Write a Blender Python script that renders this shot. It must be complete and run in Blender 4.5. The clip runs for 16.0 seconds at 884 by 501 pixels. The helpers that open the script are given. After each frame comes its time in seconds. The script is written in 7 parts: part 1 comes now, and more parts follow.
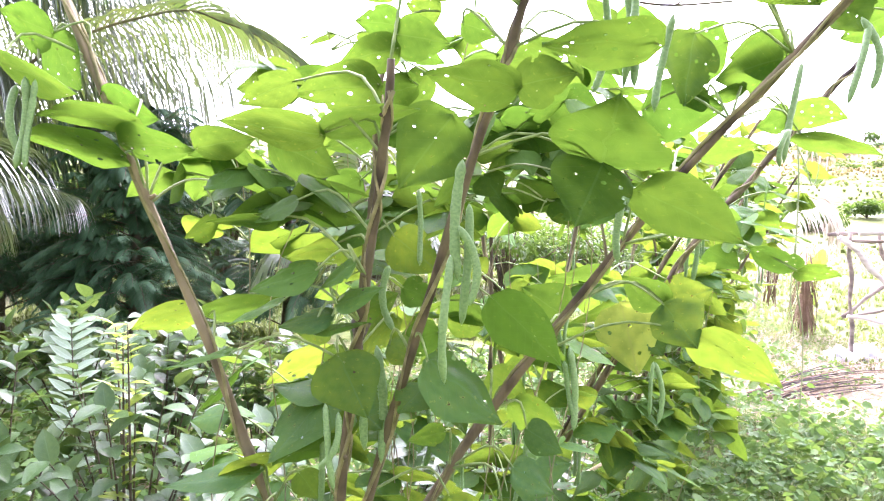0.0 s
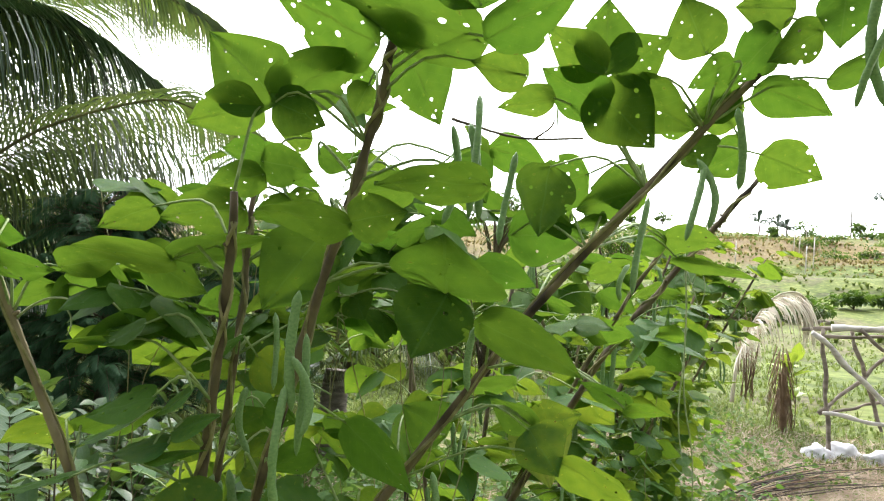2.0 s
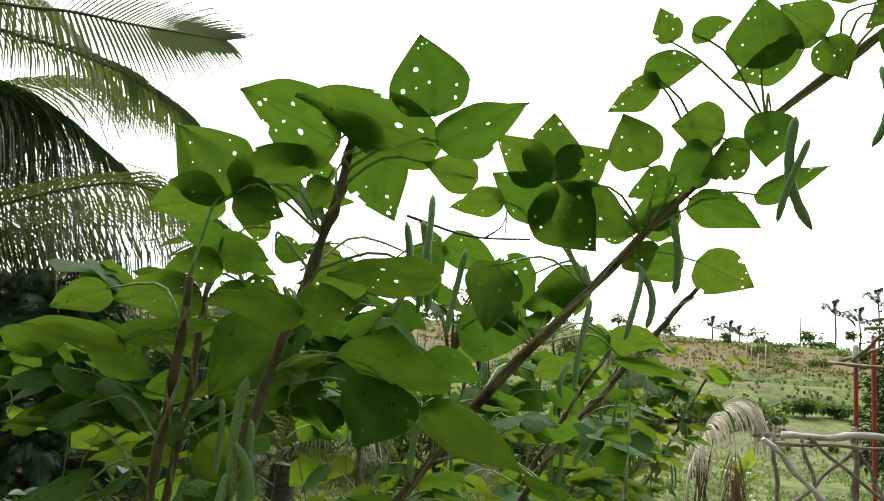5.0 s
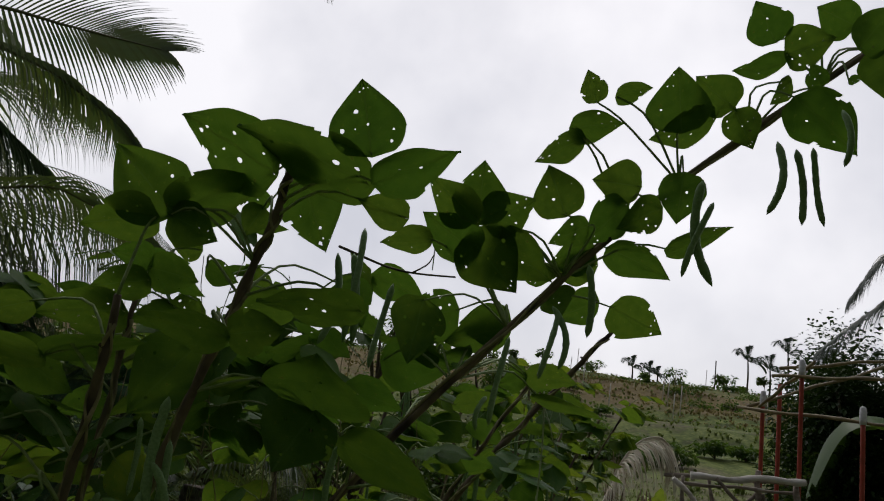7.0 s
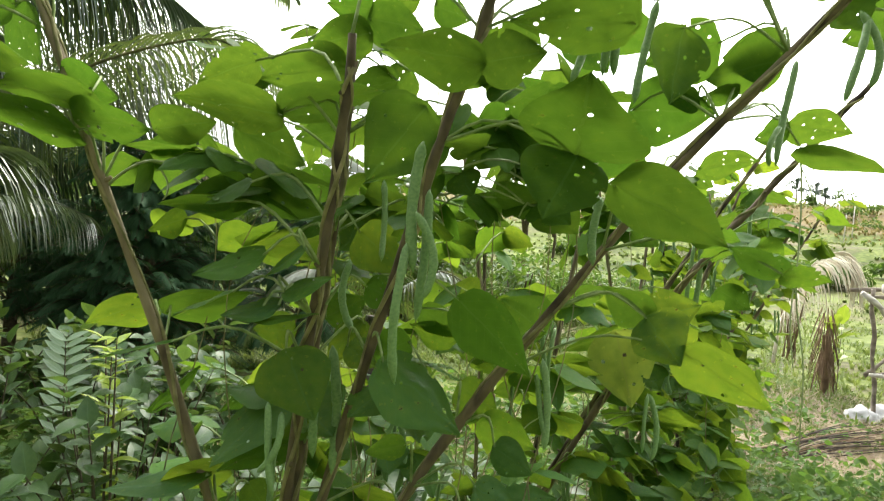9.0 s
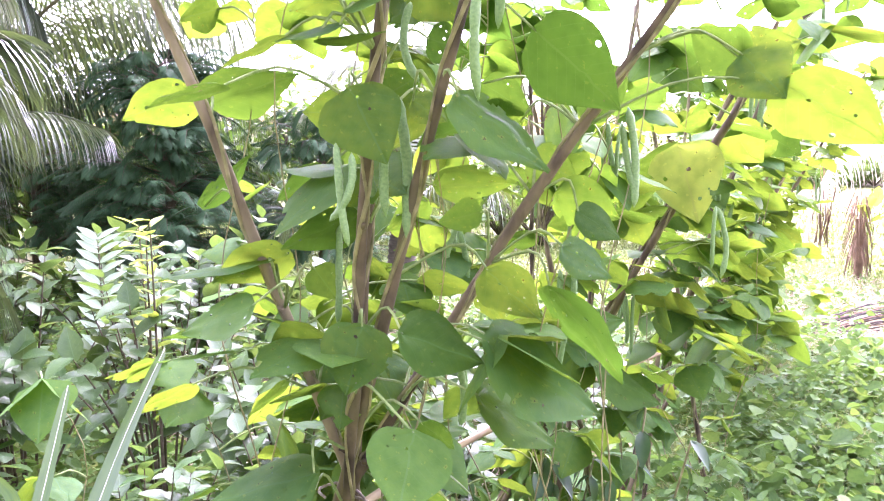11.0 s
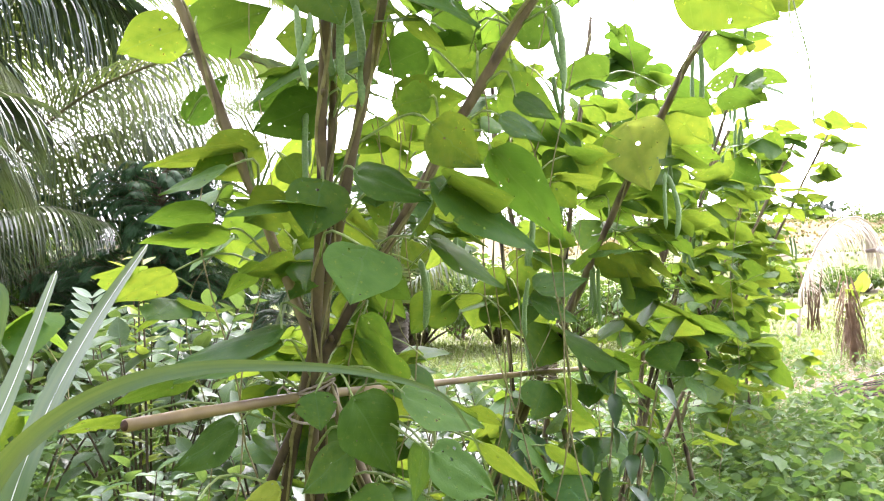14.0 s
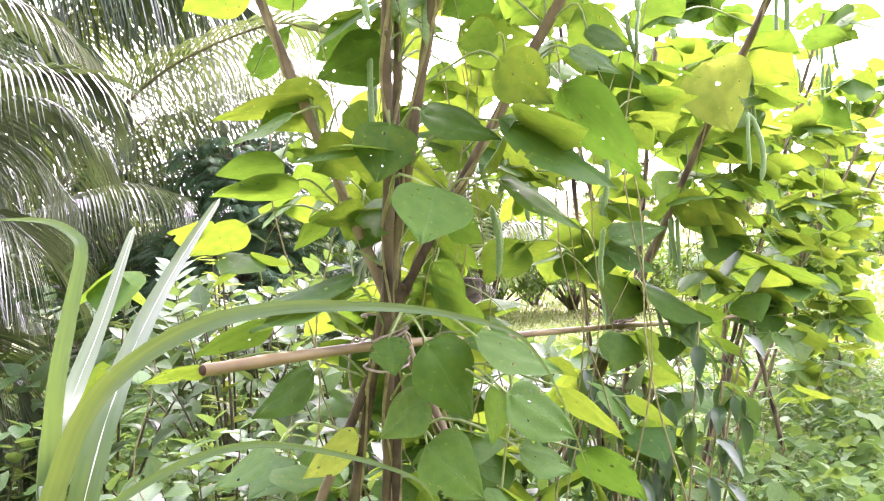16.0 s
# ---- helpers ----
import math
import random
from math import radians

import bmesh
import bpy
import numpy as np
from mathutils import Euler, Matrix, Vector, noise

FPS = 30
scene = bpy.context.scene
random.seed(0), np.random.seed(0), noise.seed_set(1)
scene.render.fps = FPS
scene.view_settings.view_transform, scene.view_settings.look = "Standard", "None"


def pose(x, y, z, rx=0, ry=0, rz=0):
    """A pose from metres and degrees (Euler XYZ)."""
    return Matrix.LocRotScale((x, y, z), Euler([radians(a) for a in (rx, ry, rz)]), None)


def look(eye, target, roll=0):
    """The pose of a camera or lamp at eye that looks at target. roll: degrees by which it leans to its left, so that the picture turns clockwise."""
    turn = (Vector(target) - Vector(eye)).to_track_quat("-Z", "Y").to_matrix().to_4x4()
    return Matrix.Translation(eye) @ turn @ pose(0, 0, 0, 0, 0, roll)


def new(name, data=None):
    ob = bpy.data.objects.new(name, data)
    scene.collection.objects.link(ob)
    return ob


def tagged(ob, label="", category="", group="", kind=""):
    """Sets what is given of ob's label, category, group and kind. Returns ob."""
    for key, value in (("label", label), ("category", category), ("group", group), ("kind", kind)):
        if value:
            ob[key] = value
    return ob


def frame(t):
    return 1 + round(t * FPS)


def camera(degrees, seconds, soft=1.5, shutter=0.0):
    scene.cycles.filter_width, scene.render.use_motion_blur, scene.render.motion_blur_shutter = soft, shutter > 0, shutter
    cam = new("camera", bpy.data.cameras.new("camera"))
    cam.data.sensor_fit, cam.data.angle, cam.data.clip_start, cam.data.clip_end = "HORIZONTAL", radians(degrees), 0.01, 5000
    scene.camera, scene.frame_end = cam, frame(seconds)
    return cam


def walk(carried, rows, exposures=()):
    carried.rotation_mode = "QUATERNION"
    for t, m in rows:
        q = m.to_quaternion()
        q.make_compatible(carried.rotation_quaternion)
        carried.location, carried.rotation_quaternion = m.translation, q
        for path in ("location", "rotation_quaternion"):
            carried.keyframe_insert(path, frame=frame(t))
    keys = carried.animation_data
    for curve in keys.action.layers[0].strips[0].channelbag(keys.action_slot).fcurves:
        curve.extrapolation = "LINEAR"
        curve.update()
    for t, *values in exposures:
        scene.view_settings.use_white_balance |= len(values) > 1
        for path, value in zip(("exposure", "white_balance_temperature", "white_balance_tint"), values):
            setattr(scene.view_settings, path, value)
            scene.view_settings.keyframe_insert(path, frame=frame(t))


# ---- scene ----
cam = camera(61.1, 16.0, soft=1.1, shutter=0.2)
ROWS = [
    (0, -0.0001, 0.0000, 1.4501, 85.23, -1.48, 0.08),
    (0.5, 0.0065, 0.0193, 1.4629, 86.01, -1.22, 2.15),
    (1, 0.0662, 0.0219, 1.4884, 88.37, 0.57, 0.89),
    (1.5, 0.1287, 0.0026, 1.4995, 90.50, -1.46, 1.22),
    (2, 0.1672, -0.0114, 1.5105, 91.48, -2.65, -0.44),
    (2.5, 0.1798, -0.0302, 1.5161, 92.99, -3.52, -1.18),
    (3, 0.1781, -0.0395, 1.5187, 94.68, -4.09, -3.01),
    (5.3, 0.1777, -0.0452, 1.5067, 99.16, -4.74, -3.99),
    (5.5, 0.1798, -0.0505, 1.5110, 99.32, -5.06, -4.71),
    (6, 0.1834, -0.0712, 1.5092, 100.29, -6.12, -8.51),
    (6.5, 0.1796, -0.0827, 1.5116, 101.70, -6.66, -9.86),
    (7, 0.1776, -0.0851, 1.5112, 101.56, -7.17, -9.52),
    (7.5, 0.1680, -0.0646, 1.4994, 98.61, -7.47, -6.45),
    (8, 0.1408, -0.0233, 1.4686, 94.96, -6.47, -2.28),
    (8.5, 0.1048, 0.0208, 1.4306, 91.45, -5.44, 0.22),
    (9, 0.0676, 0.0568, 1.3931, 88.52, -3.82, 1.77),
    (9.5, 0.0326, 0.0958, 1.3401, 85.15, -1.83, 1.52),
    (10, 0.0053, 0.1195, 1.2936, 83.56, -0.65, 2.37),
    (10.2, -0.0044, 0.1289, 1.2754, 82.73, -0.04, 3.43),
    (12.3, 0.0337, 0.0696, 0.9831, 86.62, -0.20, 1.54),
    (12.5, 0.0290, 0.0569, 0.9478, 87.85, 0.04, 1.84),
    (13, 0.0392, 0.0652, 0.9020, 88.83, 0.45, 3.72),
    (13.5, 0.0503, 0.0479, 0.8938, 92.22, -0.18, 2.76),
    (14, 0.0620, 0.0244, 0.8781, 92.84, 1.92, 2.63),
    (14.5, 0.0685, 0.0287, 0.8671, 92.41, 3.67, 4.98),
    (15, 0.0536, 0.0357, 0.8499, 90.84, 3.95, 6.45),
    (15.5, 0.0451, 0.0524, 0.8447, 90.81, 3.92, 8.71),
    (16, 0.0586, 0.0496, 0.8478, 90.77, 3.41, 8.15),
]
# exposure by time
EXPOSURE = [(0.0, 3.33, 5900, 43), (1.0, 3.33, 5950, 46), (1.5, 2.42, 6350, 24), (2.0, 1.75, 6500, 13), (3.0, 1.40, 6650, 4), (5.5, 0.36, 6700, 9), (6.0, -0.50, 6500, 14), (6.5, -1.10, 6500, 14), (7.0, -1.22, 6500, 14), (7.5, -0.85, 6700, 14),
            (8.0, 0.25, 7350, 17), (8.5, 0.95, 7400, 12), (9.0, 1.75, 6900, 7), (9.5, 2.58, 6650, 15), (10.0, 3.22, 6150, 34), (12.5, 3.77, 5750, 59), (13.0, 3.65, 5800, 59), (13.5, 3.6, 5700, 51), (14.0, 2.93, 6250, 31), (14.5, 2.80, 6400, 25), (15.0, 2.90, 6600, 27), (15.5, 3.20, 6600, 31), (16.0, 3.54, 6300, 46)]
walk(cam, [(t, pose(x, y, z, rx, ry, rz)) for t, x, y, z, rx, ry, rz in ROWS], EXPOSURE)

# ---- sky and sun: bright overcast, the sun behind thin cloud ----
world = bpy.data.worlds.new("sky")
scene.world = world
world.use_nodes = True
wn, wl = world.node_tree.nodes, world.node_tree.links
sky = wn.new("ShaderNodeTexSky")
sky.sky_type, sky.sun_disc, sky.sun_elevation, sky.sun_rotation = "NISHITA", False, radians(48), radians(11)
wcoord = wn.new("ShaderNodeTexCoord")
cloud = wn.new("ShaderNodeTexNoise")
cloud.inputs["Scale"].default_value, cloud.inputs["Detail"].default_value = 2.2, 6.0
ramp = wn.new("ShaderNodeValToRGB")
ramp.color_ramp.elements[0].position, ramp.color_ramp.elements[0].color = 0.36, (14.2, 14.7, 15.8, 1)
ramp.color_ramp.elements[1].position, ramp.color_ramp.elements[1].color = 0.6, (22.0, 22.2, 22.5, 1)
# the cloud is brightest round the veiled sun and falls off smoothly to the opposite sky
wdot, wmap, wglow = wn.new("ShaderNodeVectorMath"), wn.new("ShaderNodeMapRange"), wn.new("ShaderNodeMixRGB")
wdot.operation, wdot.inputs[1].default_value = "DOT_PRODUCT", (0.15, 0.8, 0.58)
wmap.interpolation_type = "SMOOTHSTEP"
wmap.inputs["From Min"].default_value, wmap.inputs["From Max"].default_value = -0.05, 0.95
wmap.inputs["To Min"].default_value, wmap.inputs["To Max"].default_value = 0.085, 1.0
wglow.blend_type = "MULTIPLY"
wglow.inputs["Fac"].default_value = 1.0
wl.new(wcoord.outputs["Generated"], wdot.inputs[0])
wl.new(wdot.outputs["Value"], wmap.inputs["Value"])
wl.new(wmap.outputs["Result"], wglow.inputs["Color2"])
wmix = wn.new("ShaderNodeMixRGB")
wmix.inputs["Fac"].default_value = 0.88
wl.new(wcoord.outputs["Generated"], cloud.inputs["Vector"])
wl.new(cloud.outputs["Fac"], ramp.inputs["Fac"])
wl.new(sky.outputs["Color"], wmix.inputs["Color1"])
wl.new(ramp.outputs["Color"], wglow.inputs["Color1"])
wl.new(wglow.outputs["Color"], wmix.inputs["Color2"])
wl.new(wmix.outputs["Color"], wn["Background"].inputs["Color"])
wn["Background"].inputs["Strength"].default_value = 0.11
sun = new("sun", bpy.data.lights.new("sun", "SUN"))
sun.data.energy, sun.data.angle, sun.data.color = 1.0, radians(14), (1.0, 0.96, 0.88)
sun.matrix_world = look((2, 10.5, 12), (0, 0, 0))

# ---- materials ----
def shader(name, rough=0.6, spec=0.4):
    m = bpy.data.materials.new(name)
    m.use_nodes = True
    b = m.node_tree.nodes["Principled BSDF"]
    b.inputs["Roughness"].default_value = rough
    b.inputs["Specular IOR Level"].default_value = spec
    return m, m.node_tree.nodes, m.node_tree.links, b


def noisy(nodes, links, scale, detail=4.0, coord="Object", stretch=(1, 1, 1)):
    c, mp, n = nodes.new("ShaderNodeTexCoord"), nodes.new("ShaderNodeMapping"), nodes.new("ShaderNodeTexNoise")
    mp.inputs["Scale"].default_value = stretch
    n.inputs["Scale"].default_value, n.inputs["Detail"].default_value = scale, detail
    links.new(c.outputs[coord], mp.inputs["Vector"])
    links.new(mp.outputs["Vector"], n.inputs["Vector"])
    return n.outputs["Fac"]


def ramped(nodes, links, fac, stops):
    r = nodes.new("ShaderNodeValToRGB")
    while len(r.color_ramp.elements) < len(stops):
        r.color_ramp.elements.new(0.5)
    for e, (p, c) in zip(r.color_ramp.elements, stops):
        e.position, e.color = p, (*c, 1)
    links.new(fac, r.inputs["Fac"])
    return r.outputs["Color"]


def mixed(nodes, links, a, b, fac, mode="MIX"):
    m = nodes.new("ShaderNodeMixRGB")
    m.blend_type = mode
    for k, v in (("Color1", a), ("Color2", b), ("Fac", fac)):
        if hasattr(v, "default_value"):
            links.new(v, m.inputs[k])
        else:
            m.inputs[k].default_value = v if isinstance(v, float) else (*v, 1)
    return m.outputs["Color"]


def calc(nodes, links, op, *args):
    m = nodes.new("ShaderNodeMath")
    m.operation = op
    for k, v in enumerate(args):
        if hasattr(v, "default_value"):
            links.new(v, m.inputs[k])
        else:
            m.inputs[k].default_value = v
    return m.outputs[0]


def bumped(nodes, links, b, fac, strength, distance=0.002):
    n = nodes.new("ShaderNodeBump")
    n.inputs["Strength"].default_value, n.inputs["Distance"].default_value = strength, distance
    links.new(fac, n.inputs["Height"])
    links.new(n.outputs["Normal"], b.inputs["Normal"])


def plain(name, stops, scale, rough=0.7, spec=0.3, bump=0.3, detail=5.0, stretch=(1, 1, 1), distance=0.003):
    m, n, l, b = shader(name, rough, spec)
    f = noisy(n, l, scale, detail, "Object", stretch)
    l.new(ramped(n, l, f, stops), b.inputs["Base Color"])
    bumped(n, l, b, f, bump, distance)
    return m


def leaf_material(name, dark, light, through_colour, share=0.45, veins=10.0, rough=0.42, per="object", spots=0.0, spec=0.35):
    """A thin leaf: green skin, light passing through, midrib and side veins by the leaf's own u and v."""
    m, n, l, b = shader(name, rough, spec)
    if per == "object":
        rnd = n.new("ShaderNodeObjectInfo").outputs["Random"]
    else:
        rnd = n.new("ShaderNodeNewGeometry").outputs["Random Per Island"]
    base = ramped(n, l, rnd, [(0.0, dark), (0.55, tuple((p + q) / 2 for p, q in zip(dark, light))), (1.0, light)])
    blotch = noisy(n, l, 3.0, 4.0, "UV")
    base = mixed(n, l, base, mixed(n, l, base, (1.35, 1.3, 1.1), 1.0, "MULTIPLY"), calc(n, l, "MULTIPLY", blotch, 0.9))
    trans = mixed(n, l, through_colour, tuple(c * k for c, k in zip(through_colour, (0.62, 0.82, 0.8))), rnd)
    mottle = ramped(n, l, noisy(n, l, 6.0, 5.0, "UV"), [(0.3, (0.74, 0.8, 0.7)), (0.5, (1.0, 1.0, 1.0)), (0.72, (1.22, 1.1, 1.0))])
    trans = mixed(n, l, trans, mottle, 1.0, "MULTIPLY")
    if veins:
        sep = n.new("ShaderNodeSeparateXYZ")
        l.new(n.new("ShaderNodeTexCoord").outputs["UV"], sep.inputs[0])
        u = calc(n, l, "ABSOLUTE", calc(n, l, "SUBTRACT", sep.outputs[0], 0.5))
        mid = calc(n, l, "LESS_THAN", u, 0.012)
        side = calc(n, l, "FRACT", calc(n, l, "MULTIPLY", calc(n, l, "SUBTRACT", sep.outputs[1], calc(n, l, "MULTIPLY", u, 0.75)), veins))
        side = calc(n, l, "LESS_THAN", side, 0.07)
        vein = calc(n, l, "MAXIMUM", mid, calc(n, l, "MULTIPLY", side, 0.5))
        base = mixed(n, l, base, tuple(min(1.0, c * 1.7 + 0.02) for c in light), calc(n, l, "MULTIPLY", vein, 0.55))
        trans = mixed(n, l, trans, tuple(c * 0.55 for c in through_colour), calc(n, l, "MULTIPLY", vein, 0.8))
        net = noisy(n, l, 30.0, 2.0, "UV")
        bumped(n, l, b, calc(n, l, "ADD", calc(n, l, "MULTIPLY", net, 0.45), calc(n, l, "MULTIPLY", vein, -2.0)), 0.42, 0.0028)
    if spots:
        sp = noisy(n, l, 11.0, 3.0, "Object")
        halo = calc(n, l, "MULTIPLY", calc(n, l, "GREATER_THAN", sp, 0.655), spots * 0.55)
        base = mixed(n, l, base, (0.2, 0.22, 0.04), halo)
        trans = mixed(n, l, trans, tuple(c * 1.3 for c in through_colour), halo)
        k = calc(n, l, "MULTIPLY", calc(n, l, "GREATER_THAN", sp, 0.71), spots)
        base = mixed(n, l, base, (0.07, 0.045, 0.015), k)
        trans = mixed(n, l, trans, (0.06, 0.04, 0.012), k)
    l.new(base, b.inputs["Base Color"])
    t, mx = n.new("ShaderNodeBsdfTranslucent"), n.new("ShaderNodeMixShader")
    l.new(trans, t.inputs["Color"])
    mx.inputs["Fac"].default_value = share
    l.new(b.outputs["BSDF"], mx.inputs[1])
    l.new(t.outputs["BSDF"], mx.inputs[2])
    l.new(mx.outputs["Shader"], n["Material Output"].inputs["Surface"])
    return m


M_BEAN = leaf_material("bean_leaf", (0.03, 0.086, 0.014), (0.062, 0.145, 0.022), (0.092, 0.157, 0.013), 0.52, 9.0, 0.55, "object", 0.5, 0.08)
# low leaves: same leaf, stronger backlit glow put into a brighter, yellower colour
M_BEAN_GLOW = leaf_material("bean_leaf_glow", (0.034, 0.11, 0.03), (0.08, 0.18, 0.04), (0.162, 0.226, 0.016), 0.55, 9.0, 0.52, "object", 0.9, 0.13)
# far leaves: same leaf with extra light put into its colour
M_BEAN_FAR_GLOW = leaf_material("far_bean_leaf_glow", (0.05, 0.12, 0.026), (0.105, 0.2, 0.036), (0.205, 0.276, 0.02), 0.56, 9.0, 0.48, "island", 0.3, 0.2)
M_PALM = leaf_material("palm_leaflet", (0.028, 0.052, 0.026), (0.078, 0.115, 0.05), (0.16, 0.205, 0.03), 0.36, 0.0, 0.32, "island", 0.0, 0.6)
M_PALM_GREY = leaf_material("grey_palm_leaflet", (0.0266, 0.0418, 0.0228), (0.0836, 0.1064, 0.0722), (0.1064, 0.1444, 0.0304), 0.2, 0.0, 0.3, "island", 0.0, 0.6)
# palm leaflet with the shade of crowded, backlit fronds put into its colour
M_PALM_SHADE = leaf_material("shaded_palm_leaflet", (0.014, 0.034, 0.018), (0.042, 0.075, 0.04), (0.08, 0.13, 0.04), 0.25, 0.0, 0.35, "island", 0.0, 0.5)
M_DARK = leaf_material("feather_foliage", (0.018, 0.055, 0.026), (0.046, 0.1, 0.046), (0.07, 0.13, 0.04), 0.25, 0.0, 0.6, "island", 0.0, 0.12)
M_SHRUB = leaf_material("shrub_leaf", (0.024, 0.066, 0.02), (0.064, 0.125, 0.036), (0.14, 0.21, 0.035), 0.36, 7.0, 0.36, "island", 0.0, 0.33)
M_CHILI = leaf_material("chili_leaf", (0.014, 0.045, 0.018), (0.036, 0.085, 0.03), (0.1, 0.18, 0.025), 0.33, 0.0, 0.32, "island", 0.0, 0.4)
M_YOUNG = leaf_material("young_leaf", (0.17, 0.26, 0.02), (0.25, 0.34, 0.03), (0.3, 0.38, 0.04), 0.4, 7.0, 0.35, "island")
M_GREY = leaf_material("grey_leaf", (0.26, 0.36, 0.27), (0.36, 0.46, 0.36), (0.3, 0.42, 0.22), 0.3, 8.0, 0.3, "island", 0.0, 0.7)
M_HERB = leaf_material("herb_leaf", (0.028, 0.085, 0.022), (0.1, 0.185, 0.045), (0.18, 0.27, 0.045), 0.42, 0.0, 0.5, "island", 0.0, 0.15)
M_GRASS = leaf_material("grass_blade", (0.05, 0.095, 0.02), (0.14, 0.18, 0.045), (0.32, 0.37, 0.08), 0.35, 0.0, 0.5, "island")
M_CANE = leaf_material("cane_blade", (0.03, 0.085, 0.036), (0.06, 0.12, 0.036), (0.17, 0.225, 0.03), 0.42, 0.0, 0.36, "object", 0.0, 0.5)
M_BUSH = leaf_material("hedge_leaf", (0.0228, 0.0608, 0.0114), (0.0646, 0.1216, 0.0228), (0.1672, 0.266, 0.0304), 0.3, 0.0, 0.5, "island")
# hedge leaf darkened: the deep shade of the thicket is in its colour
M_THICKET_SHADE = leaf_material("shaded_thicket_leaf", (0.01, 0.03, 0.008), (0.032, 0.068, 0.016), (0.05, 0.085, 0.012), 0.22, 0.0, 0.5, "island", 0.0, 0.25)
M_DRYLEAF = leaf_material("dry_leaflet", (0.4, 0.34, 0.27), (0.78, 0.74, 0.66), (0.55, 0.49, 0.4), 0.35, 0.0, 0.6, "island")
M_MIDRIB = plain("white_midrib", [(0.3, (0.5, 0.56, 0.42)), (0.7, (0.66, 0.7, 0.58))], 60, 0.5, 0.3, 0.1)
M_STEM = plain("green_stem", [(0.3, (0.1, 0.17, 0.04)), (0.7, (0.24, 0.31, 0.11))], 90, 0.6, 0.3, 0.3)
M_POD = plain("bean_pod", [(0.25, (0.085, 0.17, 0.05)), (0.7, (0.17, 0.28, 0.10))], 45, 0.5, 0.35, 0.25)
M_POLE = plain("brown_stake", [(0.32, (0.016, 0.011, 0.007)), (0.43, (0.05, 0.038, 0.022)), (0.54, (0.098, 0.077, 0.042)), (0.66, (0.066, 0.06, 0.03)), (0.8, (0.19, 0.158, 0.096))], 22, 0.75, 0.25, 0.8, 9.0, (1, 1, 0.55))
def toned(m, low, high):
    """Vary a material's colour from object to object."""
    n, l = m.node_tree.nodes, m.node_tree.links
    b = n["Principled BSDF"]
    src = b.inputs["Base Color"].links[0].from_socket
    f = calc(n, l, "ADD", calc(n, l, "MULTIPLY", n.new("ShaderNodeObjectInfo").outputs["Random"], high - low), low)
    l.new(mixed(n, l, src, f, 1.0, "MULTIPLY"), b.inputs["Base Color"])


toned(M_POLE, 0.8, 1.65)
M_BAMBOO = plain("weathered_bamboo", [(0.2, (0.05, 0.036, 0.016)), (0.4, (0.13, 0.098, 0.042)), (0.58, (0.21, 0.165, 0.072)), (0.8, (0.33, 0.275, 0.14))], 14, 0.5, 0.4, 0.35, 7.0, (1, 0.5, 1))
M_CUT = plain("cut_end", [(0.3, (0.02, 0.013, 0.009)), (0.7, (0.075, 0.048, 0.03))], 120, 0.9, 0.1, 0.5)
M_VINE = plain("vine_stem", [(0.25, (0.08, 0.085, 0.03)), (0.55, (0.2, 0.185, 0.08)), (0.8, (0.33, 0.28, 0.16))], 60, 0.7, 0.25, 0.5)
M_TIE = plain("tie_cloth", [(0.3, (0.2, 0.165, 0.125)), (0.7, (0.42, 0.37, 0.31))], 120, 0.85, 0.2, 0.5)
M_BARK = plain("palm_bark", [(0.25, (0.05, 0.042, 0.036)), (0.75, (0.2, 0.17, 0.14))], 9, 0.9, 0.15, 0.8, 7.0, (1, 1, 4), 0.02)
M_TWIG = plain("shrub_twig", [(0.3, (0.05, 0.04, 0.024)), (0.7, (0.12, 0.1, 0.06))], 40, 0.85, 0.2, 0.5)
M_RACHIS = plain("palm_rachis", [(0.3, (0.05, 0.055, 0.022)), (0.7, (0.13, 0.12, 0.045))], 14, 0.45, 0.4, 0.2)
M_DRYWOOD = plain("grey_driftwood", [(0.2, (0.09, 0.075, 0.06)), (0.55, (0.25, 0.21, 0.17)), (0.8, (0.46, 0.42, 0.37))], 7, 0.85, 0.2, 0.6, 8.0, (0.6, 3, 3), 0.01)
M_RED = plain("red_paint", [(0.25, (0.2, 0.035, 0.018)), (0.6, (0.36, 0.055, 0.03)), (0.85, (0.3, 0.1, 0.06))], 9, 0.55, 0.35, 0.3)
M_CAP = plain("clear_plastic", [(0.3, (0.5, 0.5, 0.52)), (0.7, (0.75, 0.75, 0.76))], 30, 0.25, 0.6, 0.3)
M_BAG = plain("white_sack", [(0.3, (0.55, 0.55, 0.56)), (0.7, (0.8, 0.8, 0.8))], 10, 0.55, 0.35, 0.5, 6.0, (1, 1, 1), 0.02)
M_STRAW = plain("straw", [(0.2, (0.1, 0.07, 0.045)), (0.5, (0.26, 0.2, 0.13)), (0.8, (0.48, 0.41, 0.31))], 6, 0.85, 0.2, 0.2)


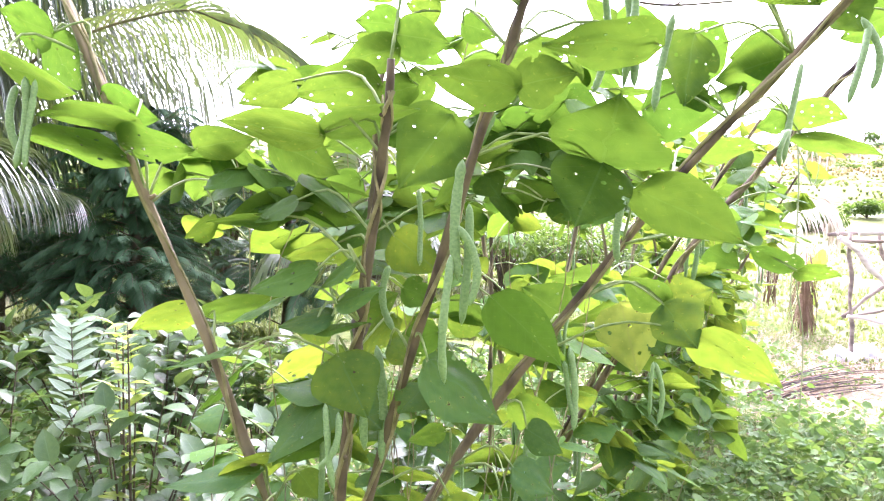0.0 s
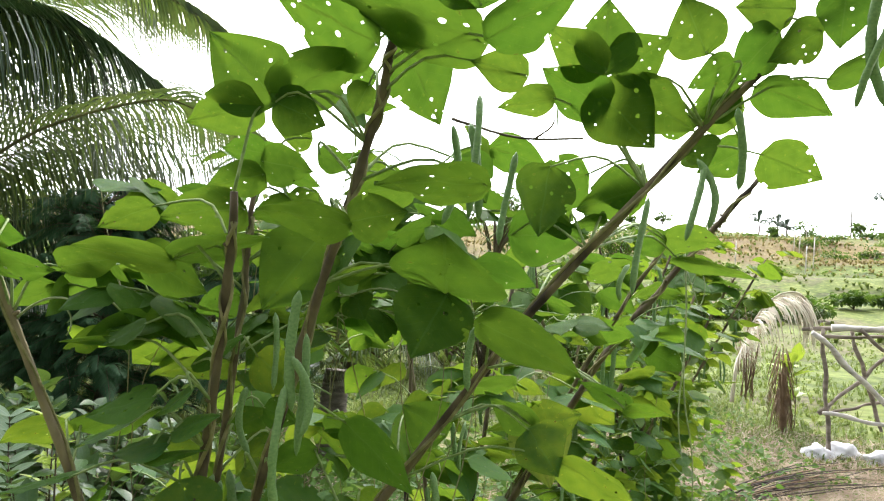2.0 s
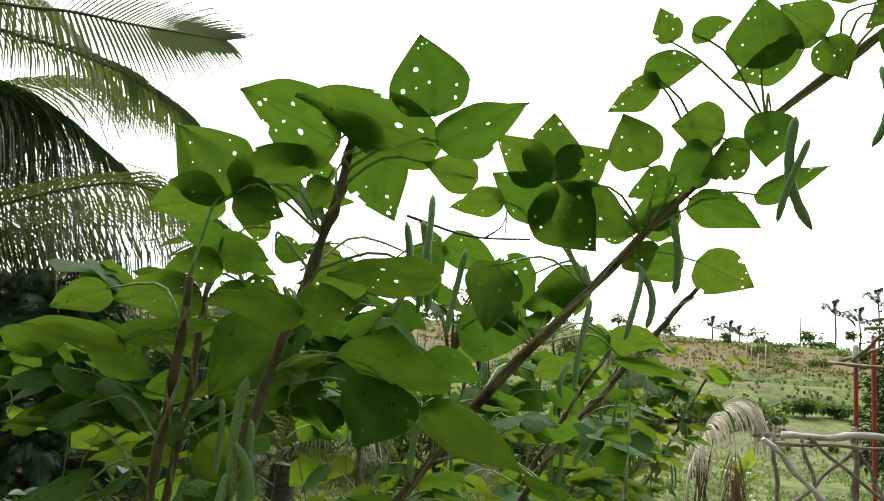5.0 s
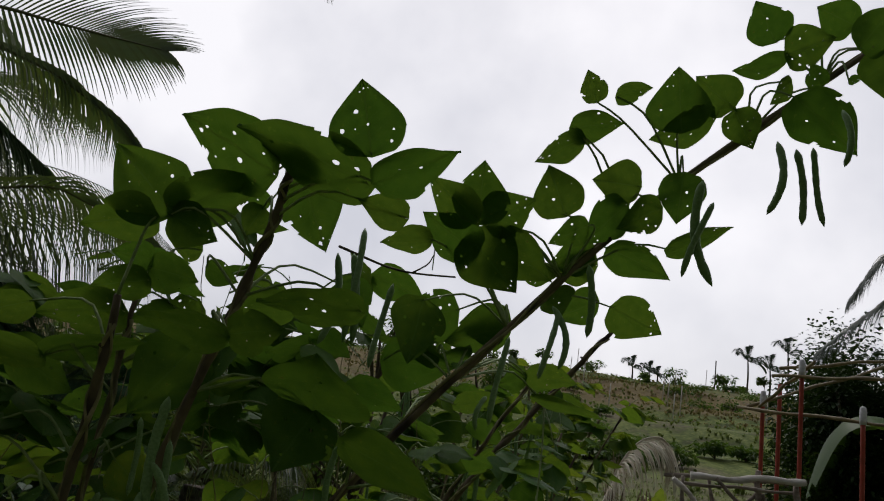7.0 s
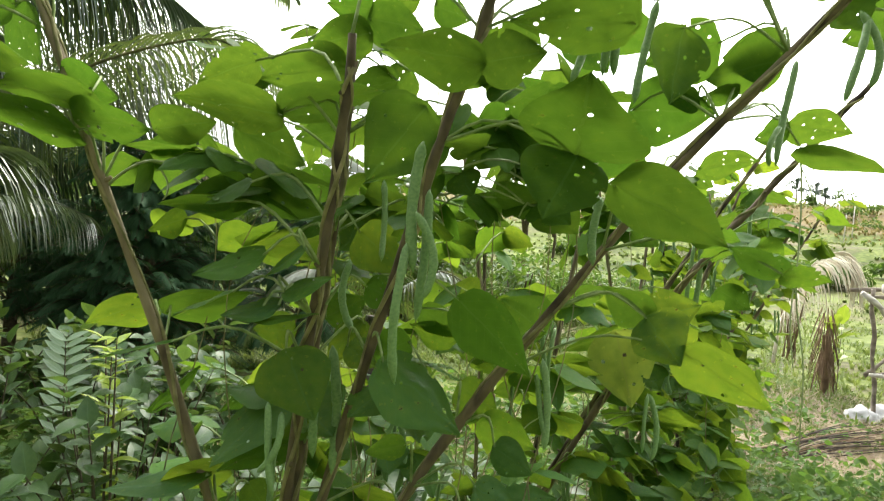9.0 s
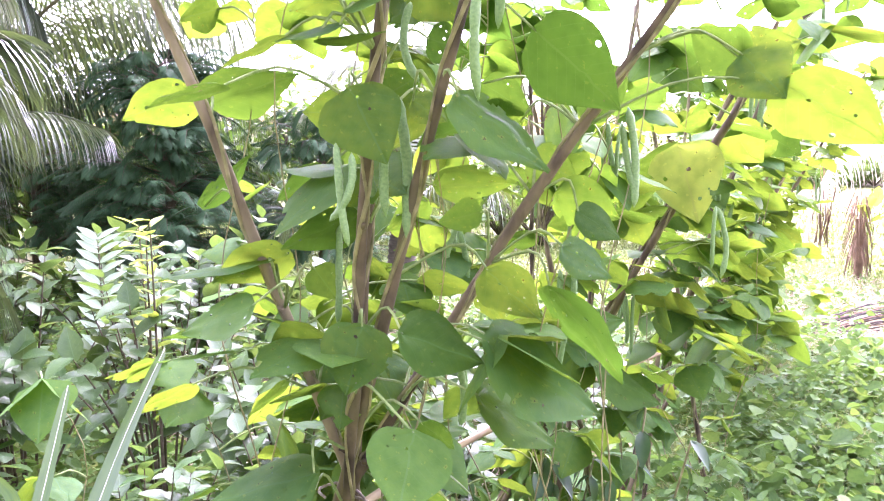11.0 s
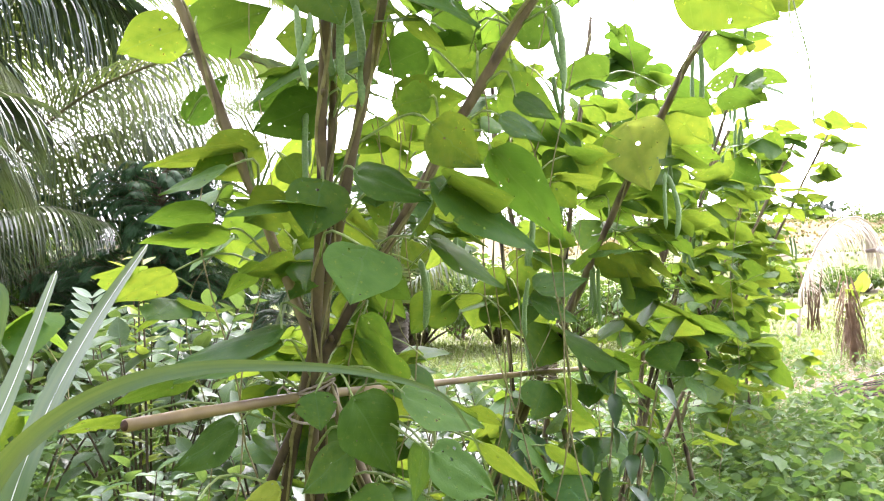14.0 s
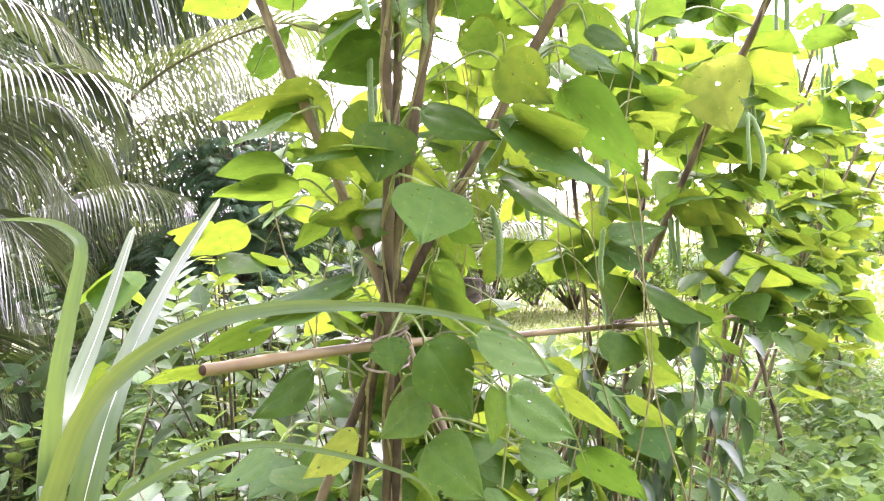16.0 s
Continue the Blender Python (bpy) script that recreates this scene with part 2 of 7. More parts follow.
def ground_material():
    m, n, l, b = shader("field_ground", 0.9, 0.15)
    far, mid, near = noisy(n, l, 0.11, 7.0), noisy(n, l, 0.7, 8.0), noisy(n, l, 5.0, 8.0)
    green = ramped(n, l, near, [(0.3, (0.07, 0.098, 0.022)), (0.55, (0.145, 0.18, 0.044)), (0.75, (0.23, 0.25, 0.075))])
    dry = ramped(n, l, near, [(0.3, (0.11, 0.085, 0.055)), (0.6, (0.21, 0.17, 0.11)), (0.8, (0.31, 0.26, 0.175))])
    rank = ramped(n, l, mid, [(0.42, (1, 1, 1)), (0.56, (0.55, 0.62, 0.45)), (0.66, (0.3, 0.38, 0.22))])
    green = mixed(n, l, green, rank, 1.0, "MULTIPLY")
    sel = ramped(n, l, calc(n, l, "ADD", calc(n, l, "MULTIPLY", far, 0.65), calc(n, l, "MULTIPLY", mid, 0.35)), [(0.5, (0, 0, 0)), (0.62, (1, 1, 1))])
    sep = n.new("ShaderNodeSeparateXYZ")
    l.new(n.new("ShaderNodeTexCoord").outputs["Object"], sep.inputs[0])
    level = calc(n, l, "ADD", sep.outputs[2], calc(n, l, "MULTIPLY", calc(n, l, "SUBTRACT", far, 0.5), 2.5))
    band = ramped(n, l, calc(n, l, "DIVIDE", level, 8.0), [(0.34, (0, 0, 0)), (0.44, (1, 1, 1)), (0.68, (1, 1, 1)), (0.78, (0, 0, 0))])
    soil = mixed(n, l, green, dry, calc(n, l, "MULTIPLY", sel, 0.8))
    hay = ramped(n, l, near, [(0.3, (0.12, 0.08, 0.035)), (0.6, (0.2, 0.145, 0.065)), (0.8, (0.28, 0.22, 0.1))])
    l.new(mixed(n, l, soil, hay, calc(n, l, "MULTIPLY", band, 0.8)), b.inputs["Base Color"])
    bumped(n, l, b, near, 0.8, 0.03)
    return m


M_GROUND = ground_material()
M_HAY = leaf_material("hill_grass", (0.15, 0.11, 0.045), (0.29, 0.23, 0.1), (0.4, 0.33, 0.12), 0.4, 0.0, 0.6, "island")
M_BEAM = plain("bleached_timber", [(0.25, (0.25, 0.22, 0.19)), (0.45, (0.55, 0.52, 0.47)), (0.75, (0.75, 0.72, 0.67))], 9, 0.8, 0.2, 0.5, 8.0, (0.5, 3, 3), 0.008)
M_PALE = plain("pale_stake", [(0.32, (0.04, 0.028, 0.015)), (0.42, (0.125, 0.097, 0.053)), (0.56, (0.215, 0.176, 0.098)), (0.8, (0.345, 0.3, 0.19))], 20, 0.65, 0.3, 0.6, 8.0, (1, 1, 0.4))
M_DEAD = plain("dead_fibre", [(0.2, (0.09, 0.06, 0.035)), (0.6, (0.23, 0.16, 0.1)), (0.85, (0.38, 0.3, 0.21))], 8, 0.85, 0.15, 0.3)

# ---- mesh helpers ----
def part(name, bm, material, parent=None, label="", smooth=True):
    me = bpy.data.meshes.new(name)
    bm.to_mesh(me)
    bm.free()
    return placed(name, me, material, parent, label, smooth)


def placed(name, me, material, parent=None, label="", smooth=True):
    if smooth:
        me.polygons.foreach_set("use_smooth", [True] * len(me.polygons))
    if material and not me.materials:
        me.materials.append(material)
    ob = new(name, me)
    if parent:
        ob.parent = parent
    if label:
        tagged(ob, label)
    return ob


def thing(name, label, category, at=(0, 0, 0), group="", kind=""):
    ob = new(name)
    ob.location = at
    ob.empty_display_size = 0.1
    return tagged(ob, label, category, group, kind)


class Soup:
    """Collects many small faces, with a u and v, for one joined mesh."""
    def __init__(self):
        self.v, self.f, self.uv = [], [], []

    def add(self, verts, faces, uvs):
        k = len(self.v)
        self.v += [tuple(p) for p in verts]
        self.f += [tuple(i + k for i in f) for f in faces]
        self.uv += uvs

    def mesh(self, name):
        me = bpy.data.meshes.new(name)
        me.from_pydata(self.v, [], self.f)
        layer = me.uv_layers.new(name="uv")
        idx = np.empty(len(me.loops), dtype=np.int32)
        me.loops.foreach_get("vertex_index", idx)
        layer.data.foreach_set("uv", np.array(self.uv, dtype=np.float32)[idx].ravel())
        return me


def tube_into(soup, pts, radii, sides=8, caps=True):
    pts = [Vector(p) for p in pts]
    n = len(pts)
    side = None
    verts, faces, uvs = [], [], []
    for i, p in enumerate(pts):
        d = (pts[min(i + 1, n - 1)] - pts[max(i - 1, 0)]).normalized()
        if side is None:
            side = d.orthogonal().normalized()
        side = (side - d * side.dot(d)).normalized()
        up = d.cross(side)
        r = radii[i] if hasattr(radii, "__len__") else radii
        for k in range(sides):
            a = 2 * math.pi * k / sides
            verts.append(p + (side * math.cos(a) + up * math.sin(a)) * r)
            uvs.append((k / sides, i / max(1, n - 1)))
    for i in range(n - 1):
        for k in range(sides):
            a, b = i * sides + k, i * sides + (k + 1) % sides
            faces.append((a, b, b + sides, a + sides))
    if caps:
        faces.append(tuple(range(sides - 1, -1, -1)))
        faces.append(tuple((n - 1) * sides + k for k in range(sides)))
    soup.add(verts, faces, uvs)


def tube(name, pts, radii, material, parent=None, sides=8, label=""):
    s = Soup()
    tube_into(s, pts, radii, sides)
    return placed(name, s.mesh(name), material, parent, label)


def spline(pts, n):
    """n points of a smooth curve through pts."""
    pts = [Vector(p) for p in pts]
    out = []
    for i in range(n):
        s = i / (n - 1) * (len(pts) - 1)
        k = min(int(s), len(pts) - 2)
        t = s - k
        p0, p1, p2, p3 = pts[max(k - 1, 0)], pts[k], pts[k + 1], pts[min(k + 2, len(pts) - 1)]
        out.append(0.5 * (2 * p1 + (p2 - p0) * t + (2 * p0 - 5 * p1 + 4 * p2 - p3) * t * t + (3 * p1 - p0 - 3 * p2 + p3) * t * t * t))
    return out


def aim(base, way, normal, sx=1.0, sy=1.0, sz=1.0):
    """A pose whose y runs along way and whose z lies near normal."""
    y = Vector(way).normalized()
    z = Vector(normal)
    z = z - y * z.dot(y)
    if z.length < 1e-4:
        z = y.orthogonal()
    z.normalize()
    x = y.cross(z)
    m = Matrix((x * sx, y * sy, z * sz)).transposed().to_4x4()
    m.translation = base
    return m


# ---- bean leaflets: unit length, broad base, pointed tip, insect holes ----
def bean_width(v, peak=0.34):
    if v < peak:
        return math.sqrt(max(0.0, 1 - ((peak - v) / peak) ** 2)) ** 0.8
    s = (v - peak) / (1 - peak)
    return (1 - s ** 1.5) * (1 - 0.1 * s * s) + 0.012 * (1 - s)


def bean_leaf_mesh(seed, nu, nv, holes, bites):
    rng = random.Random(seed)
    skew = rng.uniform(-0.12, 0.12)
    droop, fold, wave, ph = rng.uniform(0.0, 0.1), rng.uniform(-0.04, 0.1), rng.uniform(0.005, 0.014), rng.uniform(0, 6)
    verts, uvs = [], []
    for j in range(nv + 1):
        v = (j / nv) ** 0.92
        w = 0.475 * bean_width(v) * (1 + 0.03 * math.sin(9 * v + ph))
        for i in range(nu + 1):
            u = 2 * i / nu - 1
            x = u * w * (1 + (skew if u > 0 else -skew) * (1 - v))
            y = v - 0.055 * abs(u) ** 1.5 * (1 - v) ** 3
            z = fold * abs(x) - droop * v * v - 0.22 * abs(x) ** 2 * (0.5 + v) + wave * (math.sin(13 * v + 3 * u + ph) + math.sin(7 * u + ph))
            verts.append(Vector((x, y, z)))
            uvs.append((0.5 + x, v))
    gone = set()
    row = nu + 1
    used = []
    for _ in range(holes):
        for _try in range(20):
            i, j = rng.randrange(2, nu - 1), rng.randrange(2, nv - 2)
            if all(abs(i - a) > 2 or abs(j - b) > 2 for a, b in used):
                break
        else:
            continue
        used.append((i, j))
        c, r = verts[j * row + i], rng.choice((0.007, 0.009, 0.012, 0.015, 0.02, 0.028))
        for di, dj in ((-1, -1), (0, -1), (1, -1), (1, 0), (1, 1), (0, 1), (-1, 1), (-1, 0)):
            p = verts[(j + dj) * row + i + di]
            d = p - c
            a = math.atan2(d.y, d.x)
            k = r * rng.uniform(0.8, 1.25)
            verts[(j + dj) * row + i + di] = Vector((c.x + k * math.cos(a), c.y + k * math.sin(a), p.z * 0.3 + c.z * 0.7))
        gone |= {(i - 1, j - 1), (i, j - 1), (i - 1, j), (i, j)}
    for _ in range(bites):
        j = rng.randrange(3, nv - 2)
        i = rng.choice((0, nu - 1))
        gone |= {(i, j), (i, j + 1)}
        if rng.random() < 0.5:
            gone.add((i + (1 if i == 0 else -1), j))
    s = Soup()
    faces = [(j * row + i, j * row + i + 1, (j + 1) * row + i + 1, (j + 1) * row + i) for j in range(nv) for i in range(nu) if (i, j) not in gone]
    s.add(verts, faces, uvs)
    return s


def leaf_set(name, material, seeds, nu, nv, holes, bites):
    out = []
    for k in seeds:
        rng = random.Random(k)
        me = bean_leaf_mesh(k, nu, nv, rng.randint(*holes), rng.randint(*bites)).mesh(name)
        me.polygons.foreach_set("use_smooth", [True] * len(me.polygons))
        me.materials.append(material)
        out.append(me)
    return out


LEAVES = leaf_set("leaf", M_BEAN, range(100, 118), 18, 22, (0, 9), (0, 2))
LEAVES_GLOW = leaf_set("leaf", M_BEAN_GLOW, range(120, 136), 18, 22, (0, 9), (0, 2))
LEAVES_MID = leaf_set("leaf", M_BEAN_GLOW, range(200, 208), 8, 9, (0, 2), (0, 1))
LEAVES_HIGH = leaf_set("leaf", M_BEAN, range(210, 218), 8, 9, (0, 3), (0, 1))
LEAVES_FAR = [bean_leaf_mesh(300 + k, 4, 5, 0, 0) for k in range(6)]


def leaflet(vine, base, way, normal, length, width=1.0, kind=0):
    """One bean leaflet of a vine; length in metres, width as a factor."""
    # below 1.42 m most leaves take the colour with backlight painted in
    grown = LEAVES if base[2] > 1.42 or kind % 3 == 0 else LEAVES_GLOW
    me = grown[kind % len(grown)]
    ob = new("leaf", me)
    ob.parent = vine
    ob.matrix_local = aim(Vector(base) - vine.location, way, normal, length * width, length, length)
    return ob


def pod_mesh(seed):
    rng = random.Random(seed)
    n, bend = 22, rng.uniform(0.02, 0.13)
    s = Soup()
    pts, rad = [], []
    for i in range(n):
        t = i / (n - 1)
        pts.append((bend * math.sin(math.pi * t * 0.9) - bend * 0.3 * t, t, 0.01 * math.sin(5 * t + seed)))
        r = 0.036 * min(1.0, (t / 0.1) ** 0.6 + 0.12) * min(1.0, ((1 - t) / 0.12) ** 0.7 + 0.06)
        rad.append(r * (1 + 0.06 * math.sin(t * 40 + seed) + 0.05 * math.sin(t * 17 + 2 * seed)))
    tube_into(s, pts, rad, 10)
    s.v = [(x, y, z * 0.72) for x, y, z in s.v]
    me = s.mesh("pod")
    me.polygons.foreach_set("use_smooth", [True] * len(me.polygons))
    me.materials.append(M_POD)
    return me


PODS = [pod_mesh(k) for k in range(5)]


def pod(vine, top, way, length, turn=0.0, kind=0, fat=1.0):
    """A pod that hangs from top along way, with its short stalk."""
    ob = new("pod", PODS[kind % len(PODS)])
    ob.parent = vine
    side = Vector((math.cos(radians(turn)), math.sin(radians(turn)), 0.05))
    k = 0.165 * fat * min(1.0, 0.5 + length * 3.3)
    ob.matrix_local = aim(Vector(top) - vine.location, way, side, k, length, k)
    return ob


# ---- ground: one sheet, sloping gently away, then a terraced hill ----
def ground_z(x, y):
    r, az = math.hypot(x, y), math.degrees(math.atan2(x, y))
    z = -0.012 * max(-4.0, min(y - 1.0, 14.0))
    h = 7.25 + (31 - max(20, min(az, 60))) * 0.035
    s = max(0.0, min(1.0, (r - 20) / 82))
    rise = h * s * s * (3 - 2 * s)
    if 0 < s < 1:
        rise += 0.35 * math.sin(r * 0.55 + az * 0.03) * math.sin(math.pi * s)
    if r > 105:
        rise -= (r - 105) * 0.03
    if abs(az) > 100:
        rise *= 0.2
    z += max(rise, -6) + (0.03 * noise.noise((x * 0.9, y * 0.9, 0)) + 0.05 * noise.noise((x * 0.3, y * 0.3, 5))) * min(1, r / 2)
    if r > 12:
        z += 0.4 * noise.noise((x * 0.09, y * 0.09, 2)) * min(1, (r - 12) / 20)
    return z


def make_ground():
    s = Soup()
    rings = [0.0] + [0.25 * 1.075 ** k for k in range(125)]
    rings = [r for r in rings if r < 1800] + [2600]
    m = 144
    verts = [(0, 0, ground_z(0, 0))]
    for r in rings[1:]:
        for k in range(m):
            a = 2 * math.pi * k / m
            x, y = r * math.sin(a), r * math.cos(a)
            verts.append((x, y, ground_z(x, y)))
    faces = [(0, 1 + (k + 1) % m, 1 + k) for k in range(m)]
    for i in range(len(rings) - 2):
        for k in range(m):
            a, b = 1 + i * m + k, 1 + i * m + (k + 1) % m
            faces.append((a, b, b + m, a + m))
    s.add(verts, faces, [(v[0], v[1]) for v in verts])
    return tagged(placed("ground", s.mesh("ground"), M_GROUND), "grassy field ground with straw patches and a terraced hillside", "ground", kind="structure")


make_ground()

# ---- bean trellis: leaning stakes that cross at a low rail ----
ROW = Vector((0.547, 1.2, 0)).normalized()


def knotted(pts, r, seed, n=26):
    rng = random.Random(seed)
    line = spline(pts, n)
    rad = []
    for i in range(n):
        k = r * (1.42 - 0.62 * i / n) * (1 + 0.06 * math.sin(i * 2.1 + seed))
        if i % 5 == seed % 5:
            k *= 1.22
        rad.append(k)
    for i in range(1, n - 1):
        line[i] = line[i] + Vector((rng.uniform(-1, 1), rng.uniform(-1, 1), 0)) * r * 0.3 + Vector((math.sin(i * 0.55 + seed), math.cos(i * 0.47 + seed), 0)) * 0.0022
    return line, rad


STAKES = []


def stake(pts, r, seed, wrapped=True, material=None, label="brown wooden bean stake wound with vine, stuck in the ground"):
    """A thin stake with knots, and the vine that winds round it."""
    foot = Vector(pts[0])
    ob = thing("bean_stake", label, "stake", foot, "stakes of the bean trellis")
    local = [Vector(p) - foot for p in pts]
    r *= 0.84
    line, rad = knotted(local, r, seed)
    shaft, stub = Soup(), random.Random(seed + 90)
    tube_into(shaft, line, rad, 10)
    for i in range(5 + seed % 5, 25, 4):
        a = stub.uniform(0, 6.28)
        o = Vector((math.cos(a), math.sin(a), 0.5)).normalized()
        tube_into(shaft, [line[i], line[i] + o * rad[i] * 1.3, line[i] + o * rad[i] * stub.uniform(1.7, 2.6)], [rad[i] * 0.75, rad[i] * 0.55, rad[i] * 0.4], 6)
    placed("shaft", shaft.mesh("shaft"), material or M_POLE, ob)
    STAKES.append([p + foot for p in line])
    if wrapped:
        rng = random.Random(seed + 50)
        for turn in range(2):
            n = 90
            path = spline(line, n)
            wind, ph = rng.uniform(6, 10) * (1 if turn else -1), rng.uniform(0, 6)
            coil = []
            s1 = Vector((1, 0, 0))
            for i in range(int(n * 0.2), n - 4):
                d = (path[min(i + 1, n - 1)] - path[i - 1]).normalized()
                s1 = (s1 - d * s1.dot(d)).normalized()
                s2 = d.cross(s1)
                a = wind * 2 * math.pi * i / n + ph + 0.5 * math.sin(i * 0.3)
                coil.append(path[i] + (s1 * math.cos(a) + s2 * math.sin(a)) * (rad[min(25, i * 26 // n)] + 0.0006))
            tube("vine_stem", coil, 0.0026 if turn else 0.0018, M_VINE, ob, 6)
    return ob


def grounded(a, b):
    """Both points, with the foot where their line meets the ground put before them."""
    a, b = Vector(a), Vector(b)
    d = (a - b) / (a.z - b.z)
    f = a - d * (a.z - 0.0)
    f.z = ground_z(f.x, f.y) - 0.05
    return [f, a, b]


stake(grounded((-0.165, 1.019, 0.828), (-0.459, 0.944, 1.648)) + [(-0.56, 0.915, 1.95)], 0.0064, 1, True, M_PALE, "pale brown wooden bean stake wound with vine, stuck in the ground")
stake(grounded((-0.131, 0.947, 0.95), (-0.059, 0.813, 1.586)), 0.0064, 2)
stake(grounded((-0.129, 1.013, 1.008), (-0.084, 1.001, 1.6)), 0.0051, 3)
stake(grounded((-0.128, 0.968, 0.894), (0.063, 0.852, 1.59)) + [(0.112, 0.815, 1.772)], 0.0062, 4)
stake(grounded((-0.175, 1.0, 0.72), (-0.118, 1.009, 0.837)) + [(0.042, 1.025, 1.09), (0.21, 0.995, 1.342), (0.402, 0.949, 1.595), (0.631, 0.907, 1.848), (0.911, 0.835, 2.101), (1.04, 0.79, 2.2)], 0.0060, 5)
stake(grounded((0.222, 1.722, 0.72), (0.50, 1.57, 1.3)) + [(0.66, 1.52, 1.53), (0.80, 1.47, 1.72)], 0.0066, 6)
stake(grounded((0.205, 1.75, 0.7), (0.52, 1.72, 1.3)) + [(0.70, 1.68, 1.62)], 0.0050, 7)
stake(grounded((0.135, 1.71, 0.615), (0.112, 1.766, 1.42)), 0.0053, 8, False, M_POLE, "thin upright wooden stick standing beside the rail")
stake(grounded((0.22, 1.80, 0.7), (0.05, 1.92, 1.6)), 0.0057, 9)
stake(grounded((0.683, 2.55, 0.7), (0.898, 2.79, 1.173)) + [(1.01, 2.80, 1.42)], 0.0066, 10)
stake(grounded((0.655, 2.45, 0.62), (0.48, 2.52, 1.65)), 0.0059, 11)
stake(grounded((0.66, 2.5, 0.7), (1.02, 2.72, 1.6)), 0.0057, 12)
stake(grounded((1.07, 3.3, 0.7), (1.267, 3.407, 1.02)) + [(1.479, 3.5, 1.373), (1.58, 3.52, 1.54)], 0.0066, 13)
stake(grounded((1.06, 3.32, 0.7), (1.28, 3.2, 1.45)), 0.0066, 14, True, M_PALE, "pale brown wooden bean stake wound with vine, stuck in the ground")
stake(grounded((1.02, 3.3, 0.7), (0.9, 3.4, 1.7)), 0.0066, 15)
stake(grounded((1.46, 4.15, 0.7), (1.42, 4.3, 1.7)), 0.0066, 16)
stake(grounded((1.48, 4.15, 0.7), (2.02, 4.2, 1.65)), 0.0066, 17)
stake(grounded((0.6, 2.5, 0.7), (0.75, 2.8, 1.6)), 0.0059, 18)
stake(grounded((0.24, 1.82, 0.7), (0.4, 2.05, 1.6)), 0.0059, 19)

rail = thing("bamboo_rail", "weathered bamboo rail tied low across the stakes", "rail", (-0.288, 0.753, 0.753))
s = Soup()
rl = spline([(0, 0, 0), (0.125, 0.23, -0.008), (0.233, 0.497, -0.033), (0.496, 0.964, -0.07), (0.734, 1.347, -0.104), (0.889, 1.547, -0.111)], 41)
tube_into(s, rl, [0.0066 * (1 - 0.22 * k / 40) * (1.12 if k % 7 == 3 else 1.0) for k in range(41)], 12)
placed("culm", s.mesh("culm"), M_BAMBOO, rail)
s = Soup()
tube_into(s, [rl[0] - ROW * 0.0015, rl[0] + ROW * 0.002], [0.005, 0.0062], 12)
placed("cut_end", s.mesh("cut_end"), M_CUT, rail, "dark hollow cut end")


def lashing(at, r, seed):
    """A few turns of torn cloth strip round crossing stakes."""
    rng = random.Random(seed)
    ob = thing("lashing", "grey cloth strip tied round the crossing stakes", "tie", at, "ties of the trellis")
    pts = []
    for k in range(70):
        a = k * 0.42
        pts.append((r * (1 + 0.12 * math.sin(k * 1.7)) * math.cos(a), r * math.sin(a), -0.03 + 0.06 * (k / 70) + 0.012 * math.sin(a * 0.7 + seed)))
    tube("strip", pts, 0.0017, M_TIE, ob, 6)
    for k in range(2):
        e = Vector((r * math.cos(k * 2 + seed), r * math.sin(k * 2 + seed), 0))
        tube("loose_end", spline([e, e * 1.6 + Vector((0, 0, 0.01)), e * 2.0 + Vector((0, 0, -0.04)), e * 1.9 + Vector((0.01, 0, -0.09))], 9), 0.0018, M_TIE, ob, 5)


lashing((-0.155, 0.99, 0.745), 0.027, 1)
lashing((0.212, 1.74, 0.68), 0.026, 2)

# ---- bean vines ----
def nearest_stake(p, lower=0.05):
    best = None
    for line in STAKES:
        for q in line:
            if q.z < p.z + 0.02:
                d = (q - p).length + abs(q.z + lower - p.z) * 0.4
                if best is None or d < best[0]:
                    best = (d, q)
    return best


def petioles(vine, bases, reach=0.42):
    """Thin green leaf stalks from the given leaf bases to the stakes."""
    rng = random.Random(5)
    for p in bases:
        b = nearest_stake(p)
        if b and b[0] < reach:
            mid = p.lerp(b[1], 0.5) + Vector((rng.uniform(-0.02, 0.02), rng.uniform(-0.02, 0.02), 0.03))
            tube("leaf_stalk", [q - vine.location for q in spline([b[1], mid, p], 8)], [0.0021, 0.002, 0.0019, 0.0018, 0.0017, 0.0016, 0.0014, 0.0012], M_STEM, vine, 5)


def random_way(rng, az, elev):
    return Vector((math.cos(az) * math.cos(elev), math.sin(az) * math.cos(elev), math.sin(elev)))


def trifoliate(rng, node, az, size, stalk):
    """Stalk line and three leaf poses (base, way, normal, length) of one bean leaf."""
    out = random_way(rng, az, rng.uniform(0.1, 0.7))
    end = Vector(node) + out * stalk
    flat = random_way(rng, az, 0)
    leaves = []
    for turn, k, gap in ((0, 1.0, 0.028), (1.35, 0.92, 0.006), (-1.35, 0.92, 0.006)):
        w = random_way(rng, az + turn + rng.uniform(-0.3, 0.3), rng.uniform(-0.8, 0.05))
        nrm = Vector((rng.gauss(0, 0.32), rng.gauss(0, 0.32), rng.uniform(0.6, 1.15))) + flat * rng.uniform(-0.1, 0.35) + Vector((0.08, rng.uniform(0.0, 0.75), 0))
        leaves.append((end + flat * gap, w, nrm, size * k * rng.uniform(0.85, 1.1)))
    return [Vector(node), Vector(node).lerp(end, 0.5) + Vector((0, 0, 0.01)), end, end + flat * 0.028], leaves


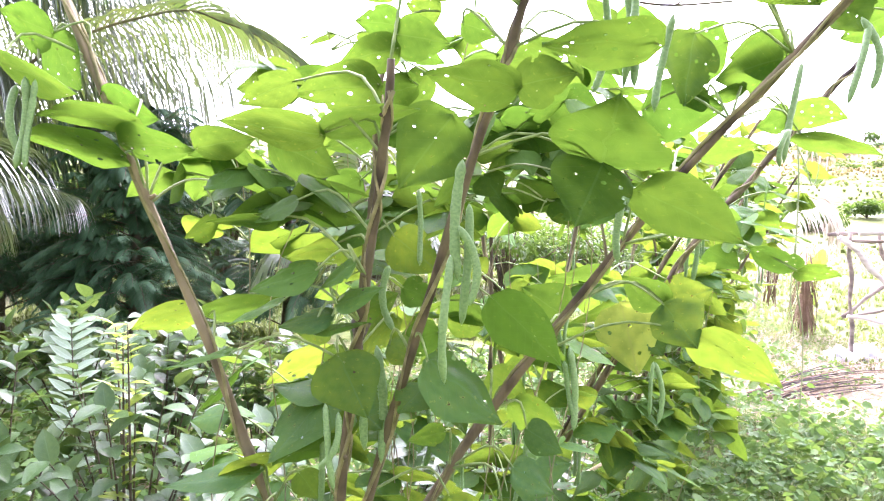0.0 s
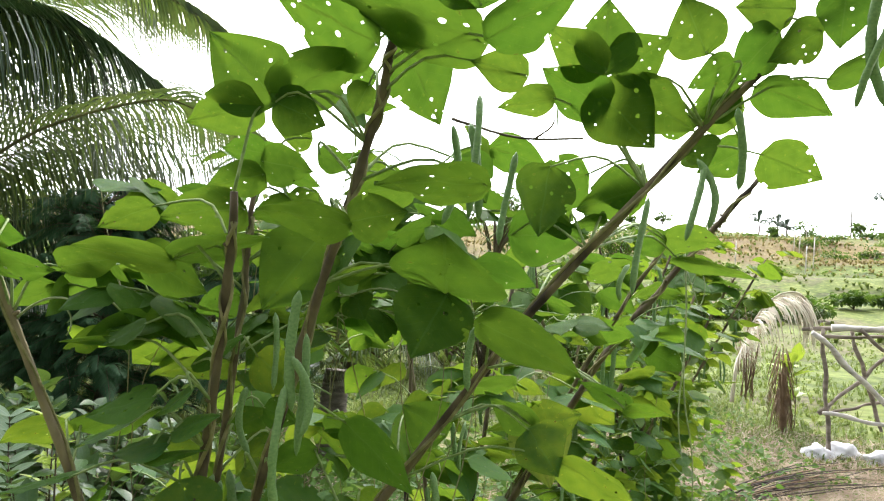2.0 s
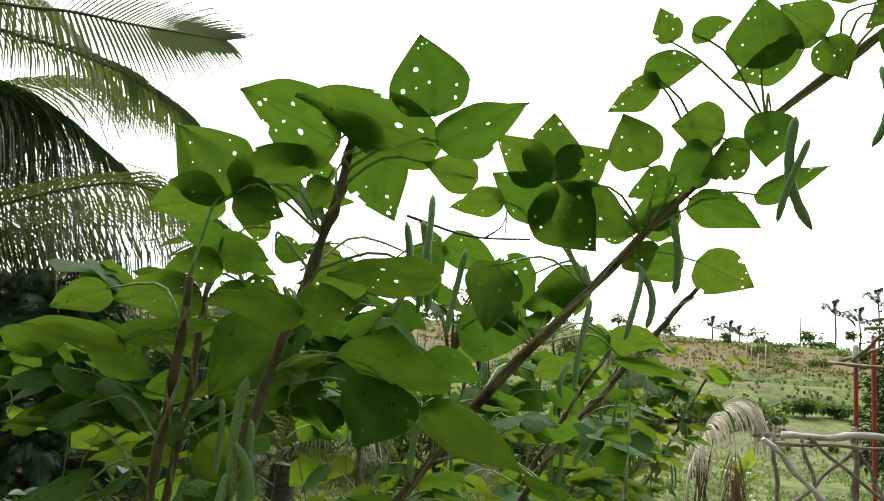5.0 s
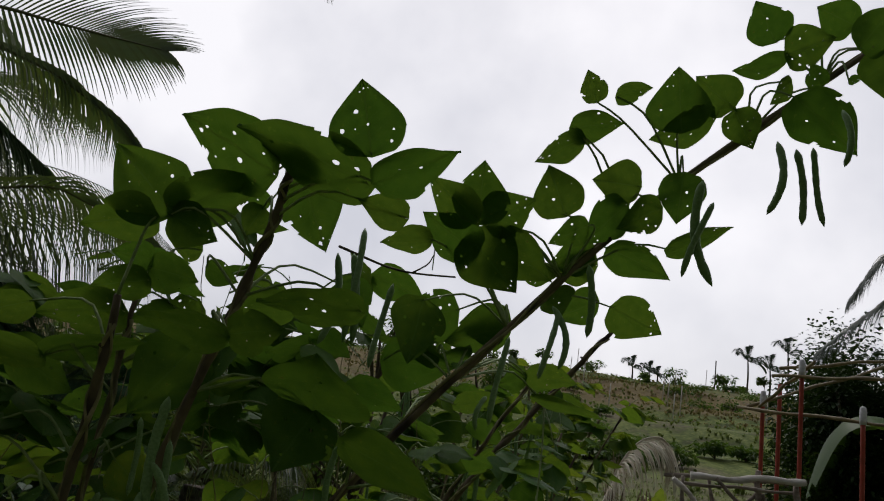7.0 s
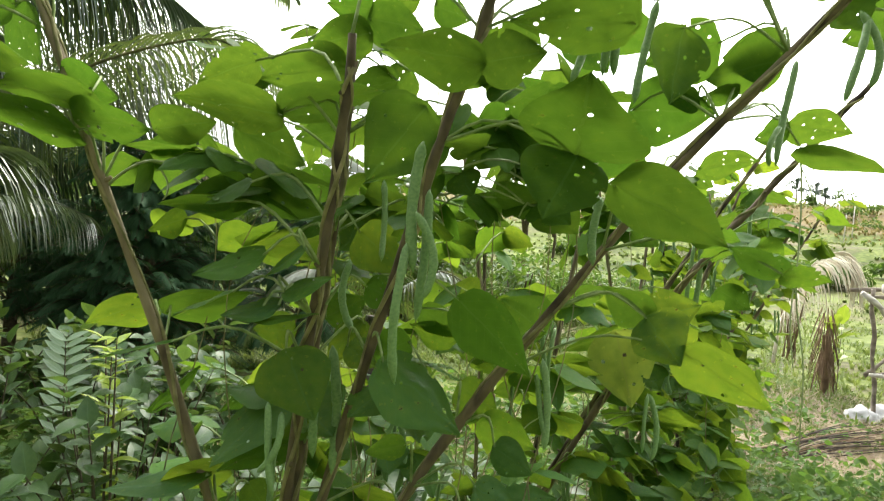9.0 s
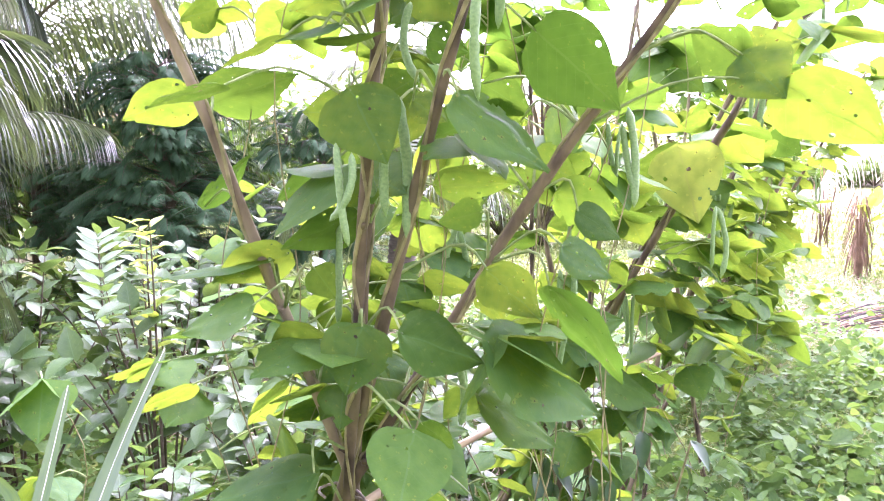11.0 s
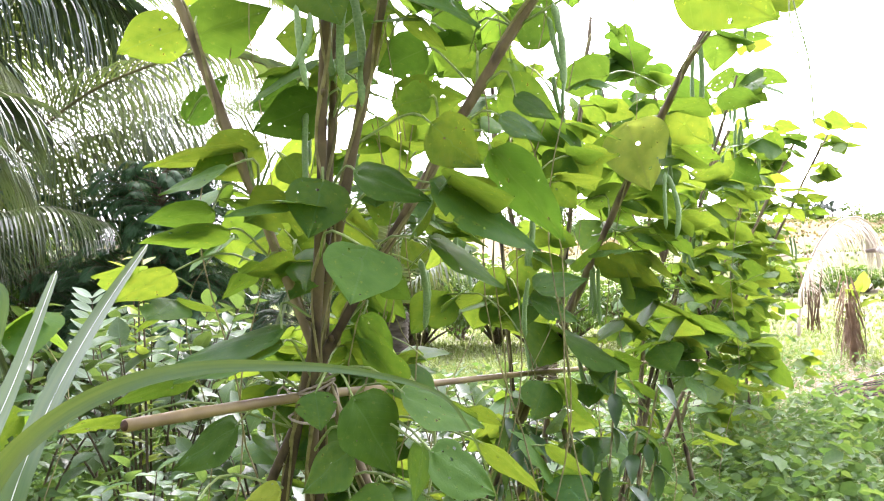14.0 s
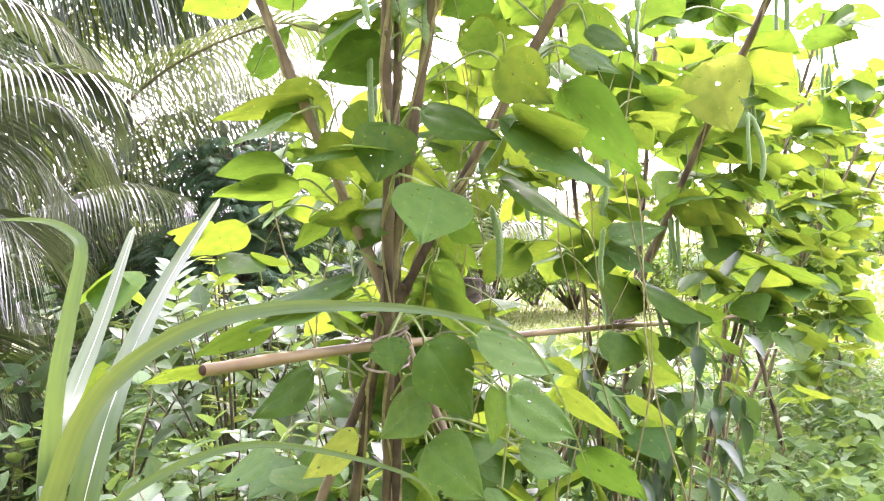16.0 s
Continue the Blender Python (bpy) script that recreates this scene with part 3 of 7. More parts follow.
vine = thing("bean_vine", "climbing bean vine with insect-holed leaves and long green pods", "bean plant", (-0.16, 1.03, 0.0), "bean plants on the trellis")
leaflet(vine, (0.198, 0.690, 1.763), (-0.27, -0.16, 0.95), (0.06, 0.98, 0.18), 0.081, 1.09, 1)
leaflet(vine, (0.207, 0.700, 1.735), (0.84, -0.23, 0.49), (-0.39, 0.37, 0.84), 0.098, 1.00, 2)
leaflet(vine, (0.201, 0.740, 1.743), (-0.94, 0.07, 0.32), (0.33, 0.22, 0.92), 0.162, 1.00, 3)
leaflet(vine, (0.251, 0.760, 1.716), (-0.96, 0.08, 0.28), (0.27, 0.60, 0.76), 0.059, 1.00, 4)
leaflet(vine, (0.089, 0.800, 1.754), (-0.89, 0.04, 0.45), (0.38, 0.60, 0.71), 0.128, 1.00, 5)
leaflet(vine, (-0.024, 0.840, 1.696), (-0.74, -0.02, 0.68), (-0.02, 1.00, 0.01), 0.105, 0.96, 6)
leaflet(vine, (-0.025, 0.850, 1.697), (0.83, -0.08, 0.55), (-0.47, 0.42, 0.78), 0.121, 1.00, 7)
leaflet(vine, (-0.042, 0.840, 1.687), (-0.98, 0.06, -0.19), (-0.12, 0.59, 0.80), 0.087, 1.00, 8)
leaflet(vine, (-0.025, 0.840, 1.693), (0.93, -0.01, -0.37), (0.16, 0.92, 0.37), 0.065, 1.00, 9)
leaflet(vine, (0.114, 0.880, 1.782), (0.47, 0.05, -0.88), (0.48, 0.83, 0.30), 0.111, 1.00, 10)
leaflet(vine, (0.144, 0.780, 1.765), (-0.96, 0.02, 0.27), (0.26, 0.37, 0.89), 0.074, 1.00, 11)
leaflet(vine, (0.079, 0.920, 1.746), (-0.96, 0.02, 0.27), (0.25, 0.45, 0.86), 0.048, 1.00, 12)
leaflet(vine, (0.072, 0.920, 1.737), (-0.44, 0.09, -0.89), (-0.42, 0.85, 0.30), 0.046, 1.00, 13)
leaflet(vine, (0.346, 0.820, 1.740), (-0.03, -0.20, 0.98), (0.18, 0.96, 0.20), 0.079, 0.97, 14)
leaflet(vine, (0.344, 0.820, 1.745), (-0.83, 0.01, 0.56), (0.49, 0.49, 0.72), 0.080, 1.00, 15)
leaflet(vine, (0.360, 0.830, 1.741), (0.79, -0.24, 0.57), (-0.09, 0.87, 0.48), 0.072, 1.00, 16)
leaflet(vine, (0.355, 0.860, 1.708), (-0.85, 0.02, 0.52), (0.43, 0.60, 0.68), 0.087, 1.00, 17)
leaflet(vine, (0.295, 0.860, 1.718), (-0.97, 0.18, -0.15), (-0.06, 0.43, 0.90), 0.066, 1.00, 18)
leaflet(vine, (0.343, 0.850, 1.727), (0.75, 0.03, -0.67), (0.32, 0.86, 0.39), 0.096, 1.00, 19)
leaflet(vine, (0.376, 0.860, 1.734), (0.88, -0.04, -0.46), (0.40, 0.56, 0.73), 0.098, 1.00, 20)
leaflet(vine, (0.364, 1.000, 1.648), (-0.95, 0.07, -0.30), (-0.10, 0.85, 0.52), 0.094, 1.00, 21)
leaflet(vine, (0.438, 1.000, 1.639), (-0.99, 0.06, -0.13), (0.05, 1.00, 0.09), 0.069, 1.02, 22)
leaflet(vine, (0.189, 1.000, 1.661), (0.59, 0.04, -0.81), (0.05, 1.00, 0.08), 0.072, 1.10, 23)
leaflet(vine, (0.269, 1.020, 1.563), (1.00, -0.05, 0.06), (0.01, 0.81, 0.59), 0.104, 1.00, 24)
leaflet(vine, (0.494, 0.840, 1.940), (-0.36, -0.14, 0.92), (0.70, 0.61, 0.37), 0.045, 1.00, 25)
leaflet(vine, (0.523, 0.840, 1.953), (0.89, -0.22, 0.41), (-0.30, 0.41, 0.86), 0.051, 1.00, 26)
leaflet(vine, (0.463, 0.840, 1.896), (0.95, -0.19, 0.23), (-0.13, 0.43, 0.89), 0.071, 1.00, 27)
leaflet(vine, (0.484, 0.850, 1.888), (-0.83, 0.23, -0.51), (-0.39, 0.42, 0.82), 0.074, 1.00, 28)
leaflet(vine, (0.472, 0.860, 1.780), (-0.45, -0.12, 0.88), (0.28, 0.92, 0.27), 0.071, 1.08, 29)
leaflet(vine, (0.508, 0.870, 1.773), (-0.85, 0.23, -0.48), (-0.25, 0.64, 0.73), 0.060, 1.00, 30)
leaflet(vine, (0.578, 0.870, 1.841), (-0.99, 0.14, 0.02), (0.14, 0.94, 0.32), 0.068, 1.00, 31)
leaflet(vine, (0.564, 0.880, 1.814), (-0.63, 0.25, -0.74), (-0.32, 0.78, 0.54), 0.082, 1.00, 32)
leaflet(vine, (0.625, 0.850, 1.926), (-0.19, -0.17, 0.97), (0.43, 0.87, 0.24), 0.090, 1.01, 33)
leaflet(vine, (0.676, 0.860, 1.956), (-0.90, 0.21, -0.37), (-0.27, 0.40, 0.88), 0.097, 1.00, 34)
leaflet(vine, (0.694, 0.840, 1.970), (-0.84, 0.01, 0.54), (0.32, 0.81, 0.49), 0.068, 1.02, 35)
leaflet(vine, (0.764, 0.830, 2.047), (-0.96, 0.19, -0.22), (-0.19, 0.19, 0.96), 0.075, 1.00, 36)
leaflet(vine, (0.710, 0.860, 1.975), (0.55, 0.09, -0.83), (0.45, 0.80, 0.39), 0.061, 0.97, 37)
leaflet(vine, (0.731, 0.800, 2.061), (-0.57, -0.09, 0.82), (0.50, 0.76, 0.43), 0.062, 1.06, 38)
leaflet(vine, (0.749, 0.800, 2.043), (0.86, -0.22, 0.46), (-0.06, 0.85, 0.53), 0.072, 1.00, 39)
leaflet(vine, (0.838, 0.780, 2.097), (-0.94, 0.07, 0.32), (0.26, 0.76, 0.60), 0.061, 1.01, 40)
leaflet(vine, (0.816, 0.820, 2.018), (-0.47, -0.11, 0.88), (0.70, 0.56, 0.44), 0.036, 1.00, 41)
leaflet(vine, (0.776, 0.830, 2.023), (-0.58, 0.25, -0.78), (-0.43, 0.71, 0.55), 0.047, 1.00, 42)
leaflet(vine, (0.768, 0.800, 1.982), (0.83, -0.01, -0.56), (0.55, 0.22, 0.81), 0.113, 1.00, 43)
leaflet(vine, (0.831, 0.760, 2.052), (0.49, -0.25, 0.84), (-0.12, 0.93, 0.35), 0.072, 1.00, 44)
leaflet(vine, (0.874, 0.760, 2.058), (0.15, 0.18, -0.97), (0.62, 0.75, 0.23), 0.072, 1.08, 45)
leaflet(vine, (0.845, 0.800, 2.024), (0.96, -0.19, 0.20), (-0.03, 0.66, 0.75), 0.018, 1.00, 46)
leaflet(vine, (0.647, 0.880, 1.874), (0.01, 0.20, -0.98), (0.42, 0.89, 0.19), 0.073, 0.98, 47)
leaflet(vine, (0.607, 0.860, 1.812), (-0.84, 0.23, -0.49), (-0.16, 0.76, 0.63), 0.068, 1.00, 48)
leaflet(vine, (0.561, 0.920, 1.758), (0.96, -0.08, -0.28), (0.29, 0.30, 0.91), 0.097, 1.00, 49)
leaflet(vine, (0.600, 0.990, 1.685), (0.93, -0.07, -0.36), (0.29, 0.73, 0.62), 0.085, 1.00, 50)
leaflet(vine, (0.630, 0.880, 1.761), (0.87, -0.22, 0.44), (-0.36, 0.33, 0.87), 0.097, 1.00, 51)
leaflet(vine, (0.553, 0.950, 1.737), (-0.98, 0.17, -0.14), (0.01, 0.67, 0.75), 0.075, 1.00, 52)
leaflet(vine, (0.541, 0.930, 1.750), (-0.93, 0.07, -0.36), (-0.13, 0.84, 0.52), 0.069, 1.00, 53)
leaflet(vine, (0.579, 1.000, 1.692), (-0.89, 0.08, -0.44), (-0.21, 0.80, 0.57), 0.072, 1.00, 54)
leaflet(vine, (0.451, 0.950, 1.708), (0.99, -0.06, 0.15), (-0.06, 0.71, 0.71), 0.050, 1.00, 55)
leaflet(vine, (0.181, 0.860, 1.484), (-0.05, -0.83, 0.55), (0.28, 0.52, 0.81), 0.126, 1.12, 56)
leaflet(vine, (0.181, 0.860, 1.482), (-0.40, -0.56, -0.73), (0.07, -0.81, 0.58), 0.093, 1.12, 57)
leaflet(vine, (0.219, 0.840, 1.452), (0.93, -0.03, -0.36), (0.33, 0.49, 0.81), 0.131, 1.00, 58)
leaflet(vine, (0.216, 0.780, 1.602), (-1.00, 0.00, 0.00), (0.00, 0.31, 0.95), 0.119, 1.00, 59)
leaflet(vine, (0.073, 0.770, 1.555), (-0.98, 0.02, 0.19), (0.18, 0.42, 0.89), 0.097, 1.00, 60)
leaflet(vine, (0.074, 0.780, 1.557), (0.97, 0.02, 0.24), (-0.13, 0.89, 0.44), 0.063, 1.00, 61)
leaflet(vine, (-0.137, 0.860, 1.511), (0.95, 0.03, 0.32), (-0.31, 0.25, 0.92), 0.112, 1.00, 62)
leaflet(vine, (-0.141, 0.860, 1.507), (-0.99, 0.01, 0.15), (0.15, 0.37, 0.92), 0.117, 1.00, 63)
leaflet(vine, (-0.181, 0.900, 1.571), (-0.93, -0.03, -0.38), (-0.34, 0.52, 0.79), 0.070, 1.00, 64)
leaflet(vine, (-0.230, 1.000, 1.506), (0.92, -0.03, -0.40), (0.25, 0.82, 0.51), 0.102, 1.00, 65)
leaflet(vine, (-0.182, 0.950, 1.437), (0.95, -0.03, -0.31), (0.24, 0.70, 0.68), 0.091, 1.00, 66)
leaflet(vine, (-0.206, 0.900, 1.410), (-1.00, -0.01, -0.09), (-0.08, 0.26, 0.96), 0.078, 1.00, 67)
leaflet(vine, (-0.167, 0.860, 1.432), (-0.88, -0.04, -0.48), (-0.41, -0.46, 0.79), 0.056, 1.00, 68)
leaflet(vine, (-0.476, 0.920, 1.624), (-0.92, 0.03, 0.40), (0.25, 0.82, 0.51), 0.069, 1.00, 69)
leaflet(vine, (-0.496, 0.950, 1.620), (0.61, -0.07, -0.79), (0.36, 0.91, 0.21), 0.077, 1.00, 70)
leaflet(vine, (-0.516, 0.880, 1.581), (0.94, -0.03, -0.33), (0.31, 0.45, 0.84), 0.098, 1.00, 71)
leaflet(vine, (-0.368, 0.900, 1.522), (-1.00, 0.01, 0.07), (0.07, 0.25, 0.97), 0.118, 1.00, 72)
leaflet(vine, (-0.385, 0.900, 1.479), (-0.98, 0.02, 0.19), (0.18, 0.36, 0.91), 0.126, 1.00, 73)
leaflet(vine, (-0.429, 0.950, 1.550), (0.96, -0.02, -0.28), (0.20, 0.77, 0.61), 0.077, 1.00, 74)
leaflet(vine, (-0.392, 0.920, 1.494), (1.00, -0.00, -0.03), (0.02, 0.55, 0.84), 0.089, 1.00, 75)
leaflet(vine, (-0.311, 0.950, 1.492), (0.97, 0.02, 0.25), (-0.21, 0.60, 0.77), 0.076, 1.00, 76)
leaflet(vine, (-0.084, 0.950, 1.577), (-0.99, -0.01, -0.12), (-0.11, 0.57, 0.81), 0.108, 1.00, 77)
leaflet(vine, (0.009, 0.980, 1.544), (-0.58, -0.07, -0.81), (-0.23, 0.97, 0.09), 0.118, 1.00, 78)
leaflet(vine, (-0.060, 0.950, 1.650), (-0.99, 0.01, 0.11), (0.08, 0.75, 0.66), 0.055, 1.00, 79)
leaflet(vine, (-0.062, 0.950, 1.639), (0.99, -0.01, -0.12), (0.07, 0.87, 0.49), 0.067, 1.00, 80)
leaflet(vine, (0.018, 0.900, 1.644), (0.95, -0.03, -0.30), (0.22, 0.75, 0.62), 0.045, 1.00, 81)
leaflet(vine, (0.134, 0.900, 1.608), (-0.99, -0.01, -0.10), (-0.09, 0.53, 0.84), 0.085, 1.00, 82)
leaflet(vine, (-0.061, 0.950, 1.622), (-0.97, -0.02, -0.24), (-0.21, 0.59, 0.78), 0.074, 1.00, 83)
leaflet(vine, (0.307, 0.950, 1.649), (-0.16, -0.08, -0.98), (-0.37, 0.93, -0.02), 0.093, 1.00, 84)
leaflet(vine, (0.446, 1.000, 1.633), (-0.96, -0.02, -0.28), (-0.20, 0.75, 0.63), 0.102, 1.00, 85)
leaflet(vine, (0.393, 1.000, 1.588), (-0.98, -0.01, -0.18), (-0.16, 0.46, 0.87), 0.049, 1.00, 86)
leaflet(vine, (0.345, 1.000, 1.581), (-0.96, -0.02, -0.29), (-0.03, 1.00, 0.02), 0.039, 0.96, 87)
leaflet(vine, (0.520, 1.150, 1.577), (1.00, -0.00, -0.02), (0.02, 0.49, 0.87), 0.092, 1.00, 88)
leaflet(vine, (0.541, 1.150, 1.545), (0.98, -0.02, -0.20), (0.20, 0.10, 0.97), 0.130, 1.00, 89)
leaflet(vine, (0.521, 1.150, 1.573), (-0.94, -0.03, -0.35), (-0.21, 0.86, 0.48), 0.054, 1.00, 90)
leaflet(vine, (0.415, 1.200, 1.513), (0.98, 0.02, 0.22), (-0.20, 0.49, 0.85), 0.091, 1.00, 91)
leaflet(vine, (0.492, 0.950, 1.691), (0.08, -0.66, -0.75), (-0.71, -0.57, 0.42), 0.053, 1.12, 92)
leaflet(vine, (0.381, 0.800, 1.373), (-0.90, 0.04, 0.44), (0.42, 0.42, 0.80), 0.060, 1.00, 93)
leaflet(vine, (0.373, 0.780, 1.373), (1.00, -0.01, -0.07), (0.07, 0.51, 0.86), 0.047, 1.00, 94)
leaflet(vine, (0.312, 1.030, 1.298), (0.95, 0.03, 0.32), (-0.01, 1.00, -0.05), 0.069, 1.00, 95)
leaflet(vine, (0.312, 1.030, 1.298), (-0.82, 0.05, 0.57), (0.42, 0.72, 0.55), 0.073, 1.00, 96)
leaflet(vine, (0.302, 1.000, 1.301), (0.46, -0.57, -0.68), (-0.45, -0.81, 0.37), 0.073, 1.12, 97)
leaflet(vine, (0.342, 0.980, 1.268), (0.88, -0.04, -0.47), (0.42, 0.49, 0.76), 0.131, 1.00, 98)
leaflet(vine, (0.066, 0.920, 1.315), (0.75, -0.06, -0.66), (0.51, 0.68, 0.53), 0.119, 1.00, 99)
leaflet(vine, (-0.012, 0.870, 1.246), (0.80, -0.05, -0.60), (0.52, -0.46, 0.72), 0.115, 1.00, 100)
leaflet(vine, (-0.117, 0.860, 1.251), (0.45, -0.07, -0.89), (0.16, -0.97, 0.16), 0.080, 1.09, 101)
leaflet(vine, (-0.138, 0.820, 1.356), (-0.96, -0.02, -0.27), (-0.23, -0.42, 0.88), 0.077, 1.00, 102)
leaflet(vine, (-0.119, 0.820, 1.306), (-0.98, -0.01, -0.18), (-0.16, -0.32, 0.93), 0.062, 1.00, 103)
leaflet(vine, (-0.114, 0.820, 1.319), (0.92, 0.03, 0.38), (-0.34, -0.37, 0.86), 0.055, 1.00, 104)
leaflet(vine, (-0.140, 0.820, 1.291), (0.99, 0.01, 0.16), (-0.16, -0.01, 0.99), 0.064, 1.00, 105)
leaflet(vine, (-0.095, 0.820, 1.366), (-0.79, -0.05, -0.60), (-0.55, -0.36, 0.75), 0.050, 1.00, 106)
leaflet(vine, (-0.357, 1.080, 1.267), (-0.96, -0.02, -0.29), (-0.25, 0.54, 0.80), 0.097, 1.00, 107)
leaflet(vine, (-0.337, 1.080, 1.256), (0.95, 0.03, 0.33), (-0.30, 0.44, 0.84), 0.122, 1.00, 108)
leaflet(vine, (-0.192, 0.900, 1.308), (-0.92, -0.03, -0.39), (-0.39, -0.10, 0.92), 0.074, 1.00, 109)
leaflet(vine, (-0.202, 1.400, 1.139), (-0.88, -0.04, -0.47), (-0.41, 0.55, 0.72), 0.142, 1.00, 110)
leaflet(vine, (-0.239, 0.850, 1.255), (-0.97, -0.02, -0.23), (-0.23, 0.02, 0.97), 0.080, 1.00, 111)
leaflet(vine, (-0.219, 1.000, 1.073), (-0.94, -0.03, -0.35), (-0.29, 0.59, 0.75), 0.098, 1.00, 112)
leaflet(vine, (-0.064, 0.950, 1.248), (0.86, -0.04, -0.50), (0.19, -0.89, 0.41), 0.044, 1.00, 113)
leaflet(vine, (0.192, 1.150, 1.257), (-0.84, 0.05, 0.55), (0.01, 1.00, -0.07), 0.080, 1.10, 114)
leaflet(vine, (0.074, 1.050, 1.190), (0.85, -0.04, -0.52), (0.17, 0.97, 0.19), 0.062, 1.00, 115)
leaflet(vine, (0.104, 1.050, 1.142), (0.94, -0.03, -0.33), (0.20, 0.84, 0.50), 0.082, 1.00, 116)
leaflet(vine, (0.123, 1.000, 1.125), (0.85, -0.04, -0.52), (0.35, -0.69, 0.64), 0.060, 1.00, 117)
leaflet(vine, (0.101, 0.950, 1.089), (0.87, -0.04, -0.50), (0.37, -0.61, 0.70), 0.065, 1.00, 118)
leaflet(vine, (-0.062, 0.980, 1.385), (0.81, -0.05, -0.58), (0.23, 0.94, 0.25), 0.076, 1.00, 119)
leaflet(vine, (-0.049, 0.980, 1.318), (0.95, -0.03, -0.32), (0.10, 0.97, 0.22), 0.048, 1.00, 120)
leaflet(vine, (-0.108, 1.000, 1.374), (-0.99, -0.01, -0.14), (-0.13, 0.44, 0.89), 0.103, 1.00, 121)
leaflet(vine, (0.065, 1.150, 1.429), (0.98, 0.02, 0.21), (-0.19, 0.48, 0.86), 0.086, 1.00, 122)
leaflet(vine, (-0.127, 0.920, 1.380), (0.83, 0.05, 0.56), (-0.52, -0.33, 0.79), 0.074, 1.00, 123)
leaflet(vine, (-0.053, 0.820, 0.922), (-0.11, -0.73, -0.68), (0.35, -0.67, 0.66), 0.082, 1.12, 124)
leaflet(vine, (-0.115, 0.900, 1.008), (-0.18, -0.36, -0.91), (0.26, -0.92, 0.31), 0.074, 1.12, 125)
leaflet(vine, (-0.068, 0.860, 1.011), (0.93, 0.14, -0.34), (0.36, -0.54, 0.76), 0.090, 1.00, 126)
leaflet(vine, (0.019, 0.880, 0.998), (0.85, 0.13, -0.52), (0.52, -0.39, 0.76), 0.148, 1.00, 127)
leaflet(vine, (0.011, 0.900, 0.934), (0.82, 0.12, -0.56), (0.57, -0.27, 0.78), 0.104, 1.00, 128)
leaflet(vine, (0.088, 0.950, 1.041), (0.64, 0.10, -0.76), (0.69, 0.35, 0.63), 0.140, 1.00, 129)
leaflet(vine, (0.018, 0.900, 1.070), (0.74, 0.11, -0.66), (0.30, 0.83, 0.47), 0.077, 1.00, 130)
leaflet(vine, (0.010, 0.980, 1.125), (-0.96, -0.13, -0.24), (-0.24, 0.83, 0.50), 0.051, 1.00, 131)
leaflet(vine, (-0.131, 0.970, 1.122), (-0.93, -0.13, -0.34), (-0.35, 0.55, 0.76), 0.093, 1.00, 132)
leaflet(vine, (-0.236, 0.980, 1.066), (-0.98, -0.14, -0.14), (-0.14, -0.00, 0.99), 0.128, 1.00, 133)
leaflet(vine, (-0.233, 0.900, 1.029), (-0.94, -0.13, -0.32), (-0.23, -0.46, 0.86), 0.083, 1.00, 134)
leaflet(vine, (-0.278, 0.980, 0.986), (-0.99, -0.14, -0.08), (-0.12, 0.35, 0.93), 0.086, 1.00, 135)
leaflet(vine, (-0.261, 0.980, 0.962), (-0.98, -0.14, -0.11), (-0.13, 0.20, 0.97), 0.111, 1.00, 136)
leaflet(vine, (-0.341, 1.000, 0.910), (-0.91, -0.12, -0.39), (-0.41, 0.40, 0.82), 0.081, 1.00, 137)
leaflet(vine, (-0.205, 1.000, 0.982), (-0.92, -0.14, 0.37), (0.30, 0.35, 0.89), 0.071, 1.00, 138)
leaflet(vine, (-0.174, 0.920, 0.834), (-0.97, -0.14, -0.20), (-0.16, -0.25, 0.96), 0.130, 1.00, 139)
leaflet(vine, (-0.173, 0.900, 0.816), (-0.95, -0.13, -0.27), (-0.23, -0.25, 0.94), 0.127, 1.00, 140)
leaflet(vine, (-0.319, 1.000, 0.781), (-0.92, -0.13, -0.38), (-0.40, 0.25, 0.88), 0.108, 1.00, 141)
leaflet(vine, (-0.381, 0.950, 0.728), (-0.98, -0.14, -0.16), (-0.20, 0.30, 0.93), 0.082, 1.00, 142)
leaflet(vine, (-0.122, 0.860, 0.765), (0.21, -0.41, -0.89), (0.15, -0.88, 0.44), 0.043, 1.12, 143)
leaflet(vine, (-0.078, 0.860, 0.756), (0.48, 0.08, -0.88), (0.67, -0.68, 0.30), 0.095, 1.00, 144)
leaflet(vine, (-0.086, 0.860, 0.701), (-0.78, -0.10, -0.62), (-0.35, -0.75, 0.57), 0.069, 1.00, 145)
leaflet(vine, (-0.024, 0.880, 0.759), (0.92, 0.14, -0.38), (0.40, -0.27, 0.88), 0.101, 1.00, 146)
leaflet(vine, (0.012, 0.800, 0.709), (0.82, 0.12, -0.56), (0.54, -0.49, 0.68), 0.081, 1.00, 147)
leaflet(vine, (0.020, 0.800, 0.656), (0.90, 0.13, -0.41), (0.43, -0.34, 0.83), 0.058, 1.00, 148)
leaflet(vine, (-0.001, 0.820, 0.712), (-0.20, -0.02, -0.98), (-0.85, -0.50, 0.18), 0.060, 1.00, 149)
leaflet(vine, (-0.233, 0.920, 0.720), (-0.87, -0.12, -0.48), (-0.35, -0.56, 0.76), 0.090, 1.00, 150)
leaflet(vine, (-0.085, 0.860, 0.643), (0.71, 0.11, -0.69), (0.49, -0.78, 0.38), 0.083, 1.00, 151)
leaflet(vine, (-0.248, 0.820, 0.652), (-0.89, -0.12, -0.43), (-0.36, -0.40, 0.84), 0.071, 1.00, 152)
leaflet(vine, (-0.052, 0.920, 0.895), (0.76, 0.12, -0.63), (0.26, 0.84, 0.47), 0.047, 1.00, 153)
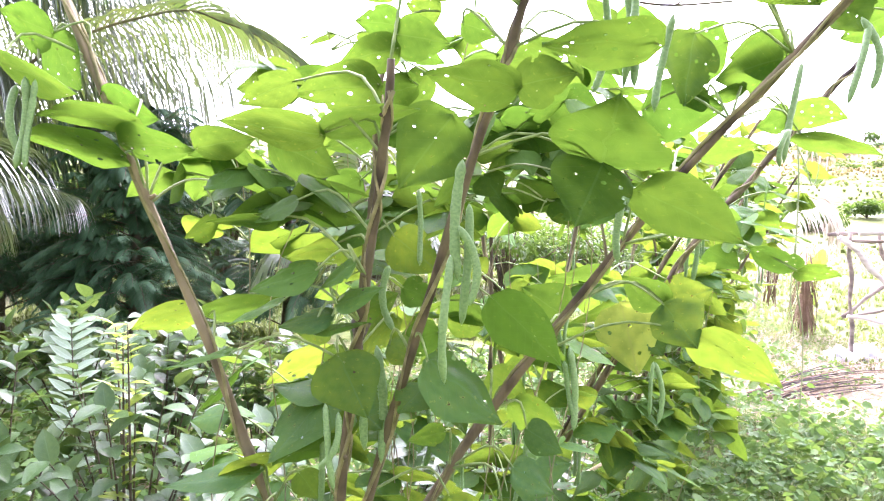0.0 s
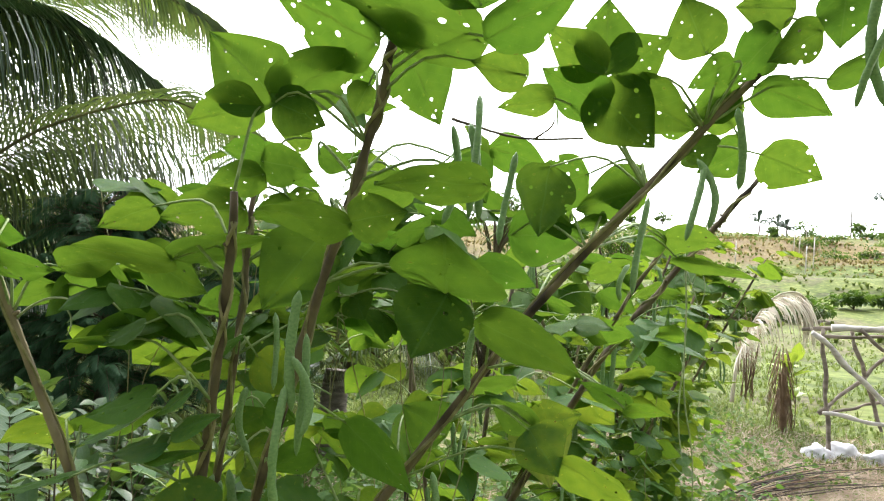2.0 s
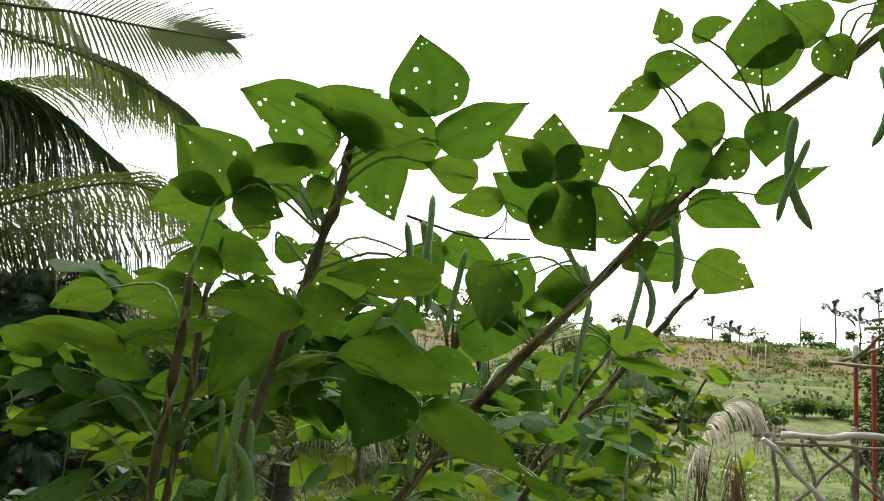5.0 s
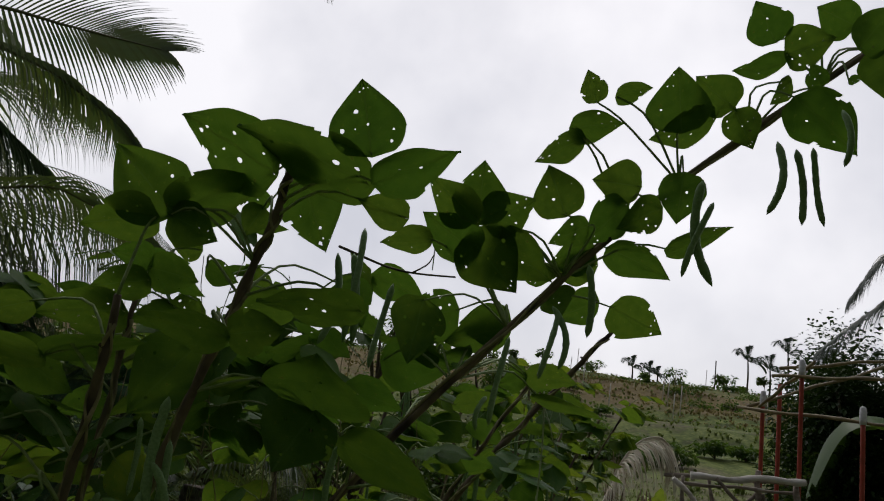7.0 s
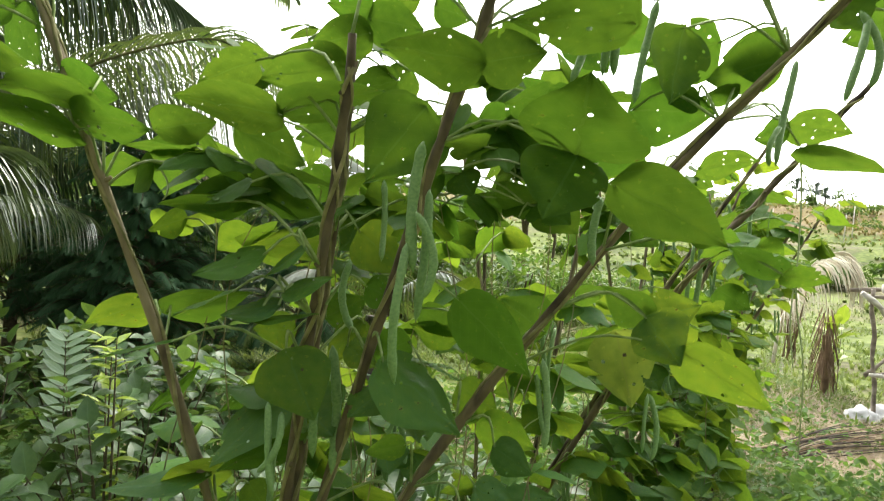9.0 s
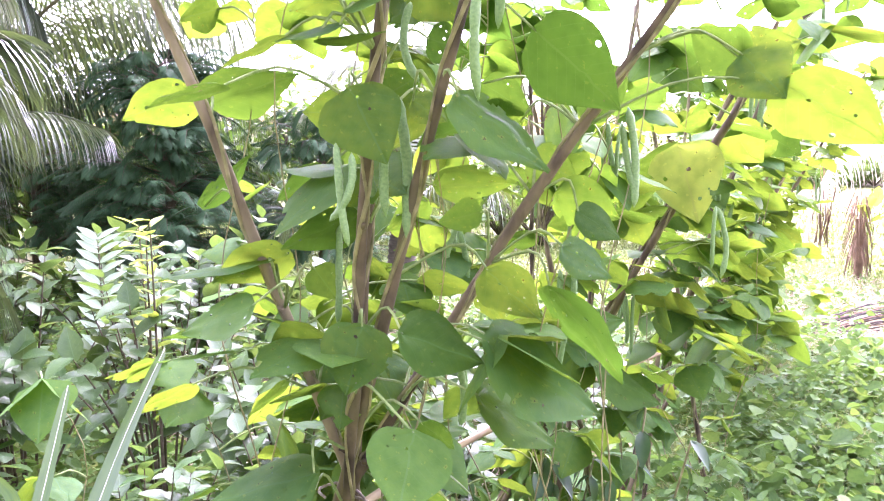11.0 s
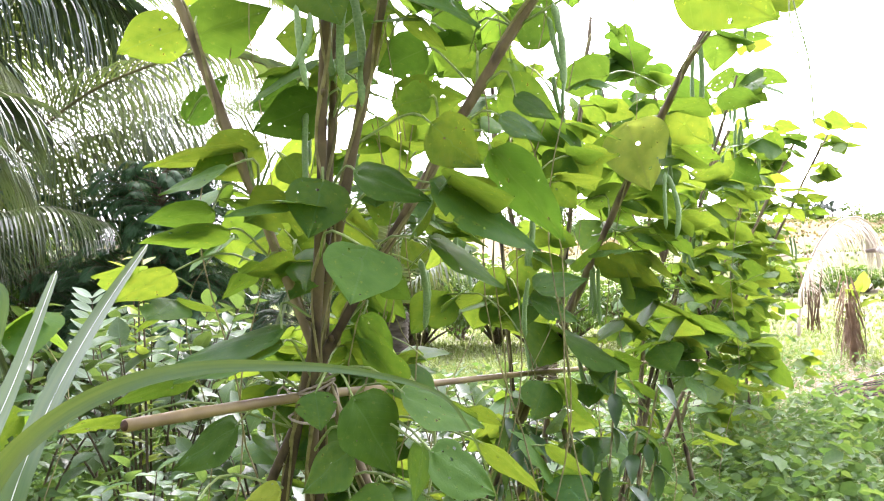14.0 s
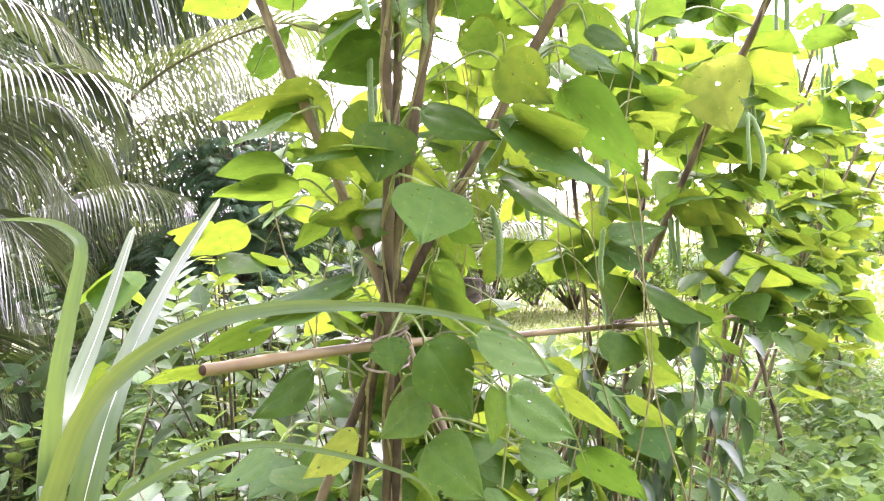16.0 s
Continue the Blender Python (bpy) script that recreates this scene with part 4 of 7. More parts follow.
leaflet(vine, (-0.224, 1.000, 0.917), (-0.74, -0.10, -0.66), (-0.66, 0.24, 0.71), 0.065, 1.00, 154)
leaflet(vine, (0.066, 0.900, 0.696), (0.76, 0.12, -0.64), (0.55, 0.42, 0.73), 0.088, 1.00, 155)
leaflet(vine, (0.086, 0.900, 0.626), (0.76, 0.12, -0.64), (0.43, 0.65, 0.63), 0.087, 1.00, 156)
leaflet(vine, (0.178, 1.500, 0.873), (0.98, 0.14, 0.16), (-0.07, -0.52, 0.85), 0.106, 1.00, 157)
leaflet(vine, (0.169, 1.500, 0.852), (0.88, 0.13, -0.45), (0.46, -0.44, 0.77), 0.107, 1.00, 158)
leaflet(vine, (0.246, 1.600, 0.769), (0.86, 0.13, -0.49), (0.51, -0.30, 0.81), 0.160, 1.00, 159)
leaflet(vine, (0.291, 1.600, 0.693), (0.80, 0.12, -0.59), (0.58, -0.37, 0.72), 0.099, 1.00, 160)
leaflet(vine, (0.136, 1.300, 1.262), (-0.01, 0.01, -1.00), (-0.74, 0.67, 0.01), 0.104, 1.00, 161)
leaflet(vine, (0.333, 1.500, 1.287), (-0.99, -0.14, -0.04), (-0.11, 0.47, 0.88), 0.122, 1.00, 162)
leaflet(vine, (0.410, 1.700, 1.199), (-0.92, -0.13, -0.37), (-0.39, 0.49, 0.78), 0.128, 1.00, 163)
leaflet(vine, (0.302, 1.700, 1.088), (0.87, 0.12, 0.48), (-0.40, 0.75, 0.53), 0.090, 1.00, 164)
leaflet(vine, (0.318, 1.700, 1.062), (0.98, 0.14, 0.12), (-0.16, 0.36, 0.92), 0.135, 1.00, 165)
leaflet(vine, (0.676, 2.300, 1.463), (0.91, 0.13, -0.40), (0.28, 0.50, 0.82), 0.133, 1.00, 166)
leaflet(vine, (0.861, 2.300, 1.489), (-0.94, -0.13, -0.33), (-0.35, 0.46, 0.82), 0.104, 1.00, 167)
leaflet(vine, (0.887, 2.500, 1.481), (0.98, 0.14, -0.13), (0.08, 0.32, 0.94), 0.140, 1.00, 168)
leaflet(vine, (0.694, 2.300, 1.263), (0.98, 0.14, -0.12), (0.05, 0.42, 0.90), 0.125, 1.00, 169)
leaflet(vine, (0.877, 2.400, 1.209), (-0.98, -0.14, -0.13), (-0.18, 0.58, 0.80), 0.136, 1.00, 170)
leaflet(vine, (0.931, 2.600, 1.259), (0.88, 0.13, -0.46), (0.20, 0.77, 0.61), 0.133, 1.00, 171)
leaflet(vine, (-0.042, 1.000, 0.754), (-0.61, -0.10, 0.79), (0.53, 0.69, 0.49), 0.086, 1.00, 172)
leaflet(vine, (-0.088, 1.000, 0.843), (0.60, 0.10, -0.80), (0.50, 0.73, 0.46), 0.067, 1.00, 173)
leaflet(vine, (-0.335, 1.050, 1.125), (0.61, 0.08, 0.79), (-0.79, 0.12, 0.60), 0.086, 1.00, 174)
leaflet(vine, (0.011, 1.100, 1.009), (0.66, 0.10, -0.75), (0.49, 0.69, 0.53), 0.056, 1.00, 175)
leaflet(vine, (-0.192, 1.050, 0.941), (-0.99, -0.14, 0.06), (-0.02, 0.50, 0.87), 0.062, 1.00, 176)
leaflet(vine, (-0.187, 1.000, 1.055), (0.57, 0.09, -0.82), (-0.12, 0.99, 0.03), 0.047, 1.02, 177)
leaflet(vine, (-0.041, 1.050, 0.983), (-0.88, -0.13, 0.45), (0.10, 0.89, 0.45), 0.058, 1.00, 178)
leaflet(vine, (-0.027, 1.200, 0.914), (-0.46, -0.08, 0.89), (-0.07, 1.00, 0.05), 0.051, 0.97, 179)
leaflet(vine, (-0.099, 1.050, 1.520), (-0.97, -0.02, -0.23), (-0.19, 0.60, 0.78), 0.070, 1.00, 180)
leaflet(vine, (0.079, 1.050, 1.544), (0.98, -0.02, -0.20), (0.17, 0.54, 0.82), 0.088, 1.00, 181)
leaflet(vine, (-0.041, 1.100, 1.598), (-0.96, -0.02, -0.26), (-0.22, 0.58, 0.78), 0.076, 1.00, 182)
leaflet(vine, (-0.027, 1.150, 1.622), (-0.60, -0.07, -0.79), (-0.64, 0.63, 0.44), 0.082, 1.00, 183)
leaflet(vine, (-0.156, 1.100, 1.595), (-0.95, 0.03, 0.33), (0.28, 0.58, 0.77), 0.070, 1.00, 184)
leaflet(vine, (-0.121, 1.100, 1.458), (-0.93, -0.03, -0.37), (-0.26, 0.77, 0.58), 0.070, 1.00, 185)
leaflet(vine, (-0.010, 1.000, 1.680), (-0.98, 0.02, 0.22), (0.14, 0.81, 0.57), 0.046, 1.00, 186)
leaflet(vine, (-0.158, 1.080, 1.242), (-1.00, -0.09, 0.04), (-0.07, 0.94, 0.33), 0.057, 1.12, 187)
leaflet(vine, (-0.065, 1.100, 1.257), (-0.62, -0.02, -0.79), (-0.63, 0.60, 0.48), 0.080, 1.00, 188)
leaflet(vine, (-0.002, 1.120, 1.233), (-0.92, -0.06, -0.38), (-0.27, 0.82, 0.51), 0.079, 1.00, 189)
leaflet(vine, (-0.047, 1.100, 1.151), (1.00, 0.08, 0.05), (-0.09, 0.50, 0.86), 0.107, 1.00, 190)
leaflet(vine, (-0.119, 1.100, 1.262), (0.86, 0.05, 0.51), (-0.23, 0.92, 0.30), 0.065, 0.96, 191)
leaflet(vine, (-0.179, 1.050, 1.170), (-0.89, -0.06, -0.46), (-0.41, 0.54, 0.73), 0.074, 1.00, 192)
leaflet(vine, (-0.156, 1.100, 1.211), (0.42, 0.07, -0.91), (0.51, 0.81, 0.30), 0.073, 1.00, 193)
leaflet(vine, (-0.063, 1.150, 1.127), (-0.83, -0.05, -0.56), (-0.46, 0.63, 0.63), 0.070, 1.00, 194)
leaflet(vine, (0.013, 1.120, 1.282), (0.85, 0.09, -0.51), (0.32, 0.68, 0.66), 0.077, 1.00, 195)
leaflet(vine, (0.064, 1.150, 1.235), (-0.94, -0.09, 0.33), (0.16, 0.74, 0.66), 0.071, 1.00, 196)
petioles(vine, [o.matrix_basis.translation + vine.location for o in vine.children if o.name.startswith("leaf")])
pod(vine, (0.209, 0.863, 1.719), (-0.04, 0.01, -1.00), 0.151, 0, 0)
pod(vine, (0.199, 0.863, 1.684), (0.13, 0.01, -0.99), 0.115, 67, 1)
pod(vine, (0.180, 0.882, 1.685), (-0.07, 0.01, -1.00), 0.121, 134, 2)
pod(vine, (0.255, 0.864, 1.653), (-0.14, 0.01, -0.99), 0.112, 201, 3)
pod(vine, (0.020, 0.801, 1.481), (-0.01, 0.01, -1.00), 0.131, 268, 4)
pod(vine, (0.011, 0.801, 1.380), (-0.02, 0.01, -1.00), 0.144, 335, 5)
pod(vine, (0.028, 0.811, 1.434), (-0.03, 0.01, -1.00), 0.134, 42, 6)
pod(vine, (0.018, 0.791, 1.411), (0.15, 0.01, -0.99), 0.087, 109, 7)
pod(vine, (-0.030, 0.923, 1.448), (0.05, -0.08, -1.00), 0.095, 176, 8)
pod(vine, (0.217, 0.902, 1.443), (-0.06, -0.08, -0.99), 0.078, 243, 9)
pod(vine, (0.391, 0.859, 1.527), (-0.20, -0.08, -0.98), 0.045, 310, 10)
pod(vine, (0.478, 0.869, 1.650), (-0.22, -0.08, -0.97), 0.096, 17, 11)
pod(vine, (0.470, 0.870, 1.656), (0.16, -0.08, -0.98), 0.084, 84, 12)
pod(vine, (-0.472, 0.853, 1.563), (-0.08, -0.08, -0.99), 0.105, 151, 13)
pod(vine, (-0.461, 0.852, 1.560), (-0.08, -0.08, -0.99), 0.102, 218, 14)
pod(vine, (-0.493, 0.872, 1.556), (0.17, -0.08, -0.98), 0.092, 285, 15)
pod(vine, (-0.130, 0.842, 1.200), (0.14, -0.08, -0.99), 0.100, 352, 16)
pod(vine, (-0.114, 0.841, 1.191), (-0.31, -0.08, -0.95), 0.069, 59, 17)
pod(vine, (0.174, 0.986, 1.243), (0.08, -0.08, -0.99), 0.113, 126, 18)
pod(vine, (0.167, 0.985, 1.224), (0.22, -0.08, -0.97), 0.084, 193, 19)
pod(vine, (-0.066, 0.945, 1.351), (0.11, -0.08, -0.99), 0.086, 260, 20)
pod(vine, (0.426, 0.916, 1.612), (-0.14, -0.08, -0.99), 0.124, 327, 21)
pod(vine, (0.653, 0.664, 1.852), (0.01, 0.20, -0.98), 0.085, 34, 22)
pod(vine, (0.676, 0.662, 1.846), (0.23, 0.16, -0.96), 0.088, 101, 23)
pod(vine, (0.688, 0.650, 1.846), (0.30, 0.15, -0.94), 0.091, 168, 24)
pod(vine, (0.595, 0.722, 1.811), (0.24, 0.16, -0.96), 0.128, 235, 25)
pod(vine, (0.611, 0.724, 1.787), (-0.24, 0.23, -0.95), 0.098, 302, 26)
pod(vine, (0.714, 0.637, 1.892), (0.19, 0.17, -0.97), 0.065, 9, 27)
pod(vine, (0.510, 0.856, 1.716), (0.12, 0.18, -0.98), 0.098, 76, 28)
pod(vine, (-0.175, 1.111, 1.187), (-0.05, -0.07, -1.00), 0.093, 143, 29)
pod(vine, (-0.166, 1.120, 1.161), (-0.13, -0.07, -0.99), 0.099, 210, 30)
pod(vine, (0.209, 1.327, 1.242), (0.19, -0.06, -0.98), 0.088, 277, 31)
pod(vine, (0.231, 1.327, 1.243), (-0.09, -0.07, -0.99), 0.083, 344, 32)
pod(vine, (-0.034, 1.359, 1.083), (-0.05, -0.07, -1.00), 0.077, 51, 33)
pod(vine, (-0.012, 1.125, 0.906), (-0.05, 0.02, -1.00), 0.089, 118, 34)
pod(vine, (0.054, 1.382, 0.946), (-0.06, 0.02, -1.00), 0.072, 185, 35)
pod(vine, (0.032, 1.279, 0.965), (-0.05, 0.02, -1.00), 0.063, 252, 36)
pod(vine, (-0.124, 1.039, 1.153), (-0.27, -0.00, -0.96), 0.068, 319, 37)
pod(vine, (-0.152, 0.981, 1.119), (-0.04, -0.01, -1.00), 0.129, 26, 38)
pod(vine, (-0.018, 1.101, 0.921), (0.05, -0.00, -1.00), 0.095, 93, 39)


# ---- loose strands, tendrils, and leaves past their prime ----
M_TENDRIL = plain("pale_tendril", [(0.3, (0.13, 0.18, 0.06)), (0.7, (0.26, 0.31, 0.14))], 80, 0.55, 0.3, 0.2)
M_YELLOWED = leaf_material("yellowing_leaf", (0.12, 0.19, 0.04), (0.22, 0.27, 0.05), (0.38, 0.44, 0.06), 0.55, 9.0, 0.55, "object", 1.0, 0.12)
M_WITHER = leaf_material("withered_leaf", (0.2, 0.27, 0.1), (0.32, 0.38, 0.17), (0.4, 0.46, 0.15), 0.4, 9.0, 0.6, "object", 0.6, 0.1)
LEAVES_YELLOW = leaf_set("leaf", M_YELLOWED, range(140, 143), 18, 22, (5, 10), (1, 2))


def strand(v, pts, r, material):
    line = spline([Vector(p) - v.location for p in pts], 5 * len(pts))
    tube("tendril" if material != M_POLE else "dry_twig", line, [r * (1 - 0.45 * k / len(line)) for k in range(len(line))], material, v, 6)


def yellow_leaf(v, base, way, normal, length):
    ob = new("leaf", LEAVES_YELLOW[int(length * 1000) % 3])
    ob.parent = v
    ob.matrix_local = aim(Vector(base) - v.location, way, normal, length, length, length)
    tagged(ob, "yellowing leaf with brown spots")


def withered_leaf(v, a, b, seed):
    """A limp leaf that hangs folded along its rib."""
    rng = random.Random(seed)
    a, b = Vector(a) - v.location, Vector(b) - v.location
    d = b - a
    side = d.cross(Vector((0, 1, 0))).normalized()
    front = side.cross(d).normalized()
    ln, s = d.length, Soup()
    verts, uvs, faces = [], [], []
    for j in range(19):
        t = j / 18
        w = ln * 0.085 * math.sin(math.pi * (0.06 + 0.9 * t)) ** 0.7
        for i in range(9):
            u = i / 4 - 1
            crease = 0.8 * abs(u) + 0.6 * math.sin(u * 7 + t * 5 + seed) + 0.08 * math.sin(t * 17 + u * 3)
            verts.append(a + d * (t + 0.05 * math.sin(u * 5 + seed)) + side * (u * w * (1 + 0.15 * math.sin(t * 11 + seed))) - front * crease * w)
            uvs.append((0.5 + 0.4 * u, t))
    for j in range(18):
        for i in range(8):
            q = j * 9 + i
            faces.append((q, q + 1, q + 10, q + 9))
    s.add(verts, faces, uvs)
    placed("withered_leaf", s.mesh("withered_leaf"), M_WITHER, v, "pale limp withered leaf")


strand(vine, [(0.180, 1.032, 1.722), (0.214, 1.012, 1.709), (0.254, 0.991, 1.695), (0.292, 0.969, 1.688), (0.344, 0.926, 1.684)], 0.0022, M_POLE)
strand(vine, [(0.288, 0.969, 1.688), (0.308, 0.966, 1.703), (0.316, 0.973, 1.719)], 0.0014, M_POLE)
strand(vine, [(0.589, 1.263, 1.557), (0.593, 1.255, 1.468), (0.587, 1.234, 1.328), (0.602, 1.224, 1.217), (0.604, 1.223, 1.079)], 0.0017, M_TENDRIL)
strand(vine, [(0.586, 1.238, 1.375), (0.575, 1.221, 1.292), (0.578, 1.205, 1.221)], 0.0014, M_TENDRIL)
strand(vine, [(0.591, 1.261, 1.532), (0.602, 1.248, 1.496), (0.611, 1.245, 1.469), (0.621, 1.248, 1.497), (0.620, 1.261, 1.530)], 0.0012, M_TENDRIL)
strand(vine, [(0.593, 1.262, 1.543), (0.605, 1.251, 1.532), (0.600, 1.249, 1.506), (0.591, 1.249, 1.513)], 0.0012, M_TENDRIL)
strand(vine, [(-0.382, 0.971, 1.417), (-0.348, 0.953, 1.440), (-0.311, 0.934, 1.453), (-0.268, 0.923, 1.450)], 0.0021, M_TENDRIL)
strand(vine, [(-0.297, 0.933, 1.445), (-0.287, 0.932, 1.430), (-0.282, 0.921, 1.416), (-0.286, 0.920, 1.408)], 0.0014, M_TENDRIL)
strand(vine, [(-0.516, 0.943, 1.681), (-0.508, 0.939, 1.639), (-0.502, 0.937, 1.612), (-0.495, 0.925, 1.591)], 0.0022, M_TENDRIL)
strand(vine, [(-0.015, 1.057, 1.450), (0.031, 1.038, 1.440), (0.082, 1.020, 1.454), (0.140, 1.011, 1.435)], 0.0018, M_TENDRIL)
strand(vine, [(0.086, 1.081, 1.519), (0.118, 1.061, 1.481), (0.163, 1.042, 1.460), (0.221, 1.034, 1.453)], 0.0016, M_TENDRIL)
strand(vine, [(-0.092, 1.019, 0.840), (-0.069, 1.002, 0.825), (-0.028, 0.996, 0.805), (0.001, 0.999, 0.778)], 0.0016, M_TENDRIL)
strand(vine, [(-0.011, 0.979, 0.753), (-0.000, 0.980, 0.718), (0.002, 0.982, 0.671), (-0.008, 0.982, 0.617), (-0.018, 0.983, 0.557)], 0.0026, M_TENDRIL)
strand(vine, [(-0.003, 0.982, 0.661), (0.010, 0.972, 0.680), (0.014, 0.962, 0.694)], 0.0015, M_TENDRIL)
strand(vine, [(-0.160, 1.068, 0.649), (-0.121, 1.052, 0.620), (-0.100, 1.045, 0.584), (-0.087, 1.037, 0.550)], 0.0022, M_TENDRIL)
strand(vine, [(0.310, 0.915, 1.763), (0.310, 0.921, 1.726), (0.311, 0.927, 1.689)], 0.0013, M_TENDRIL)
strand(vine, [(-0.138, 1.007, 1.174), (-0.135, 1.018, 1.126), (-0.150, 1.028, 1.072), (-0.164, 1.038, 1.016)], 0.0014, M_TENDRIL)
strand(vine, [(-0.138, 1.034, 1.126), (-0.132, 1.045, 1.078), (-0.151, 1.051, 1.009), (-0.150, 1.061, 0.929)], 0.0014, M_TENDRIL)
strand(vine, [(0.056, 0.980, 1.472), (0.098, 0.955, 1.483), (0.159, 0.942, 1.474), (0.216, 0.927, 1.483)], 0.0014, M_TENDRIL)
withered_leaf(vine, (-0.069, 1.022, 0.814), (-0.008, 1.010, 0.715), 735)
withered_leaf(vine, (-0.093, 1.029, 0.848), (-0.065, 1.013, 0.782), 700)
yellow_leaf(vine, (-0.181, 0.916, 0.642), (-0.056, -0.045, -0.029), (0.15, 0.75, 0.6), 0.077)
yellow_leaf(vine, (0.392, 1.607, 1.207), (0.036, -0.033, -0.145), (0.15, 0.75, 0.6), 0.153)


def bush_vine(line_ids, seed, n_parts, n_rest, size, z0=0.15, z1=1.8, spread=(0.04, 0.14), to_path=False):
    """A vine on the given stakes: the leaves that can be told apart as parts, the rest joined."""
    rng = random.Random(seed)
    at = STAKES[line_ids[0]][6].copy()
    at.z = 0
    v = thing("bean_vine", "dense climbing bean vine with broad green leaves on leaning stakes", "bean plant", at, "bean plants on the trellis")
    rest, stalks = Soup(), Soup()
    pieces = 0
    while pieces < n_parts + n_rest:
        line = STAKES[rng.choice(line_ids)]
        k = rng.uniform(2, len(line) - 1)
        i = min(int(k), len(line) - 2)
        node = line[i].lerp(line[i + 1], k - int(k))
        if not z0 < node.z < z1:
            continue
        az = rng.gauss(-0.43, 0.65) if to_path and rng.random() < 0.78 else rng.uniform(0, 2 * math.pi)
        stem, leaves = trifoliate(rng, node, az, size * rng.uniform(0.65, 1.15), rng.uniform(*spread))
        tube_into(stalks, [p - at for p in spline(stem, 6)], 0.0016, 4)
        for base, way, nrm, ln in leaves:
            m = aim(base - at, way, nrm, ln, ln, ln)
            if pieces < n_parts:
                # the painted backlight stops at 1.42 m; higher leaves are darker
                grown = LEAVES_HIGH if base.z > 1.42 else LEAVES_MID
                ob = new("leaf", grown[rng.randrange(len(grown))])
                ob.parent = v
                ob.matrix_local = m
            else:
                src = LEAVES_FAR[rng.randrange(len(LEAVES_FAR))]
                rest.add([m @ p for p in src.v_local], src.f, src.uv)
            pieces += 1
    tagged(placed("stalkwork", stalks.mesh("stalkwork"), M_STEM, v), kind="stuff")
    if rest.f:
        # joined leaves take the copy whose colour is lightened for brighter vines
        tagged(placed("foliage", rest.mesh("foliage"), M_BEAN_FAR_GLOW, v), kind="stuff")
    return v


for src in LEAVES_FAR:
    src.v_local = [Vector(p) for p in src.v]


def hanging_pods(v, line_ids, seed, n, z0, z1, length=0.14):
    rng = random.Random(seed)
    for _ in range(n):
        line = STAKES[rng.choice(line_ids)]
        node = rng.choice([p for p in line if z0 < p.z < z1] or [line[-1]])
        c = node + Vector((rng.uniform(-0.07, 0.07), rng.uniform(-0.1, 0.02), rng.uniform(-0.02, 0.05)))
        for _k in range(rng.choice((1, 2, 2, 3))):
            pod(v, c + Vector((rng.uniform(-0.012, 0.012), rng.uniform(-0.012, 0.012), rng.uniform(-0.01, 0.01))),
                (rng.uniform(-0.1, 0.1), rng.uniform(-0.1, 0.1), -1), length * rng.uniform(0.75, 1.15), rng.uniform(0, 360), rng.randrange(5))


def climbing_stems(a, b, n, seed, z1):
    """Thin twining stems that climb between two crossings of the row; their numbers among the stakes."""
    rng = random.Random(seed)
    ids = []
    for k in range(n):
        p = Vector(a).lerp(Vector(b), (k + rng.uniform(0.1, 0.9)) / n) + Vector((0.91, -0.415, 0)) * rng.gauss(0, 0.09)
        top = p + Vector((rng.uniform(-0.2, 0.2), rng.uniform(-0.2, 0.1), z1 * rng.uniform(0.75, 1.05)))
        foot = Vector((p.x, p.y, ground_z(p.x, p.y) - 0.03))
        pts = [foot, foot.lerp(top, 0.33) + Vector((rng.uniform(-0.06, 0.06), rng.uniform(-0.06, 0.06), 0)), foot.lerp(top, 0.66) + Vector((rng.uniform(-0.06, 0.06), rng.uniform(-0.06, 0.06), 0)), top]
        line = spline(pts, 26)
        line = [q + Vector((0.022 * math.sin(i * 0.7 + k), 0.022 * math.cos(i * 0.6 + k), 0)) for i, q in enumerate(line)]
        STAKES.append(line)
        ids.append(len(STAKES) - 1)
    return ids


def stems_of(v, ids):
    for i in ids[::2]:
        tube("climbing_stem", [q - v.location for q in STAKES[i]], [0.0019 - 0.00005 * k for k in range(26)], M_VINE, v, 5)


A0, B0, C0, D0, E0, F0 = [Vector((-0.16 + 0.4 * k, 1.0 + 0.77 * k, 0)) for k in range(6)]
s_ab, s_bc, s_cd, s_de = climbing_stems(A0 + Vector((0, 0.12, 0)), B0, 7, 31, 1.6), climbing_stems(B0, C0, 7, 32, 1.65), climbing_stems(C0, D0, 8, 33, 1.7), climbing_stems(D0, F0, 12, 34, 1.7)
s_aw = climbing_stems(A0 + Vector((0.0, 0.2, 0)), A0 + Vector((0.25, 0.3, 0)), 8, 35, 1.62)
filler = bush_vine(s_aw, 41, 66, 0, 0.092, 0.1, 1.62)
stems_of(filler, s_aw)
s_back = climbing_stems(A0 + Vector((0.02, 0.3, 0)), A0 + Vector((0.62, 0.8, 0)), 10, 36, 1.58)
vine_back = bush_vine(s_back, 17, 135, 0, 0.092, 0.95, 1.62, (0.04, 0.13))
stems_of(vine_back, s_back)
s_top = climbing_stems(A0 + Vector((0.14, 0.16, 0)), A0 + Vector((0.4, 0.3, 0)), 7, 37, 1.76)
vine_top = bush_vine(s_top, 18, 90, 0, 0.08, 1.4, 1.72, (0.02, 0.1))
stems_of(vine_top, s_top)
s_head = climbing_stems(A0 + Vector((-0.06, 0.08, 0)), A0 + Vector((0.18, 0.2, 0)), 7, 39, 1.7)
vine_head = bush_vine(s_head, 20, 66, 0, 0.084, 1.36, 1.68, (0.03, 0.1))
stems_of(vine_head, s_head)
vine_ab = bush_vine(s_ab, 16, 125, 0, 0.096, 0.12, 1.6)
stems_of(vine_ab, s_ab)
hanging_pods(vine_ab, s_ab, 26, 7, 0.7, 1.4)
